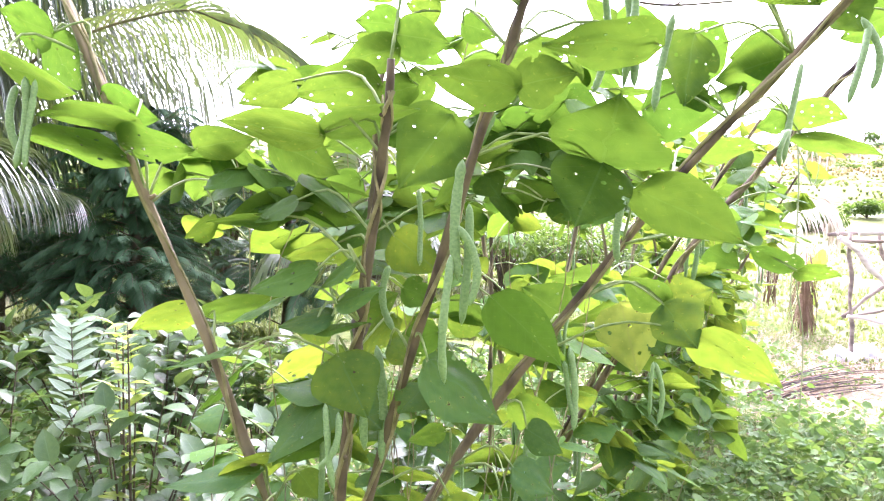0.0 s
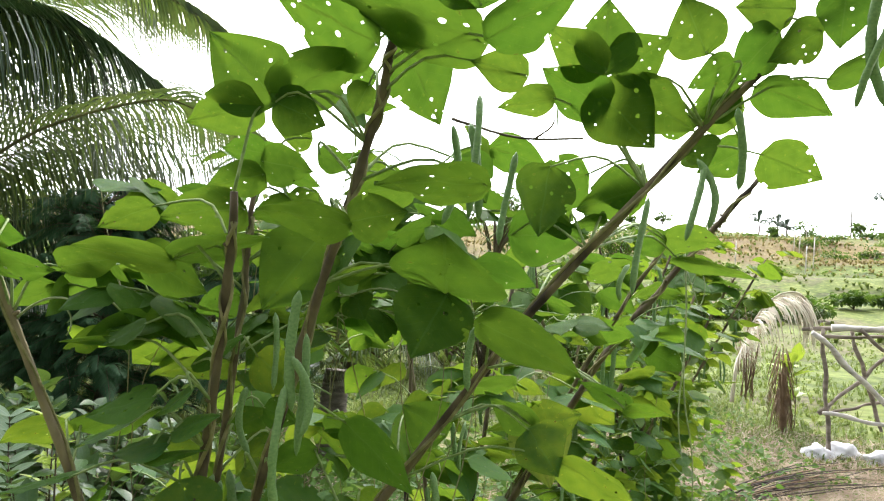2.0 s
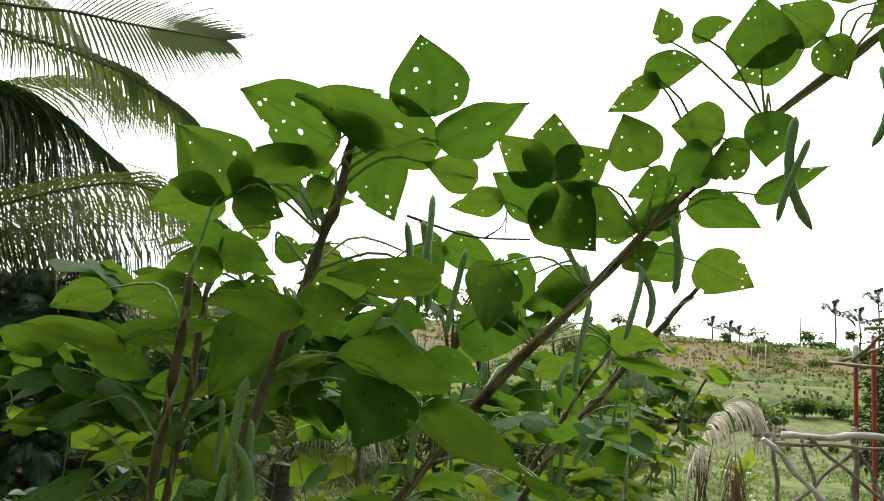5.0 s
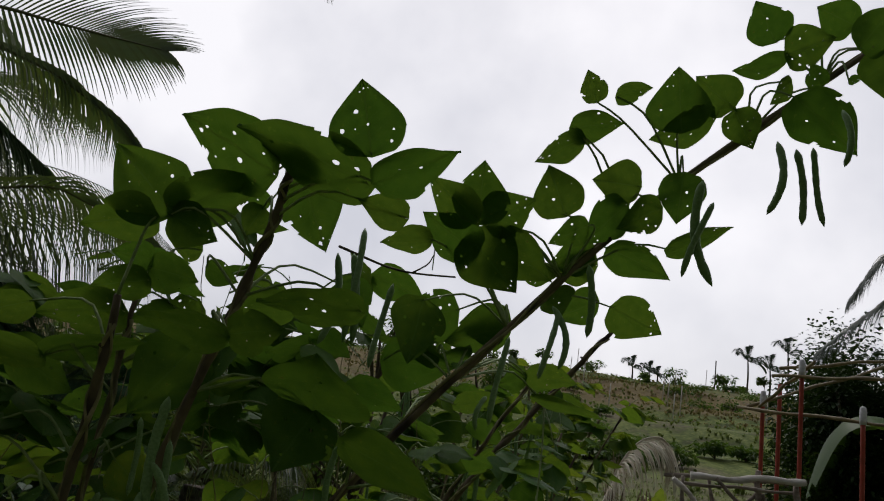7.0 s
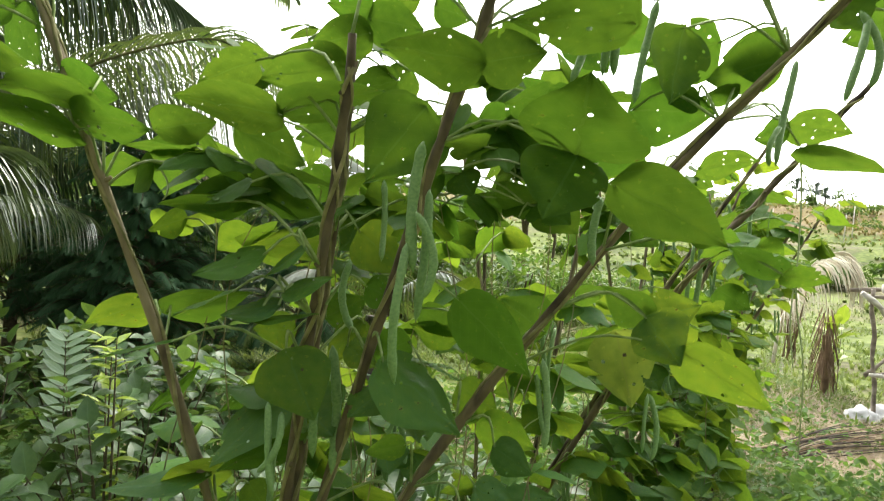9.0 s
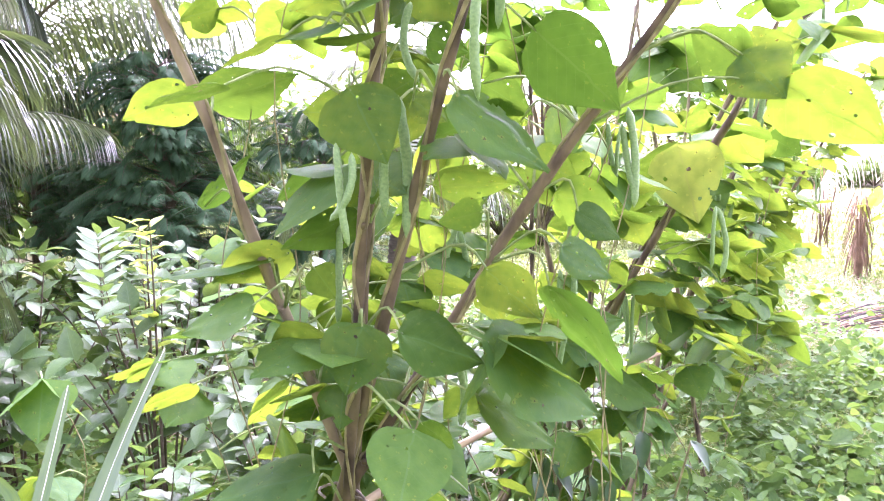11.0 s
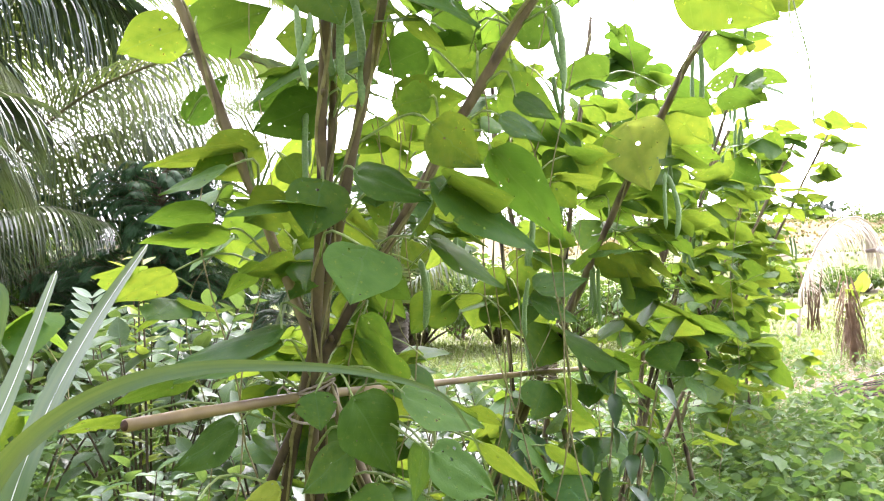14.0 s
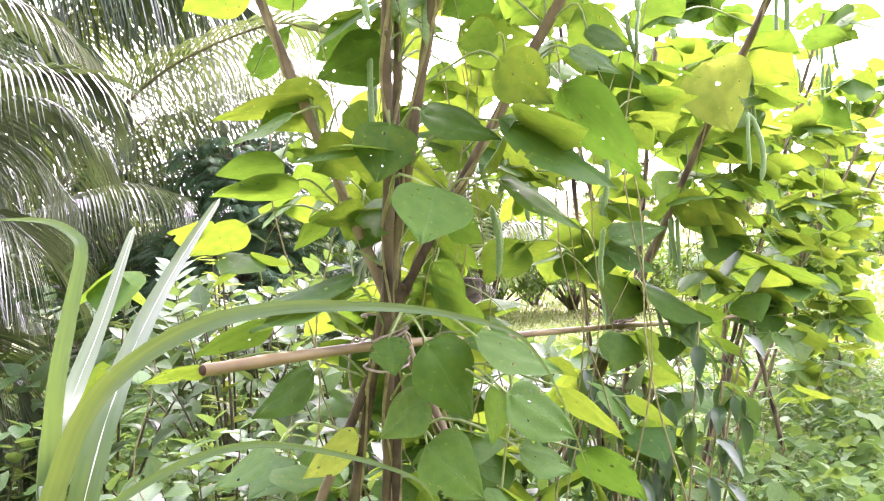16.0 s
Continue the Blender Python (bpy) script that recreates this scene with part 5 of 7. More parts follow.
s_low = climbing_stems(A0 + Vector((-0.22, 0.14, 0)), A0.lerp(B0, 0.66), 11, 38, 1.0)
vine_low = bush_vine(s_low, 19, 290, 0, 0.1, 0.08, 1.0, (0.03, 0.12))
stems_of(vine_low, s_low)
vine_b = bush_vine([5, 6, 8, 18] + s_bc, 12, 215, 0, 0.112, 0.36, 1.5, to_path=True)
stems_of(vine_b, s_bc)
hanging_pods(vine_b, [5, 6, 8, 18], 21, 12, 0.7, 1.5)
vine_c = bush_vine([9, 10, 11, 17] + s_cd, 13, 235, 80, 0.112, 0.3, 1.8, to_path=True)
stems_of(vine_c, s_cd)
hanging_pods(vine_c, [9, 10, 11], 22, 12, 0.7, 1.6)
vine_d = bush_vine([13, 14] + s_de[:5], 14, 200, 180, 0.108, 0.26, 1.75, to_path=True)
stems_of(vine_d, s_de[:5])
hanging_pods(vine_d, [13, 14], 23, 10, 0.7, 1.5)
vine_e = bush_vine([12, 15, 16] + s_de[5:], 15, 80, 480, 0.1, 0.1, 1.75, to_path=True)
stems_of(vine_e, s_de[5:])
hanging_pods(vine_e, [12, 15, 16], 24, 10, 0.7, 1.5)

# ---- palms ----
def frond_into(soup, rach, pts, n, length, droop, rng, width=0.014, lift=0.35, r0=0.014, start=0.06, splay=1.0, jitter=0.08, crest=False, roll=0.0):
    """A pinnate frond: a rachis tube, and two rows of narrow folded leaflets that droop."""
    line = spline(pts, 60)
    tube_into(rach, line, [r0 * (1 - 0.88 * i / 59) for i in range(60)], 6)
    for i in range(n):
        t = start + (1 - start) * i / (n - 1)
        k = min(int(t * 59), 58)
        p = line[k].lerp(line[k + 1], t * 59 - k)
        d = (line[k + 1] - line[k]).normalized()
        side = d.cross(Vector((0, 0, 1)))
        side = side.normalized() if side.length > 1e-3 else Vector((1, 0, 0))
        up = side.cross(d)
        if roll:
            q = Matrix.Rotation(roll, 3, d)
            side, up = q @ side, q @ up
        ln = length * (math.sin(math.pi * (0.14 + 0.8 * t)) ** 0.6) * rng.uniform(1 - jitter, 1 + 0.75 * jitter)
        for sg in (1, -1):
            ahead = (0.35 + 0.75 * t * t) * (0.4 + 0.6 * splay)
            w = (side * sg * splay * (1 - 0.45 * t) + d * ahead + up * lift * rng.uniform(0.6, 1.2)).normalized()
            hang = droop * rng.uniform(1 - jitter, 1 + jitter)
            if crest and sg > 0:
                w, hang, ln = (w + up * 0.75 + d * 0.4).normalized(), hang * 0.22, ln * 0.45
            quad, uvs = [], []
            q = p.copy()
            dirn = w.copy()
            m = 5
            for j in range(m + 1):
                s = j / m
                ww = width * (0.55 + 0.45 * math.sin(math.pi * min(1, s * 1.4 + 0.15))) * (1 - s ** 3) + 0.0008
                across = dirn.cross(up).normalized() if dirn.cross(up).length > 1e-3 else d
                across = (across * 0.8 + up * 0.35).normalized()
                if crest:
                    across = (dirn.cross(side) + up * 0.15).normalized()
                quad += [q - across * ww, q + across * ww]
                uvs += [(0, s), (1, s)]
                dirn = (dirn + Vector((0, 0, -1)) * hang * (0.35 + s)).normalized()
                q = q + dirn * ln / m
            soup.add(quad, [(2 * j, 2 * j + 1, 2 * j + 3, 2 * j + 2) for j in range(m)], uvs)


def frond(palm, pts, n, length, droop, seed, material=None, name="frond", label="", **kw):
    rng = random.Random(seed)
    s, r = Soup(), Soup()
    at = palm.location
    frond_into(s, r, [Vector(p) - at for p in pts], n, length, droop, rng, **kw)
    ob = placed(name, s.mesh(name), material or M_PALM, palm, label, smooth=False)
    placed("rachis", r.mesh("rachis"), M_RACHIS if not material else material, ob)
    return ob


def trunk_tube(name, pts, radii, material, parent, sides=14):
    line = spline(pts, 40)
    n = len(line)
    rad = [radii[0] + (radii[1] - radii[0]) * i / (n - 1) for i in range(n)]
    rad = [r * (1.07 if i % 2 else 0.97) for i, r in enumerate(rad)]
    return tube(name, line, rad, material, parent, sides)


palm = thing("coconut_palm", "coconut palm with long arching fronds beside the bean plot", "palm", (-5.2, 6.2, -0.2))
trunk_tube("trunk", [Vector((0, 0, -0.1)), Vector((0.0, 0.1, 1.2)), Vector((0.15, 0.15, 2.6)), Vector((0.3, 0.1, 3.4))], (0.17, 0.12), M_BARK, palm)
CROWN = (-4.9, 6.3, 3.1)
frond(palm, [CROWN, (-3.9, 5.2, 1.05), (-3.398, 5.1, 1.639), (-3.111, 5.1, 1.947), (-2.561, 5.1, 2.349), (-1.825, 5.1, 2.579), (-1.478, 5.1, 2.511), (-1.177, 5.1, 2.389), (-0.892, 5.1, 2.2)], 105, 1.3, 1.9, 1, splay=0.3, r0=0.022, lift=-0.1, jitter=0.05, crest=True, width=0.0072, start=0.15)
frond(palm, [CROWN, (-3.1, 5.2, 3.55), (-2.4, 4.9, 3.46), (-1.854, 4.8, 3.294), (-1.625, 4.8, 3.183), (-1.35, 4.8, 3.021), (-1.161, 4.8, 2.855)], 92, 0.95, 1.9, 2, splay=0.3, r0=0.022, lift=-0.1, jitter=0.05, crest=True, width=0.0072, start=0.15)
frond(palm, [CROWN, (-3.4, 5.3, 3.75), (-2.34, 4.8, 3.648), (-1.782, 4.8, 3.606), (-1.425, 4.8, 3.579), (-1.134, 4.8, 3.557)], 76, 0.6, 0.14, 3, splay=0.95, lift=0.0, roll=1.45, jitter=0.12, width=0.0105, r0=0.02)
frond(palm, [CROWN, (-3.6, 4.6, 1.0), (-3.169, 4.4, 1.26), (-2.888, 4.4, 1.384), (-2.502, 4.4, 1.445), (-2.17, 4.4, 1.35)], 84, 0.6, 0.7, 7, lift=0.1, width=0.0098, material=M_PALM_GREY)
frond(palm, [CROWN, (-3.95, 6.05, 3.17), (-3.37, 5.87, 3.41), (-2.77, 5.75, 3.25), (-2.37, 5.70, 2.78)], 118, 1.6, 1.9, 4, splay=0.3, lift=0.2, width=0.0112)
frond(palm, [CROWN, (-1.11, 5.89, 5.94), (-0.74, 5.82, 5.49), (-0.46, 5.76, 5.13), (-0.29, 5.77, 4.97)], 66, 0.6, 0.42, 8, lift=0.2, width=0.0104)
frond(palm, [CROWN, (-4.55, 6.49, 3.05), (-4.01, 6.50, 3.36), (-3.47, 6.61, 3.56), (-2.90, 6.72, 3.45), (-2.53, 6.73, 3.00)], 118, 1.7, 1.9, 10, splay=0.3, lift=0.1, width=0.0112)
frond(palm, [CROWN, (-4.42, 6.87, 1.93), (-3.69, 7.00, 2.51), (-2.94, 7.11, 2.78), (-2.17, 7.23, 2.82), (-1.47, 7.23, 2.54)], 118, 1.9, 1.9, 16, splay=0.3, lift=0.0, width=0.0112)
frond(palm, [CROWN, (-4.86, 6.86, 1.80), (-4.21, 7.00, 2.29), (-3.43, 7.11, 2.48), (-2.62, 7.20, 2.36), (-1.97, 7.16, 1.84)], 118, 1.8, 1.9, 12, splay=0.3, lift=0.0, width=0.0112)
frond(palm, [CROWN, (-5.16, 7.30, 2.36), (-4.03, 7.46, 3.06), (-3.09, 7.59, 3.33), (-2.11, 7.67, 3.16), (-1.42, 7.63, 2.67)], 118, 1.8, 1.9, 14, splay=0.3, lift=0.0, width=0.0112)
frond(palm, [CROWN, (-5.06, 6.40, 2.60), (-4.30, 6.45, 3.26), (-3.61, 6.61, 3.65), (-2.91, 6.76, 3.85), (-2.24, 6.83, 3.64)], 104, 1.3, 0.6, 15, lift=0.1, width=0.0104)

# fronds deeper in the crown, their shade painted as a darker leaflet
frond(palm, [CROWN, (-4.15, 4.95, 3.08), (-3.46, 5.26, 3.36), (-2.78, 5.67, 3.34), (-2.13, 5.96, 2.91)], 130, 1.3, 1.2, 6, splay=0.5, lift=0.1, width=0.0125, material=M_PALM_SHADE)
frond(palm, [CROWN, (-3.91, 4.38, 2.19), (-3.49, 4.64, 2.55), (-3.17, 4.89, 2.55), (-2.91, 5.03, 2.16)], 120, 1.2, 1.2, 9, splay=0.5, lift=0.1, width=0.0125, material=M_PALM_SHADE)
frond(palm, [CROWN, (-4.88, 7.02, 1.34), (-4.11, 7.16, 1.89), (-3.30, 7.28, 2.06), (-2.49, 7.27, 1.92), (-1.93, 7.22, 1.42)], 130, 1.8, 1.9, 13, splay=0.3, lift=0.0, width=0.0125, material=M_PALM_SHADE)
frond(palm, [CROWN, (-4.6, 5.6, 4.2), (-3.7, 5.7, 4.5), (-2.9, 5.9, 4.2), (-2.3, 6.1, 3.6)], 100, 1.5, 1.6, 17, splay=0.4, lift=0.0, width=0.0125)

# palm at the plot's edge, its low fronds hanging into view
palm2 = thing("young_palm", "young palm with long drooping grey-green fronds", "palm", (-2.67, 2.62, -0.1))
trunk_tube("trunk", [Vector((0, 0, -0.1)), Vector((0, 0, 0.5)), Vector((0.02, 0, 0.90))], (0.12, 0.09), M_BARK, palm2)
frond(palm2, [(-2.67, 2.62, 0.85), (-2.29, 2.59, 1.25), (-2.04, 2.63, 1.52), (-1.90, 2.75, 1.56), (-1.73, 2.87, 1.38)], 96, 0.6, 0.55, 31, material=M_PALM_GREY, width=0.0066, lift=0.1)
frond(palm2, [(-2.67, 2.62, 0.85), (-2.32, 2.48, 0.99), (-1.95, 2.43, 1.13), (-1.73, 2.47, 0.99), (-1.65, 2.58, 0.74)], 96, 0.6, 0.55, 32, material=M_PALM_GREY, width=0.0066, lift=0.1)
frond(palm2, [(-2.67, 2.62, 0.85), (-2.26, 2.38, 0.60), (-1.94, 2.33, 0.70), (-1.77, 2.36, 0.54), (-1.74, 2.46, 0.25)], 96, 0.6, 0.55, 33, material=M_PALM_GREY, width=0.0066, lift=0.1)
frond(palm2, [(-2.67, 2.62, 0.85), (-2.71, 2.93, 1.79), (-2.48, 3.07, 2.10), (-2.25, 3.21, 2.12), (-2.05, 3.34, 1.93)], 96, 0.6, 0.55, 34, material=M_PALM_GREY, width=0.0066, lift=0.1)
frond(palm2, [(-2.67, 2.62, 0.85), (-2.21, 2.40, 1.30), (-1.85, 2.35, 1.49), (-1.62, 2.38, 1.55), (-1.51, 2.50, 1.57)], 96, 0.55, 0.55, 35, material=M_PALM_GREY, width=0.0066, lift=0.3)
frond(palm2, [(-2.67, 2.62, 0.85), (-2.64, 2.63, 0.80), (-2.32, 2.68, 1.04), (-2.16, 2.81, 0.96), (-2.00, 2.83, 0.65)], 96, 0.65, 0.8, 36, material=M_PALM_GREY, width=0.0066, lift=0.0)
frond(palm2, [(-2.67, 2.62, 0.85), (-2.48, 2.45, 0.39), (-2.15, 2.40, 0.51), (-1.96, 2.43, 0.44), (-1.86, 2.44, 0.22)], 96, 0.65, 0.8, 37, material=M_PALM_GREY, width=0.0066, lift=0.0)
frond(palm2, [(-2.67, 2.62, 0.85), (-2.69, 2.83, 1.40), (-2.46, 2.97, 1.54), (-2.23, 3.10, 1.46), (-2.02, 3.13, 1.20)], 96, 0.7, 0.8, 38, material=M_PALM_GREY, width=0.0066, lift=0.0)

# small palm behind the beans
palm4 = thing("young_palm", "small young palm with short arching fronds", "palm", (-0.58, 5.80, -0.1))
trunk_tube("trunk", [Vector((0, 0, -0.1)), Vector((0, 0, 0.5)), Vector((0.02, 0, 0.80))], (0.12, 0.09), M_BARK, palm4)
frond(palm4, [(-0.58, 5.80, 0.75), (-0.78, 5.74, 1.23), (-0.52, 5.67, 1.68), (-0.19, 5.69, 1.72), (0.15, 5.68, 1.39)], 70, 0.55, 0.5, 51, width=0.0105, lift=0.1)
frond(palm4, [(-0.58, 5.80, 0.75), (-0.58, 5.85, 1.23), (-0.72, 5.97, 1.76), (-0.98, 5.97, 1.89), (-1.33, 5.94, 1.54)], 70, 0.55, 0.5, 52, width=0.0105, lift=0.1)
frond(palm4, [(-0.58, 5.80, 0.75), (-0.43, 5.64, 0.89), (-0.14, 5.56, 1.09), (0.10, 5.46, 1.01), (0.30, 5.35, 0.70)], 70, 0.55, 0.5, 53, width=0.0105, lift=0.1)
frond(palm4, [(-0.58, 5.80, 0.75), (-0.67, 5.52, 0.81), (-0.94, 5.43, 1.05), (-1.19, 5.32, 0.97), (-1.39, 5.29, 0.62)], 70, 0.5, 0.5, 54, width=0.0105, lift=0.1)

# ---- dark feathery tree behind ----
def feather_tree(at, h, seed, n):
    rng = random.Random(seed)
    ob = thing("feathery_tree", "dark feathery-leaved small tree in shade", "tree", at)
    trunk_tube("trunk", [(0, 0, -0.1), (0.05, 0, h * 0.4), (0.0, 0.05, h * 0.85)], (0.07, 0.03), M_TWIG, ob, 8)
    limb, s = Soup(), Soup()
    for k in range(n):
        az, z = rng.uniform(0, 2 * math.pi), h * rng.uniform(0.12, 0.95)
        ln = h * 0.5 * (1.05 - 0.6 * z / h) * rng.uniform(0.7, 1.2)
        o = random_way(rng, az, rng.uniform(0.1, 0.6))
        pts = [Vector((0, 0, z)), Vector((0, 0, z)) + o * ln * 0.6, Vector((0, 0, z)) + o * ln + Vector((0, 0, -ln * 0.25))]
        frond_into(s, limb, pts, 40, 0.15, 0.35, rng, 0.0036, 0.1, 0.008, 0.15)
        for j in range(4):
            a = pts[0].lerp(pts[1], rng.uniform(0.3, 1.0))
            o2 = random_way(rng, az + rng.uniform(-1, 1), rng.uniform(-0.3, 0.6))
            frond_into(s, limb, [a, a + o2 * ln * 0.3, a + o2 * ln * 0.5 + Vector((0, 0, -0.1))], 30, 0.13, 0.35, rng, 0.0034, 0.1, 0.005, 0.1)
    placed("crown", s.mesh("crown"), M_DARK, ob, smooth=False)
    tagged(placed("branchwork", limb.mesh("branchwork"), M_TWIG, ob), kind="stuff")
    return ob


feather_tree((-2.75, 6.6, -0.2), 2.3, 3, 120)
feather_tree((-4.2, 7.0, -0.2), 2.4, 4, 50)
feather_tree((-1.55, 7.4, -0.2), 1.9, 6, 50)

# ---- leafy shrubs ----
def oval_leaf(soup, base, way, normal, length, width, bend=0.15, fold=0.12):
    m = aim(base, way, normal, length, length, length)
    verts, uvs, faces = [], [], []
    n = 5
    for j in range(n + 1):
        v = j / n
        w = 0.5 * width * math.sin(math.pi * (0.04 + 0.94 * v) ** 0.85)
        z = -bend * v * v
        for u in (-1, 0, 1):
            verts.append(m @ Vector((u * w, v, z + fold * abs(u) * w * 2)))
            uvs.append((0.5 + 0.5 * u * width, v))
    for j in range(n):
        for i in range(2):
            a = j * 3 + i
            faces.append((a, a + 1, a + 4, a + 3))
    soup.add(verts, faces, uvs)


def shrub(at, h, seed, stems, per, length, material, label, ranked=False, spread=0.4, width=0.45, group="", name="shrub"):
    """Upright twigs with oval leaves; ranked: in two neat rows along each twig."""
    rng = random.Random(seed)
    ob = thing(name, label, "shrub", at, group)
    for k in range(stems):
        az = rng.uniform(0, 2 * math.pi)
        out = spread * h * rng.uniform(0.2, 1.0)
        z = h * (rng.uniform(0.6, 1.0) if stems > 3 else rng.uniform(0.88, 1.0))
        foot = Vector((0.03 * math.cos(az), 0.03 * math.sin(az), -0.05))
        tip = Vector((out * math.cos(az), out * math.sin(az), z))
        line = spline([foot, foot.lerp(tip, 0.5) + Vector((0, 0, 0.1 * h)), tip], 20)
        twig = tube("twig", line, [0.0055 * (1.1 - 0.85 * i / 19) * (0.5 + 0.6 * h) for i in range(20)], M_TWIG, ob, 6)
        s = Soup()
        for j in range(per):
            t = 0.3 + 0.7 * (j + 1) / per
            q = min(int(t * 19), 18)
            p, d = line[q].lerp(line[q + 1], t * 19 - q) if t < 1 else line[19], (line[q + 1] - line[q]).normalized()
            if ranked:
                sidev = d.cross(Vector((0.2, 1, 0.1))).normalized()
                for sg in (1, -1):
                    oval_leaf(s, p, sidev * sg + d * 0.55, Vector((0, -0.75, 0.65)), length * (1.1 - 0.6 * abs(t - 0.6)), width, 0.1, 0.1)
            else:
                a = j * 2.4 + rng.uniform(-0.4, 0.4)
                s1 = d.orthogonal().normalized()
                s2 = d.cross(s1)
                o = s1 * math.cos(a) + s2 * math.sin(a)
                oval_leaf(s, p, o + d * rng.uniform(0.2, 0.9), d + Vector((0, 0, 0.8)) - o * 0.2, length * rng.uniform(0.65, 1.15), width, rng.uniform(0.05, 0.3), 0.15)
        tagged(placed("foliage", s.mesh("foliage"), material, twig), kind="stuff")
    return ob


G_SHRUB = "shrubs beside the bean plot"
gz = ground_z
shrub((-1.42, 2.82, gz(-1.42, 2.82)), 0.93, 1, 1, 13, 0.12, M_GREY, "pale grey-green shoot with leaves in two neat ranks", True, 0.02, 0.27, name="young_tree")
shrub((-1.95, 4.0, gz(-1.95, 4.0)), 0.85, 2, 22, 13, 0.115, M_SHRUB, "glossy green-leaved shrub reflecting the sky", False, 0.55, 0.62, G_SHRUB)
shrub((-1.35, 3.6, gz(-1.35, 3.6)), 0.9, 3, 22, 13, 0.115, M_SHRUB, "glossy green-leaved shrub reflecting the sky", False, 0.55, 0.62, G_SHRUB)
shrub((-2.5, 3.9, gz(-2.5, 3.9)), 0.8, 4, 22, 13, 0.115, M_SHRUB, "glossy green-leaved shrub reflecting the sky", False, 0.6, 0.62, G_SHRUB)
shrub((-0.95, 3.9, gz(-0.95, 3.9)), 0.65, 5, 14, 12, 0.115, M_SHRUB, "low glossy green shrub", False, 0.6, 0.62, G_SHRUB)
shrub((-1.0, 2.4, gz(-1.0, 2.4)), 1.08, 6, 3, 18, 0.085, M_YOUNG, "yellow-green young shrub shoots", False, 0.09, 0.45, G_SHRUB)
shrub((-1.05, 2.5, gz(-1.05, 2.5)), 0.85, 7, 16, 13, 0.1, M_SHRUB, "green shrub with small bright leaves", False, 0.5, 0.62, G_SHRUB)
shrub((-0.6, 2.4, gz(-0.6, 2.4)), 0.7, 8, 16, 13, 0.1, M_SHRUB, "green shrub with small bright leaves", False, 0.5, 0.62, G_SHRUB)
shrub((-1.6, 2.6, gz(-1.6, 2.6)), 0.9, 9, 14, 14, 0.115, M_SHRUB, "green shrub with small bright leaves", False, 0.5, 0.62, G_SHRUB)
shrub((-2.3, 2.9, gz(-2.3, 2.9)), 0.6, 12, 14, 12, 0.1, M_SHRUB, "low green shrub at the foot of the palm", False, 0.6, 0.62, G_SHRUB)
shrub((-1.5, 1.9, gz(-1.5, 1.9)), 0.5, 13, 12, 12, 0.09, M_SHRUB, "low green shrub with thin brown twigs", False, 0.6, 0.62, G_SHRUB)
shrub((-0.1, 3.3, gz(-0.1, 3.3)), 0.5, 10, 12, 12, 0.115, M_SHRUB, "low glossy green shrub", False, 0.7, 0.62, G_SHRUB)
shrub((-0.35, 1.75, gz(-0.35, 1.75)), 0.55, 11, 10, 12, 0.07, M_SHRUB, "low green shrub under the beans", False, 0.6, 0.62, G_SHRUB)
shrub((-0.75, 1.7, gz(-0.75, 1.7)), 0.5, 21, 16, 14, 0.07, M_SHRUB, "low green shrub under the beans", False, 0.6, 0.62, G_SHRUB)
shrub((-0.15, 2.2, gz(-0.15, 2.2)), 0.55, 22, 16, 14, 0.08, M_SHRUB, "low green shrub under the beans", False, 0.6, 0.62, G_SHRUB)
shrub((0.15, 2.7, gz(0.15, 2.7)), 0.6, 23, 16, 14, 0.09, M_SHRUB, "low glossy green shrub", False, 0.6, 0.62, G_SHRUB)


def pepper_plant(at, h, seed):
    """Dark drooping lance-shaped leaves on thin green stems."""
    rng = random.Random(seed)
    ob = thing("chili_plant", "dark glossy chili plant with drooping narrow leaves", "plant", at, "chili plants under the beans")
    twigs, s = Soup(), Soup()
    for k in range(8):
        az = rng.uniform(0, 6.28)
        tip = Vector((0.15 * math.cos(az), 0.16 * math.sin(az), h * rng.uniform(0.7, 1.0)))
        line = spline([(0, 0, -0.05), tip * 0.55, tip], 10)
        tube_into(twigs, line, 0.0022, 5)
        for j in range(17):
            p = line[2 + j % 8]
            o = random_way(rng, rng.uniform(0, 6.28), rng.uniform(-1.2, -0.3))
            oval_leaf(s, p, o, Vector((0, 0, 1)) + o * 0.3, rng.uniform(0.035, 0.075), 0.42, 0.35, 0.2)
    tagged(placed("branchwork", twigs.mesh("branchwork"), M_VINE, ob), kind="stuff")
    tagged(placed("foliage", s.mesh("foliage"), M_CHILI, ob), kind="stuff")


for x, y, h, seed in ((0.24, 1.45, 0.72, 1), (0.13, 1.6, 0.55, 2)):
    pepper_plant((x, y, gz(x, y)), h, seed)

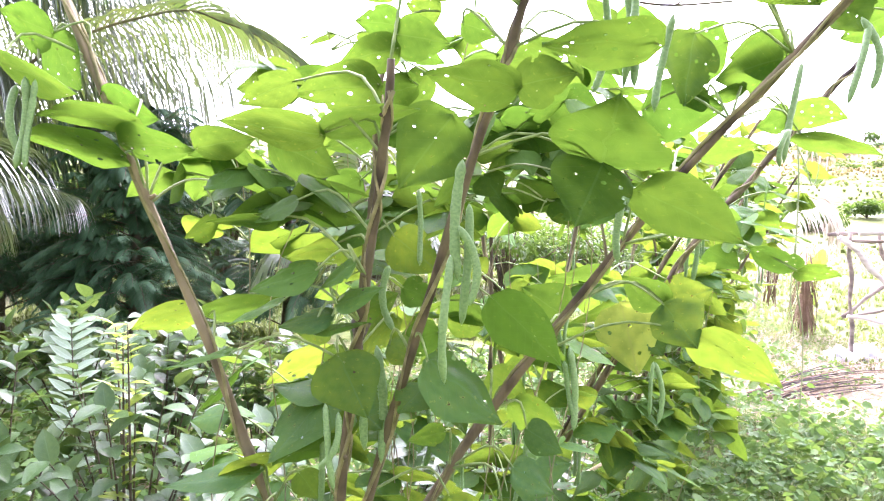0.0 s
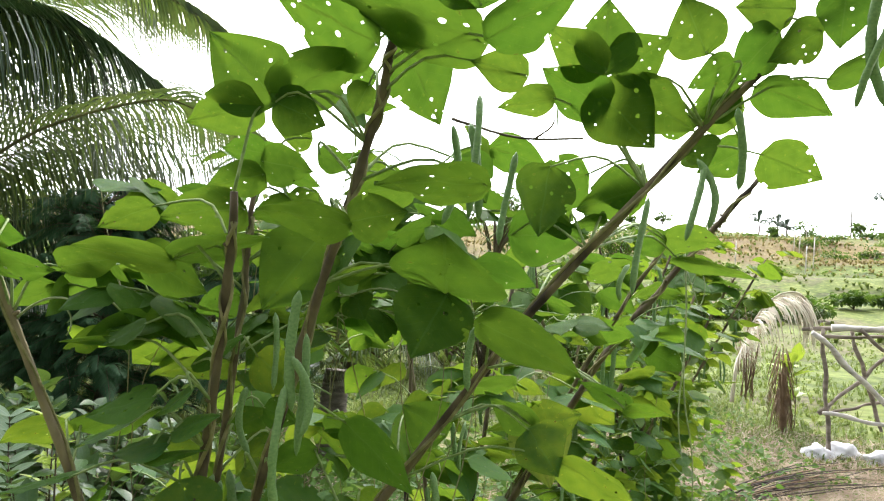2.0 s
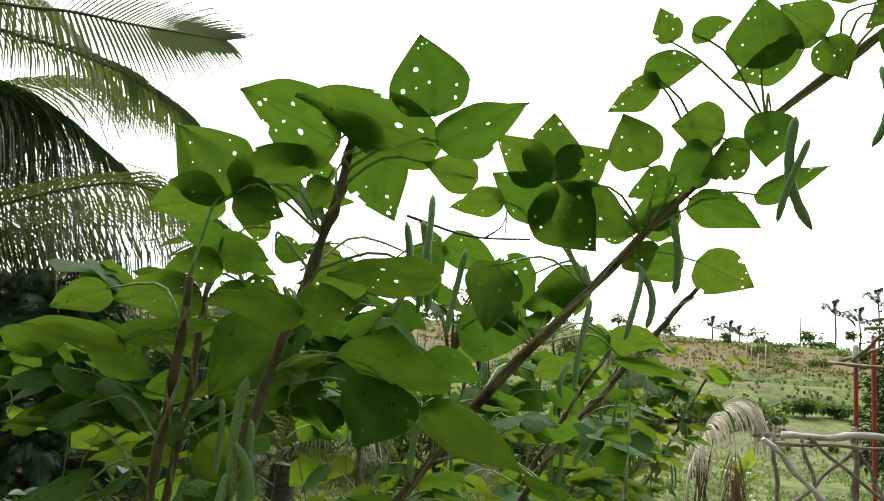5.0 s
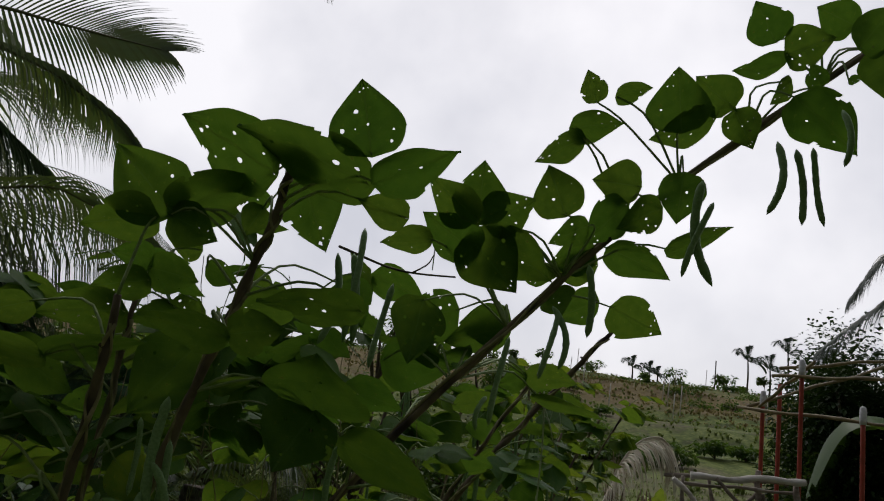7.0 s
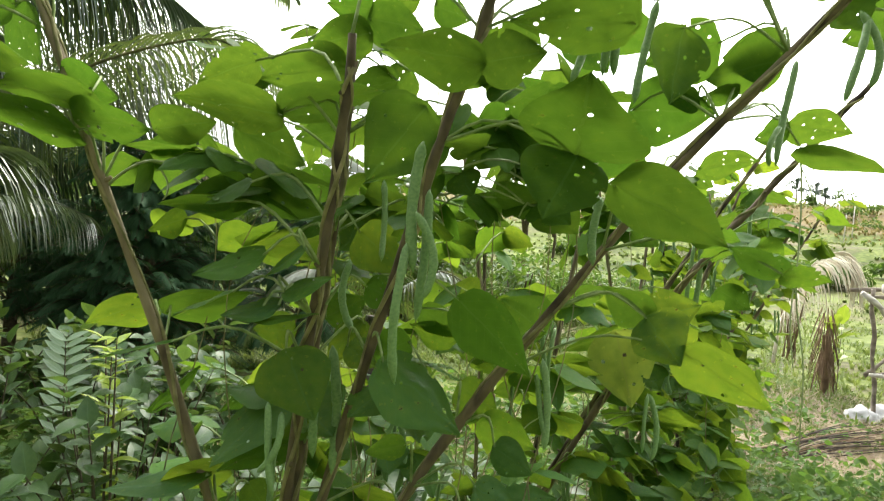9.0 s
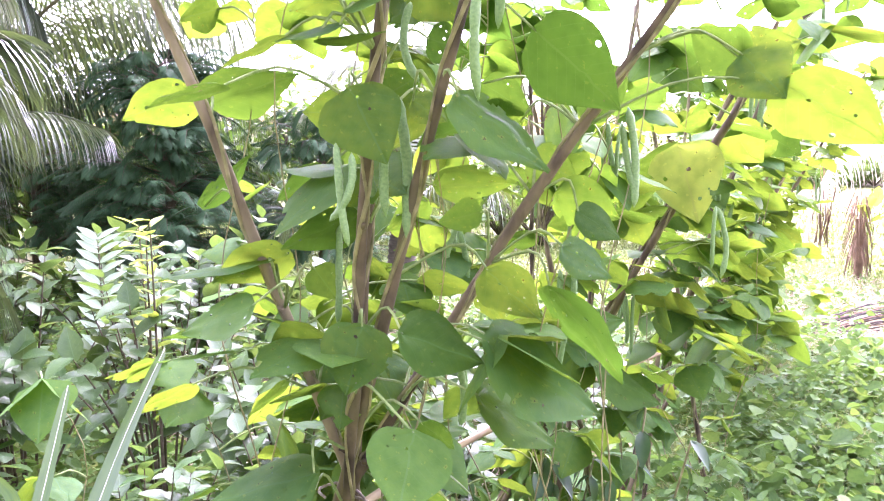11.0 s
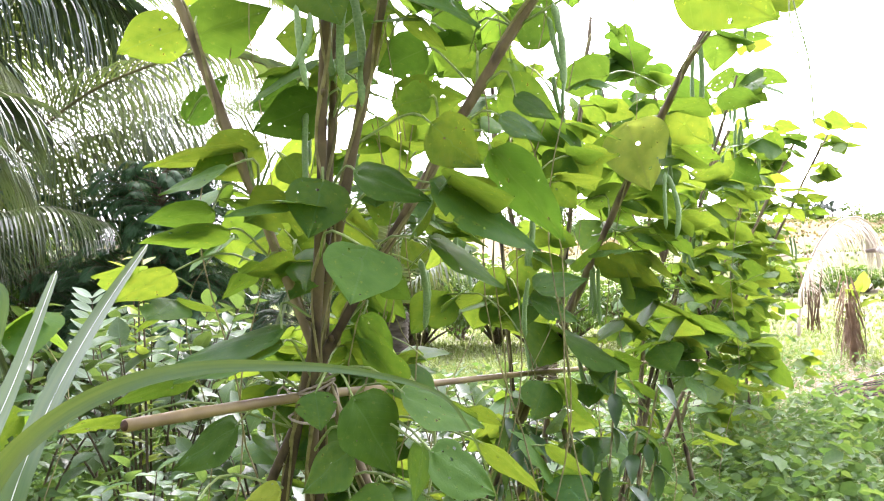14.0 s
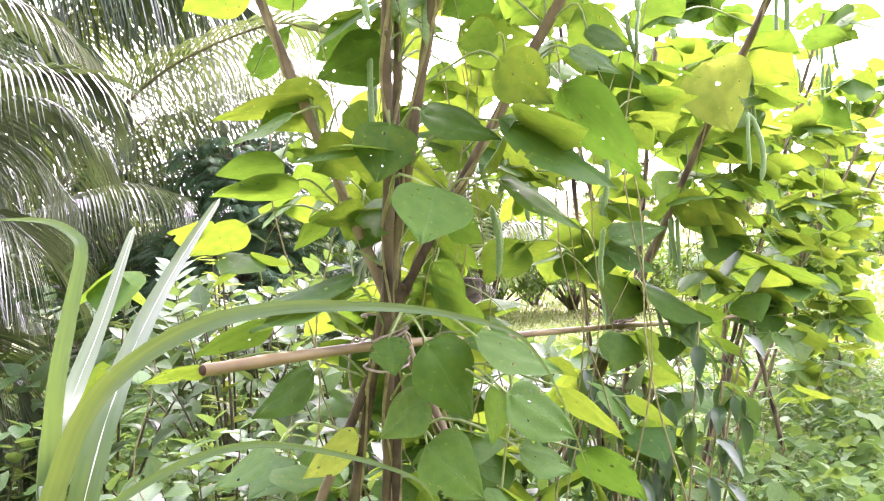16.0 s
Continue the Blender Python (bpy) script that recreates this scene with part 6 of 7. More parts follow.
# ---- tall cane with strap leaves, close to the path ----
def strap(cane, pts, w, ribbed, taper=0.35):
    line = spline([Vector(p) - cane.location for p in pts], 40)
    s, rib = Soup(), Soup()
    verts, uvs, faces = [], [], []
    for i, p in enumerate(line):
        t = i / 39
        d = (line[min(i + 1, 39)] - line[max(i - 1, 0)]).normalized()
        side = d.cross(Vector((0.15, -1, 0.25))).normalized()
        up = side.cross(d)
        ww = w * (0.75 + 0.5 * math.sin(math.pi * min(1, 0.25 + 0.6 * t))) * 1.25 * max(0.0, 1 - t) ** taper + 0.0006
        for u in (-1, -0.5, 0, 0.5, 1):
            verts.append(p + side * u * ww + up * (abs(u) * 0.28 * ww + 0.03 * ww * math.sin(i * 0.9 + u * 2)))
            uvs.append((0.5 + u / 2, t))
    for i in range(39):
        for k in range(4):
            a = i * 5 + k
            faces.append((a, a + 1, a + 6, a + 5))
    s.add(verts, faces, uvs)
    ob = placed("blade", s.mesh("blade"), M_CANE, cane)
    if not ribbed:
        return
    tube_into(rib, line, [max(0.0004, w * 0.085 * (1 - t / 39)) for t in range(40)], 6)
    placed("midrib", rib.mesh("midrib"), M_MIDRIB, ob, "pale midrib")


cane = thing("cane_plant", "tall cane with arching green strap leaves and pale midribs", "cane", (-0.415, 0.69, 0.0))
tube("stalk", spline([(0, 0, -0.03), (0.004, 0.003, 0.25), (0, 0, 0.66)], 14), [0.013 - 0.0003 * k for k in range(14)], M_CANE, cane, 8)
strap(cane, [(-0.43, 0.7, 0.60), (-0.417, 0.71, 0.741), (-0.405, 0.72, 0.816), (-0.396, 0.73, 0.875), (-0.411, 0.74, 0.896), (-0.448, 0.75, 0.912), (-0.507, 0.76, 0.918)], 0.0068, False, 0.75)
strap(cane, [(-0.42, 0.70, 0.62), (-0.427, 0.72, 0.696), (-0.445, 0.78, 0.735), (-0.459, 0.86, 0.807), (-0.48, 0.97, 0.916)], 0.0098, True)
strap(cane, [(-0.40, 0.69, 0.58), (-0.387, 0.7, 0.642), (-0.385, 0.74, 0.712), (-0.391, 0.82, 0.788), (-0.392, 0.92, 0.868), (-0.382, 1.02, 0.95)], 0.0105, True)
strap(cane, [(-0.424, 0.68, 0.60), (-0.368, 0.67, 0.717), (-0.31, 0.66, 0.771), (-0.245, 0.66, 0.803), (-0.186, 0.68, 0.814), (-0.12, 0.7, 0.812), (-0.054, 0.73, 0.802), (0.016, 0.755, 0.779), (0.045, 0.77, 0.747), (0.068, 0.78, 0.69), (0.091, 0.79, 0.607)], 0.0082, False, 1.6)
strap(cane, [(-0.40, 0.68, 0.60), (-0.34, 0.68, 0.648), (-0.278, 0.69, 0.679), (-0.228, 0.7, 0.69), (-0.184, 0.71, 0.686), (-0.123, 0.72, 0.67), (-0.074, 0.73, 0.648), (-0.061, 0.74, 0.625)], 0.0027, False, 0.7)


# ---- low plants, grass and litter on the ground ----
def scatter(name, label, category, seed, n, where, build, material):
    rng = random.Random(seed)
    s = Soup()
    made = 0
    while made < n:
        p = where(rng)
        if p is None:
            continue
        x, y = p
        build(s, rng, Vector((x, y, ground_z(x, y))))
        made += 1
    return tagged(placed(name, s.mesh(name), material), label, category, kind="stuff")


def wedge(r0, r1, a0, a1, bias=0.7):
    def f(rng):
        r, a = r0 + (r1 - r0) * rng.random() ** (1 / bias) if bias else rng.uniform(r0, r1), radians(rng.uniform(a0, a1))
        return r * math.sin(a), r * math.cos(a)
    return f


def leaf_clump(s, rng, c, r, n, size):
    for k in range(n):
        d = random_way(rng, rng.uniform(0, 6.28), math.asin(rng.uniform(-1, 1)))
        p = c + Vector((d.x * r.x, d.y * r.y, d.z * r.z)) * rng.uniform(0.55, 1.05)
        o = (d + random_way(rng, rng.uniform(0, 6.28), rng.uniform(-1, 0.6)) * 0.9).normalized()
        ln = size * rng.uniform(0.6, 1.3)
        sd = o.cross(Vector((0.3, 0.2, 1))).normalized() * ln * 0.3
        s.add([p, p + o * ln * 0.5 + sd, p + o * ln - Vector((0, 0, ln * 0.25)), p + o * ln * 0.5 - sd], [(0, 1, 2, 3)], [(0.5, 0), (1, 0.5), (0.5, 1), (0, 0.5)])


def patchy(where, scale, level):
    """Keep only the places where a slow noise lies above the level."""
    def f(rng):
        x, y = where(rng)
        return (x, y) if noise.noise((x * scale, y * scale, 9)) > level + rng.uniform(-0.12, 0.12) else None
    return f


def herb(s, rng, p):
    h = rng.choice((0.05, 0.1, 0.16, 0.26)) * rng.uniform(0.7, 1.2)
    big = rng.choice((0.8, 1.1, 1.5, 2.0))
    for k in range(rng.randint(4, 8)):
        a = rng.uniform(0, 6.28)
        o = random_way(rng, a, rng.uniform(-0.5, 0.8))
        ln = rng.uniform(0.018, 0.044) * big
        b = p + Vector((rng.uniform(-0.05, 0.05), rng.uniform(-0.05, 0.05), h * rng.uniform(0.5, 1.1)))
        sd = Matrix.Rotation(rng.gauss(0, 0.7), 3, o) @ (o.cross(Vector((0, 0, 1))).normalized() * ln * 0.34)
        dip = Vector((0, 0, ln * 0.3))
        s.add([b, b + o * ln * 0.25 + sd * 0.85, b + o * ln * 0.6 + sd * 0.8 - dip * 0.3, b + o * ln - dip, b + o * ln * 0.6 - sd * 0.8 - dip * 0.3, b + o * ln * 0.25 - sd * 0.85], [(0, 1, 2, 3), (0, 3, 4, 5)], [(0.5, 0), (0.9, 0.25), (0.9, 0.6), (0.5, 1), (0.1, 0.6), (0.1, 0.25)])


def tuft(s, rng, p, hi=0.22, w=0.004):
    for k in range(rng.randint(5, 9)):
        a = rng.uniform(0, 6.28)
        o = Vector((math.cos(a), math.sin(a), 0))
        h = hi * rng.uniform(0.5, 1.1)
        b = p + o * rng.uniform(0, 0.03)
        sd = Vector((-o.y, o.x, 0)) * w * rng.uniform(0.7, 1.4)
        m = b + Vector((0, 0, h * 0.65)) + o * h * 0.25
        e = b + Vector((0, 0, h * rng.uniform(0.6, 0.95))) + o * h * rng.uniform(0.5, 0.9)
        s.add([b - sd, b + sd, m + sd * 0.8, m - sd * 0.8, e], [(0, 1, 2, 3), (3, 2, 4)], [(0, 0), (1, 0), (1, 0.6), (0, 0.6), (0.5, 1)])


def stalk(s, rng, p):
    a = rng.uniform(0, 3.14)
    ln = rng.uniform(0.08, 0.4)
    d = Vector((math.cos(a), math.sin(a), rng.uniform(-0.1, 0.25))) * ln / 2
    w = Vector((-d.y, d.x, 0)).normalized() * rng.uniform(0.002, 0.007)
    c = p + Vector((0, 0, rng.uniform(0.01, 0.07)))
    s.add([c - d - w, c - d + w, c + d + w * 0.4, c + d - w * 0.4], [(0, 1, 2, 3)], [(0, 0), (1, 0), (1, 1), (0, 1)])


scatter("weeds", "low leafy green weeds along the path", "weeds", 1, 6500, patchy(wedge(1.4, 5.0, 14, 42, 0.75), 2.2, -0.2), herb, M_HERB)
scatter("weeds", "low leafy green weeds under the beans and shrubs", "weeds", 2, 7500, wedge(1.3, 6.5, -52, 14, 0.8), herb, M_HERB)
scatter("grass", "tufts of green grass along the path", "grass", 3, 5200, wedge(1.5, 5.2, 15, 42, 0.75), lambda s, r, p: tuft(s, r, p, r.choice((0.1, 0.16, 0.24)), 0.003), M_GRASS)
scatter("grass", "short tufts of green grass on the trodden field", "grass", 4, 4200, patchy(wedge(4.4, 11.0, 10, 50, 0.8), 0.7, 0.05), lambda s, r, p: tuft(s, r, p, r.choice((0.05, 0.07, 0.12)), 0.0035), M_GRASS)
scatter("weeds", "low weeds sprouting through the straw", "weeds", 10, 1100, patchy(wedge(4.4, 9.0, 12, 46, 0.8), 0.9, 0.12), herb, M_HERB)
scatter("grass", "tufts of green grass on the field beyond", "grass", 7, 16000, patchy(wedge(7.5, 26.0, -30, 50, 0.7), 0.45, -0.3), lambda s, r, p: tuft(s, r, p, r.choice((0.05, 0.08, 0.13)), 0.007), M_GRASS)
scatter("grass", "rough green tufted grass over the hillside", "grass", 8, 3800, patchy(wedge(22, 104, 2, 48, 1.4), 0.09, -0.1), lambda s, r, p: tuft(s, r, p, r.choice((0.12, 0.2, 0.3)), 0.05), M_GRASS)
scatter("grass", "dry brown grass in a band across the hillside", "grass", 12, 2600, patchy(wedge(54, 82, 2, 48, 1.0), 0.07, -0.15), lambda s, r, p: tuft(s, r, p, r.choice((0.15, 0.25, 0.35)), 0.05), M_HAY)
scatter("weeds", "dark leafy scrub over the hillside", "weeds", 9, 450, patchy(wedge(20, 104, 2, 48, 1.4), 0.16, 0.24), lambda s, r, p: leaf_clump(s, r, p + Vector((0, 0, 0.15)), Vector((0.5, 0.5, 0.3)), 9, 0.3), M_BUSH)
scatter("grass", "short grass on the path behind the bean row", "grass", 13, 3600, wedge(0.5, 5.5, 44, 306, 0.9), lambda s, r, p: tuft(s, r, p, r.choice((0.06, 0.1, 0.16)), 0.004), M_GRASS)
scatter("straw_litter", "dry straw and leaf litter on the bare ground", "straw", 5, 15000, wedge(4.2, 9.0, 12, 46, 0.8), stalk, M_STRAW)
scatter("straw_litter", "dry straw and leaf litter among the shrubs", "straw", 6, 2200, wedge(2.5, 7.0, -25, 12, 0.9), stalk, M_STRAW)

# ---- dry fronds, sacks and the timber rack ----
def dry_palm(at, seed):
    ob = thing("dry_palm_stump", "withered brown palm seedling with one curled dry frond", "dry palm", at)
    trunk_tube("trunk", [(0.0, 0, -0.05), (0.01, 0.02, 0.4), (-0.03, 0.0, 0.66)], (0.045, 0.03), M_DEAD, ob, 9)
    frond(ob, [(3.351, 7.92, 0.258), (3.378, 7.9, 0.607), (3.433, 7.85, 0.887), (3.54, 7.78, 1.193), (3.703, 7.72, 1.401), (3.893, 7.66, 1.444), (3.978, 7.65, 1.324), (4.012, 7.65, 1.218)], 84, 0.66, 0.9, seed, M_DRYLEAF, "dry_frond", "curled dry pale frond", lift=-0.1, r0=0.02, width=0.0105, start=0.2, jitter=0.25, splay=0.7)
    s, rng = Soup(), random.Random(seed)
    for k in range(34):
        b = Vector((rng.uniform(-0.5, -0.36), rng.uniform(-0.12, 0.02), rng.uniform(0.35, 0.85)))
        e = b + Vector((rng.uniform(-0.12, 0.1), rng.uniform(-0.05, 0.05), rng.uniform(0.3, 0.6)))
        tube_into(s, [b, b.lerp(e, 0.5) + Vector((0.01, 0, 0)), e], [0.006, 0.005, 0.001], 4)
    for k in range(60):
        a = rng.uniform(0, 6.28)
        b = Vector((0.05 * math.cos(a) - 0.03, 0.05 * math.sin(a), rng.uniform(0.35, 0.95)))
        tube_into(s, [b, b + Vector((0.06 * math.cos(a), 0.06 * math.sin(a), -0.2)), b + Vector((0.09 * math.cos(a), 0.09 * math.sin(a), -0.34))], [0.006, 0.005, 0.002], 4)
    tagged(placed("fibre", s.mesh("fibre"), M_DEAD, ob, "brown upright and hanging dead leaf fibres"), kind="stuff")
    return ob


dry_palm((3.93, 7.99, gz(3.93, 7.99)), 61)
shrub((4.16, 8.2, gz(4.16, 8.2)), 0.8, 21, 3, 5, 0.34, M_YOUNG, "young broad-leaved sprout beside the dry palm", False, 0.2, 0.42)

M_GREYBROWN = plain("weathered_stalk", [(0.25, (0.03, 0.024, 0.02)), (0.7, (0.12, 0.1, 0.085))], 20, 0.85, 0.15, 0.4)
litter = thing("fallen_frond", "fallen dry palm frond of thin dark stalks lying on the straw", "dry frond", (2.22, 5.3, gz(2.22, 5.3)))
lr = random.Random(8)
for k in range(26):
    z = gz(2.6, 5.5) + 0.02 + 0.003 * k
    e = Vector((lr.uniform(3.2, 4.0), lr.uniform(5.75, 6.15), z + lr.uniform(0.0, 0.1)))
    b = Vector((2.2 + lr.uniform(-0.05, 0.25), 5.25 + lr.uniform(-0.04, 0.1), z))
    tube("stalk", [q - litter.location for q in spline([b, b.lerp(e, 0.5) + Vector((0, lr.uniform(-0.05, 0.05), lr.uniform(0.0, 0.07))), e], 9)], [0.006 * (1 - 0.08 * q) for q in range(9)], M_GREYBROWN if k % 4 else M_DEAD, litter, 5)


def sack(at, r, seed):
    bm = bmesh.new()
    bmesh.ops.create_icosphere(bm, subdivisions=4, radius=1)
    for v in bm.verts:
        k = 1 + 0.34 * noise.noise(v.co * 1.7 + Vector((seed, 0, 0))) + 0.2 * abs(noise.noise(v.co * 4.2 + Vector((seed, 2, 0)))) + 0.06 * noise.noise(v.co * 11 + Vector((seed, 2, 0)))
        v.co = Vector((v.co.x * r * k, v.co.y * r * 0.8 * k, max(-0.35, v.co.z) * r * 0.75 * k))
    ob = part("sack", bm, M_BAG)
    ob.location = at
    return tagged(ob, "crumpled white plastic sack on the ground", "sack", "sacks by the rack")


sack((3.72, 6.85, gz(3.72, 6.85) + 0.05), 0.13, 1)
sack((4.0, 6.95, gz(4.0, 6.95) + 0.05), 0.15, 2)
sack((4.2, 6.7, gz(4.2, 6.7) + 0.05), 0.12, 3)


def pole_part(name, a, b, r, material, parent, seed=0, label=""):
    a, b = Vector(a) - parent.location, Vector(b) - parent.location
    line = [a.lerp(b, k / 12) + Vector((math.sin(k * 1.3 + seed), math.cos(k * 1.7 + seed), math.sin(k * 0.9 + seed))) * r * 0.42 for k in range(13)]
    return tube(name, line, [r * (0.92 + 0.14 * math.sin(k * 2.3 + seed) + 0.1 * math.sin(k * 5.1 + 2 * seed)) for k in range(13)], material, parent, 9, label)


rack = thing("timber_rack", "rough grey driftwood rack of crossed branches", "rack", (4.2, 6.8, gz(4.2, 6.8)))
g = gz(4.2, 6.8) - 0.06
pole_part("beam", (3.80, 6.83, 1.129), (4.956, 6.75, 1.217), 0.034, M_BEAM, rack, 1)
pole_part("beam", (3.655, 6.87, 1.062), (4.906, 6.85, 1.09), 0.018, M_DRYWOOD, rack, 2)
pole_part("beam", (3.8, 7.35, 1.1), (5.056, 7.2, 1.15), 0.022, M_DRYWOOD, rack, 11)
pole_part("leg", (3.734, 6.85, 1.13), (3.848, 6.86, g), 0.021, M_DRYWOOD, rack, 3)
pole_part("leg", (4.539, 6.88, 1.27), (4.551, 6.88, g), 0.03, M_DRYWOOD, rack, 4)
pole_part("leg", (4.896, 6.8, 1.197), (4.916, 6.82, g), 0.03, M_DRYWOOD, rack, 5)
pole_part("leg", (4.032, 6.91, 1.12), (4.349, 6.92, 0.2), 0.02, M_DRYWOOD, rack, 9)
pole_part("brace", (3.62, 6.79, 1.1), (4.566, 6.80, 0.24), 0.029, M_BEAM, rack, 6)
pole_part("brace", (3.76, 6.93, 0.335), (4.614, 6.93, 1.094), 0.02, M_DRYWOOD, rack, 7)
pole_part("brace", (4.042, 6.80, 1.14), (4.916, 6.80, 0.5), 0.018, M_DRYWOOD, rack, 8)
pole_part("brace", (4.6, 6.9, 1.05), (4.916, 6.85, 0.4), 0.02, M_DRYWOOD, rack, 10)
pole_part("stretcher", (3.76, 6.83, 0.372), (4.58, 6.83, 0.236), 0.021, M_BEAM, rack, 12)
pole_part("stretcher", (3.88, 6.95, 0.35), (4.4, 6.98, 0.475), 0.015, M_DRYWOOD, rack, 13)
pole_part("stretcher", (4.5, 6.8, 0.265), (4.926, 6.78, 0.36), 0.03, M_BEAM, rack, 14)


def red_post(x, y, top, cap, r=0.022):
    ob = thing("red_post", "red-painted post with a plastic bottle cap over its top", "post", (x, y, gz(x, y)), "red posts of the frame")
    h = top - gz(x, y)
    tube("post", [(0, 0, -0.05 + k * (h + 0.05) / 10) for k in range(11)], r, M_RED, ob, 12)
    if cap:
        prof = [(0.0, 0.031), (0.05, 0.033), (0.1, 0.032), (0.13, 0.031), (0.155, 0.027), (0.165, 0.02), (0.17, 0.006)]
        tube("bottle", [(0, 0, h - 0.09 + z) for z, _ in prof], [q for _, q in prof], M_CAP, ob, 12, "upturned clear plastic bottle")


red_post(4.88, 7.4, 2.0, True)
red_post(5.3, 7.75, 2.2, False, 0.024)
red_post(4.925, 6.82, 2.32, True)
red_post(5.24, 6.35, 1.9, True)
red_post(5.9, 6.0, 1.9, False)
frame_rails = [((4.72, 7.0, 2.209), (5.518, 6.195, 2.252)), ((4.923, 7.2, 2.309), (5.769, 6.51, 2.494)), ((4.641, 7.5, 1.869), (5.44, 6.005, 1.824)), ((4.834, 7.4, 1.901), (5.076, 6.825, 2.394)), ((4.734, 7.45, 1.894), (6.741, 7.622, 2.633))]
for k, (a, b) in enumerate(frame_rails):
    ob = thing("bamboo_crossbar", "bamboo crossbar lashed to the red posts", "crossbar", a, "bamboo crossbars of the frame")
    pole_part("culm", a, b, 0.019, M_BAMBOO, ob, k)

# ---- hedge, banana and palm behind the frame ----
def bushy(name, label, category, at, size, seed, clumps, n, leaf, trunk=0.0, material=None, group=""):
    """Stems or a trunk with limbs, and a crown of many leaf clumps with gaps."""
    rng = random.Random(seed)
    ob = thing(name, label, category, at, group)
    s, w = Soup(), Soup()
    sx, sy, sz = size
    for k in range(clumps):
        d = random_way(rng, rng.uniform(0, 6.28), math.asin(rng.uniform(-0.5, 1)))
        q = rng.uniform(0.35, 0.85)
        c = Vector((d.x * sx * q, d.y * sy * q, trunk + sz * 0.5 + d.z * sz * 0.45 * q))
        rr = rng.uniform(0.22, 0.4)
        leaf_clump(s, rng, c, Vector((sx, sy, sz * 0.6)) * rr, n, leaf)
        tube_into(w, spline([(0, 0, trunk * 0.7), (c.x * 0.4, c.y * 0.4, trunk + (c.z - trunk) * 0.5), c], 6), [0.02 * sz * (1 - 0.8 * i / 5) + 0.004 for i in range(6)], 5)
    tube_into(w, spline([(0, 0, -0.2), (0.03 * sz, 0, trunk * 0.6 + 0.05), (0, 0, trunk + sz * 0.5)], 8), [0.03 * sz * (1 - 0.07 * i) + 0.005 for i in range(8)], 7)
    tagged(placed("branchwork", w.mesh("branchwork"), M_TWIG, ob), kind="stuff")
    placed("crown", s.mesh("crown"), material or M_BUSH, ob, smooth=False)
    return ob


G_HEDGE = "bushes behind the red frame"
# all but the climber wear the leaf colour with shade painted in
for x, y, sx, h, seed, lab, mat in ((8.35, 10.6, 1.25, 3.3, 1, "tall dense bush behind the red frame, coloured dark for shade", M_THICKET_SHADE), (10.0, 10.2, 1.6, 4.0, 2, "tall dense bush behind the red frame, coloured dark for shade", M_THICKET_SHADE), (8.9, 8.6, 1.2, 2.4, 3, "dense bush behind the red frame, coloured dark for shade", M_THICKET_SHADE), (9.2, 11.6, 1.7, 4.4, 4, "tall dense bush behind the red frame, coloured dark for shade", M_THICKET_SHADE), (11.5, 9.2, 1.8, 4.2, 5, "tall dense bush behind the red frame, coloured dark for shade", M_THICKET_SHADE), (7.5, 10.3, 0.45, 2.1, 6, "yellow-green climber at the thicket's edge", M_BUSH)):
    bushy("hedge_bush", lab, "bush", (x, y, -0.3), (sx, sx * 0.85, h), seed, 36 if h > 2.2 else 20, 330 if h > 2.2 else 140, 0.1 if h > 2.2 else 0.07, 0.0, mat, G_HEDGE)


def banana(at, seed):
    rng = random.Random(seed)
    ob = thing("banana_plant", "banana plant with long torn hanging leaves", "banana plant", at)
    trunk_tube("stem", [(0, 0, -0.1), (0.05, 0, 0.8), (0.1, 0, 1.7)], (0.13, 0.09), M_RACHIS, ob, 10)
    for k in range(6):
        az = k * 1.05 + rng.uniform(-0.3, 0.3)
        o = Vector((math.cos(az), math.sin(az), 0))
        line = spline([Vector((0.1, 0, 1.6)), Vector((0.1, 0, 2.3)) + o * 0.5, Vector((0.1, 0, 2.2)) + o * 1.2, Vector((0.1, 0, 1.2)) + o * 1.6], 24)
        s = Soup()
        verts, faces, uvs = [], [], []
        for i, p in enumerate(line):
            t = i / 23
            d = (line[min(i + 1, 23)] - line[max(i - 1, 0)]).normalized()
            side = d.cross(Vector((0, 0, 1))).normalized()
            w = 0.27 * math.sin(math.pi * min(1, 0.05 + 0.95 * t)) ** 0.6 * (1 if i > 4 else 0.15)
            for u in (-1, 0, 1):
                verts.append(p + side * u * w - Vector((0, 0, abs(u) * w * 0.45)))
                uvs.append((0.5 + u / 2, t))
        for i in range(23):
            for q in range(2):
                if rng.random() > 0.08:
                    faces.append((i * 3 + q, i * 3 + q + 1, i * 3 + q + 4, i * 3 + q + 3))
        s.add(verts, faces, uvs)
        placed("leaf", s.mesh("leaf"), M_BUSH, ob)


banana((8.1, 8.75, -0.3), 3)
palm3 = thing("coconut_palm", "coconut palm with fronds hanging over the hedge", "palm", (10.3, 9.3, -0.3))
trunk_tube("trunk", [Vector((0, 0, -0.1)), Vector((0, 0, 2)), Vector((-0.2, 0, 4.2))], (0.17, 0.13), M_BARK, palm3)
C3 = (10.1, 9.3, 3.9)
frond(palm3, [C3, (9.7, 10.0, 4.95), (9.1, 10.5, 4.85), (8.6, 10.85, 4.1)], 190, 0.95, 0.6, 41, M_PALM_SHADE, width=0.022)
frond(palm3, [C3, (9.6, 9.8, 4.2), (8.9, 10.3, 4.0), (8.1, 10.9, 3.15)], 190, 0.95, 0.6, 42, M_PALM_SHADE, width=0.022)
frond(palm3, [C3, (9.8, 9.0, 5.5), (9.3, 8.8, 6.4), (8.7, 8.7, 6.6)], 190, 0.95, 0.5, 43, M_PALM_SHADE, width=0.022)
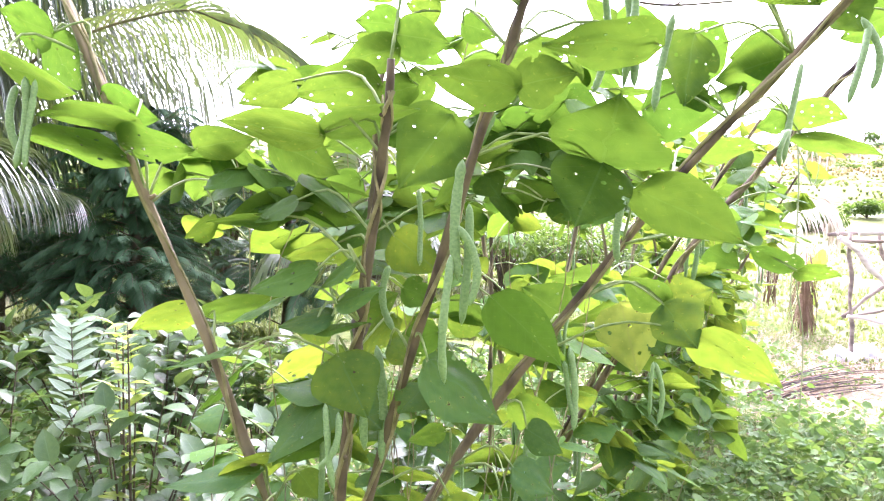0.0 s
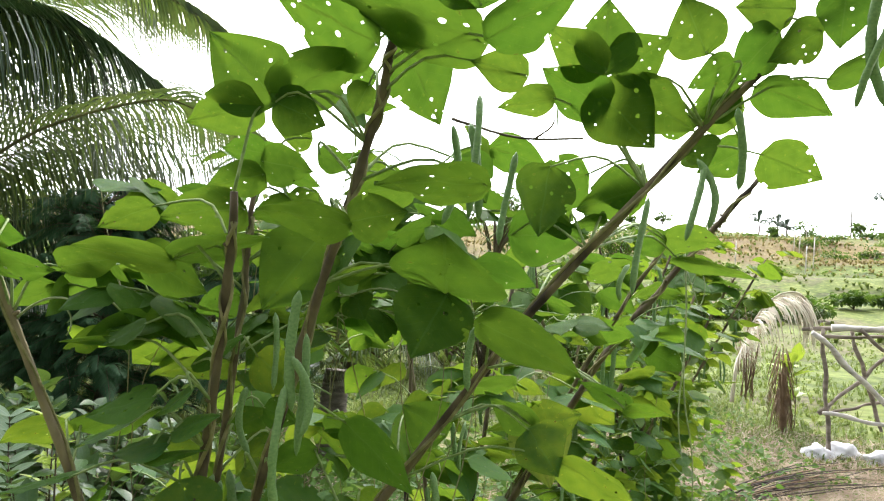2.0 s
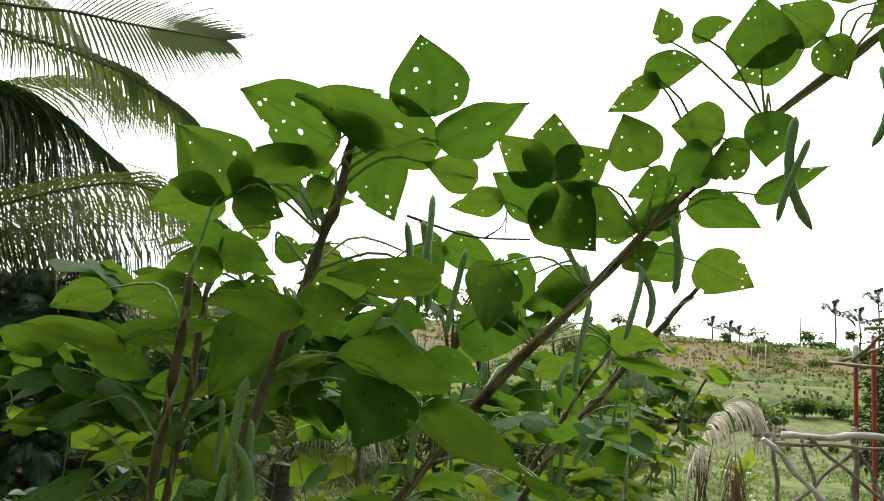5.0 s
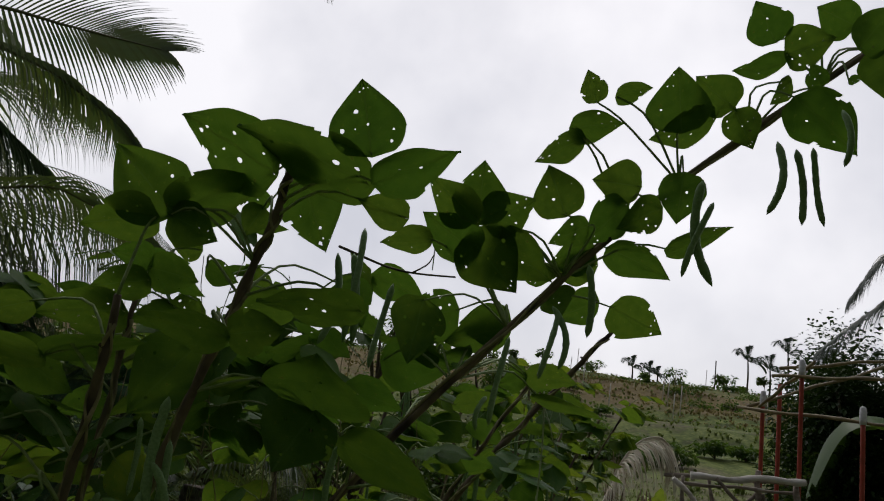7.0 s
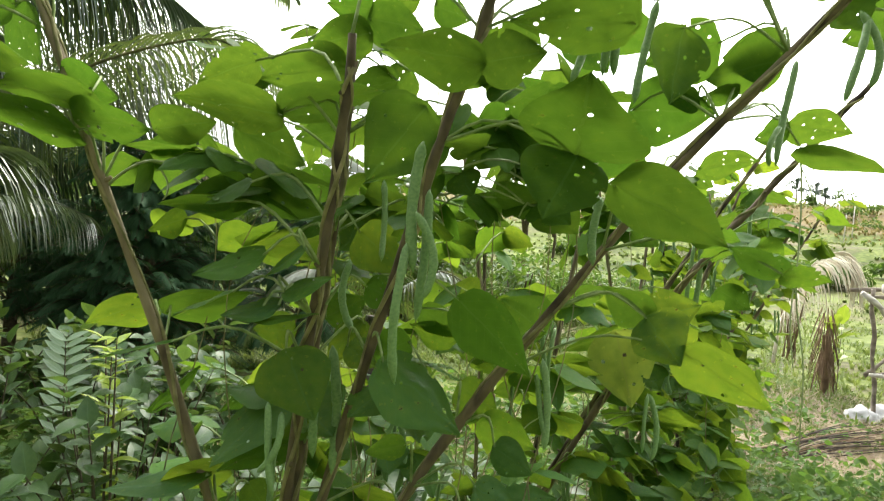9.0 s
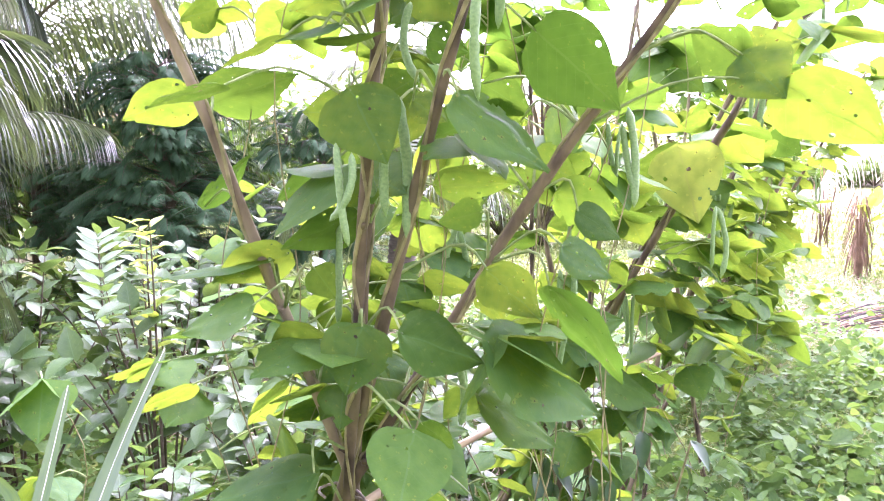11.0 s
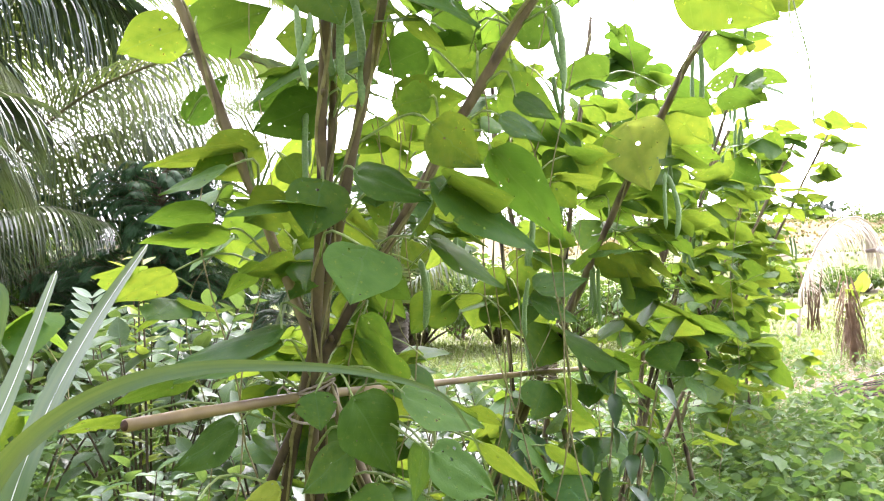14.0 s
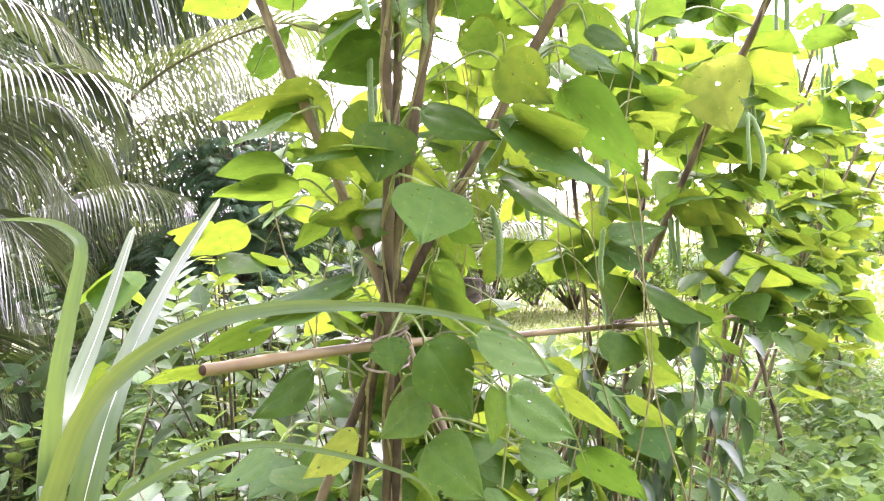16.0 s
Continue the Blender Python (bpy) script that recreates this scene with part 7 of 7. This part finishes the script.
frond(palm3, [C3, (10.4, 9.4, 5.2), (10.9, 9.4, 6.0), (11.6, 9.3, 6.0)], 190, 0.95, 0.5, 44, M_PALM_SHADE, width=0.022)
frond(palm3, [C3, (9.6, 8.8, 4.3), (9.1, 8.4, 4.0), (8.8, 8.1, 3.1)], 190, 0.95, 0.5, 45, M_PALM_SHADE, width=0.022)

# ---- hillside: bushes, thin posts, far palms and trees ----
def far_palm(x, y, h, seed, r=1.0):
    z = ground_z(x, y)
    rng = random.Random(seed)
    ob = thing("far_palm", "distant coconut palm on the ridge", "palm", (x, y, z), "palms on the ridge")
    tube("trunk", spline([(0, 0, -0.5), (0.15 * r, 0, h * 0.5), (0.05, 0, h)], 10), [0.14 - 0.006 * k for k in range(10)], M_BARK, ob, 7)
    for k in range(17):
        az = k * 2.4 + rng.uniform(-0.2, 0.2)
        e = -0.3 + 1.75 * ((k * 0.618) % 1.0)
        o = random_way(rng, az, e)
        top = Vector((0.05, 0, h))
        s, rc = Soup(), Soup()
        frond_into(s, rc, [top, top + o * 1.3 * r + Vector((0, 0, 0.2 * r)), top + o * 2.1 * r, top + o * 2.5 * r + Vector((0, 0, -0.55 * r))], 40, 0.5 * r, 0.3, rng, 0.024, 0.05, 0.025, 0.1)
        s.add(rc.v, rc.f, rc.uv)
        placed("frond", s.mesh("frond"), M_PALM_SHADE, ob, smooth=False)


def polar(r, az):
    a = radians(az)
    return r * math.sin(a), r * math.cos(a)


for r, az, h, sd, big in ((100, 31.15, 4.3, 1, 0.95), (101, 33.7, 5.7, 2, 1.0), (99, 32.6, 3.4, 3, 0.95), (102, 24.5, 1.5, 4, 0.75), (103, 23.3, 1.9, 5, 0.8), (101, 25.1, 1.2, 6, 0.6), (104, 36.5, 5.0, 7, 1.0), (106, 39.0, 5.6, 8, 1.0)):
    far_palm(*polar(r, az), h, sd, big)
x, y = polar(100, 29.05)
pole = thing("tall_pole", "thin dark pole standing on the ridge", "pole", (x, y, ground_z(x, y)))
tube("pole", [(0, 0, -0.3), (0.03, 0, 2.0), (0.05, 0, 3.9)], 0.07, M_BARK, pole, 7)

hr = random.Random(77)
for k in range(46):
    az = hr.uniform(2, 48)
    x, y = polar(hr.uniform(97, 112), az)
    sc = hr.choice((0.5, 0.7, 0.9, 1.2, 1.7))
    bushy("ridge_tree", "distant small tree on the ridge line", "tree", (x, y, ground_z(x, y)), (1.2 * sc, 1.2 * sc, 1.4 * sc), 100 + k, 9, 18, 0.42, hr.uniform(0.5, 2.0), None, "trees on the ridge")
for k in range(46):
    az = hr.uniform(8, 46)
    x, y = polar(hr.uniform(34, 96), az)
    sc = hr.uniform(0.35, 1.0)
    bushy("hill_bush", "green bush on the hillside", "bush", (x, y, ground_z(x, y)), (1.5 * sc, 1.2 * sc, 0.9 * sc), 200 + k, 8, 26, 0.26, 0.0, M_HERB if k % 3 == 0 else None, "bushes on the hillside")
for k, (r, az, h) in enumerate(((31, 22.6, 0.9), (30, 24.2, 0.7), (32, 25.8, 1.1), (31, 27.0, 0.8), (30, 21.0, 0.6), (36, 29.5, 0.8), (37, 31.5, 0.7))):
    x, y = polar(r, az)
    bushy("hill_bush", "dark green bush low on the hillside", "bush", (x, y, ground_z(x, y)), (1.1, 0.9, h), 300 + k, 14, 44, 0.2, 0.0, None, "bushes low on the hill")
for k in range(16):
    az = hr.uniform(14, 40)
    x, y = polar(hr.uniform(40, 95), az)
    z = ground_z(x, y)
    ob = thing("field_post", "thin pale post standing on the hillside", "post", (x, y, z), "posts on the hillside")
    tube("post", [(0, 0, -0.2), (0.02, 0, 1.0), (0.05, 0, hr.uniform(1.6, 2.4))], 0.035, M_BEAM, ob, 6)
for k in range(7):
    az = -4 + k * 2.9
    x, y = polar(13 + 2 * math.sin(k * 1.7), az)
    bushy("field_bush", "wild green bush beyond the bean rows", "bush", (x, y, ground_z(x, y)), (1.3, 1.0, 1.3 + 0.4 * math.sin(k)), 400 + k, 16, 110, 0.1, 0.0, None, "bushes beyond the rows")
for k in range(9):
    az = -50 + k * 5.6
    x, y = polar(11 + 1.5 * math.sin(k * 2.7), az)
    bushy("field_bush", "tall wild green bush behind the palm", "bush", (x, y, ground_z(x, y)), (1.8, 1.4, 2.4 + 0.5 * math.sin(k)), 500 + k, 16, 70, 0.2, 0.0, None, "bushes behind the palm")
for r, az, h, sc in ((30, 4.6, 2.2, 1.5), (34, 6.8, 1.6, 1.2), (40, 14.0, 1.4, 1.1)):
    x, y = polar(r, az)
    bushy("field_tree", "small leafy tree beyond the bean rows", "tree", (x, y, ground_z(x, y)), (1.3 * sc, 1.3 * sc, 2.0 * sc), 600 + int(az), 16, 60, 0.2, h, None, "trees beyond the rows")
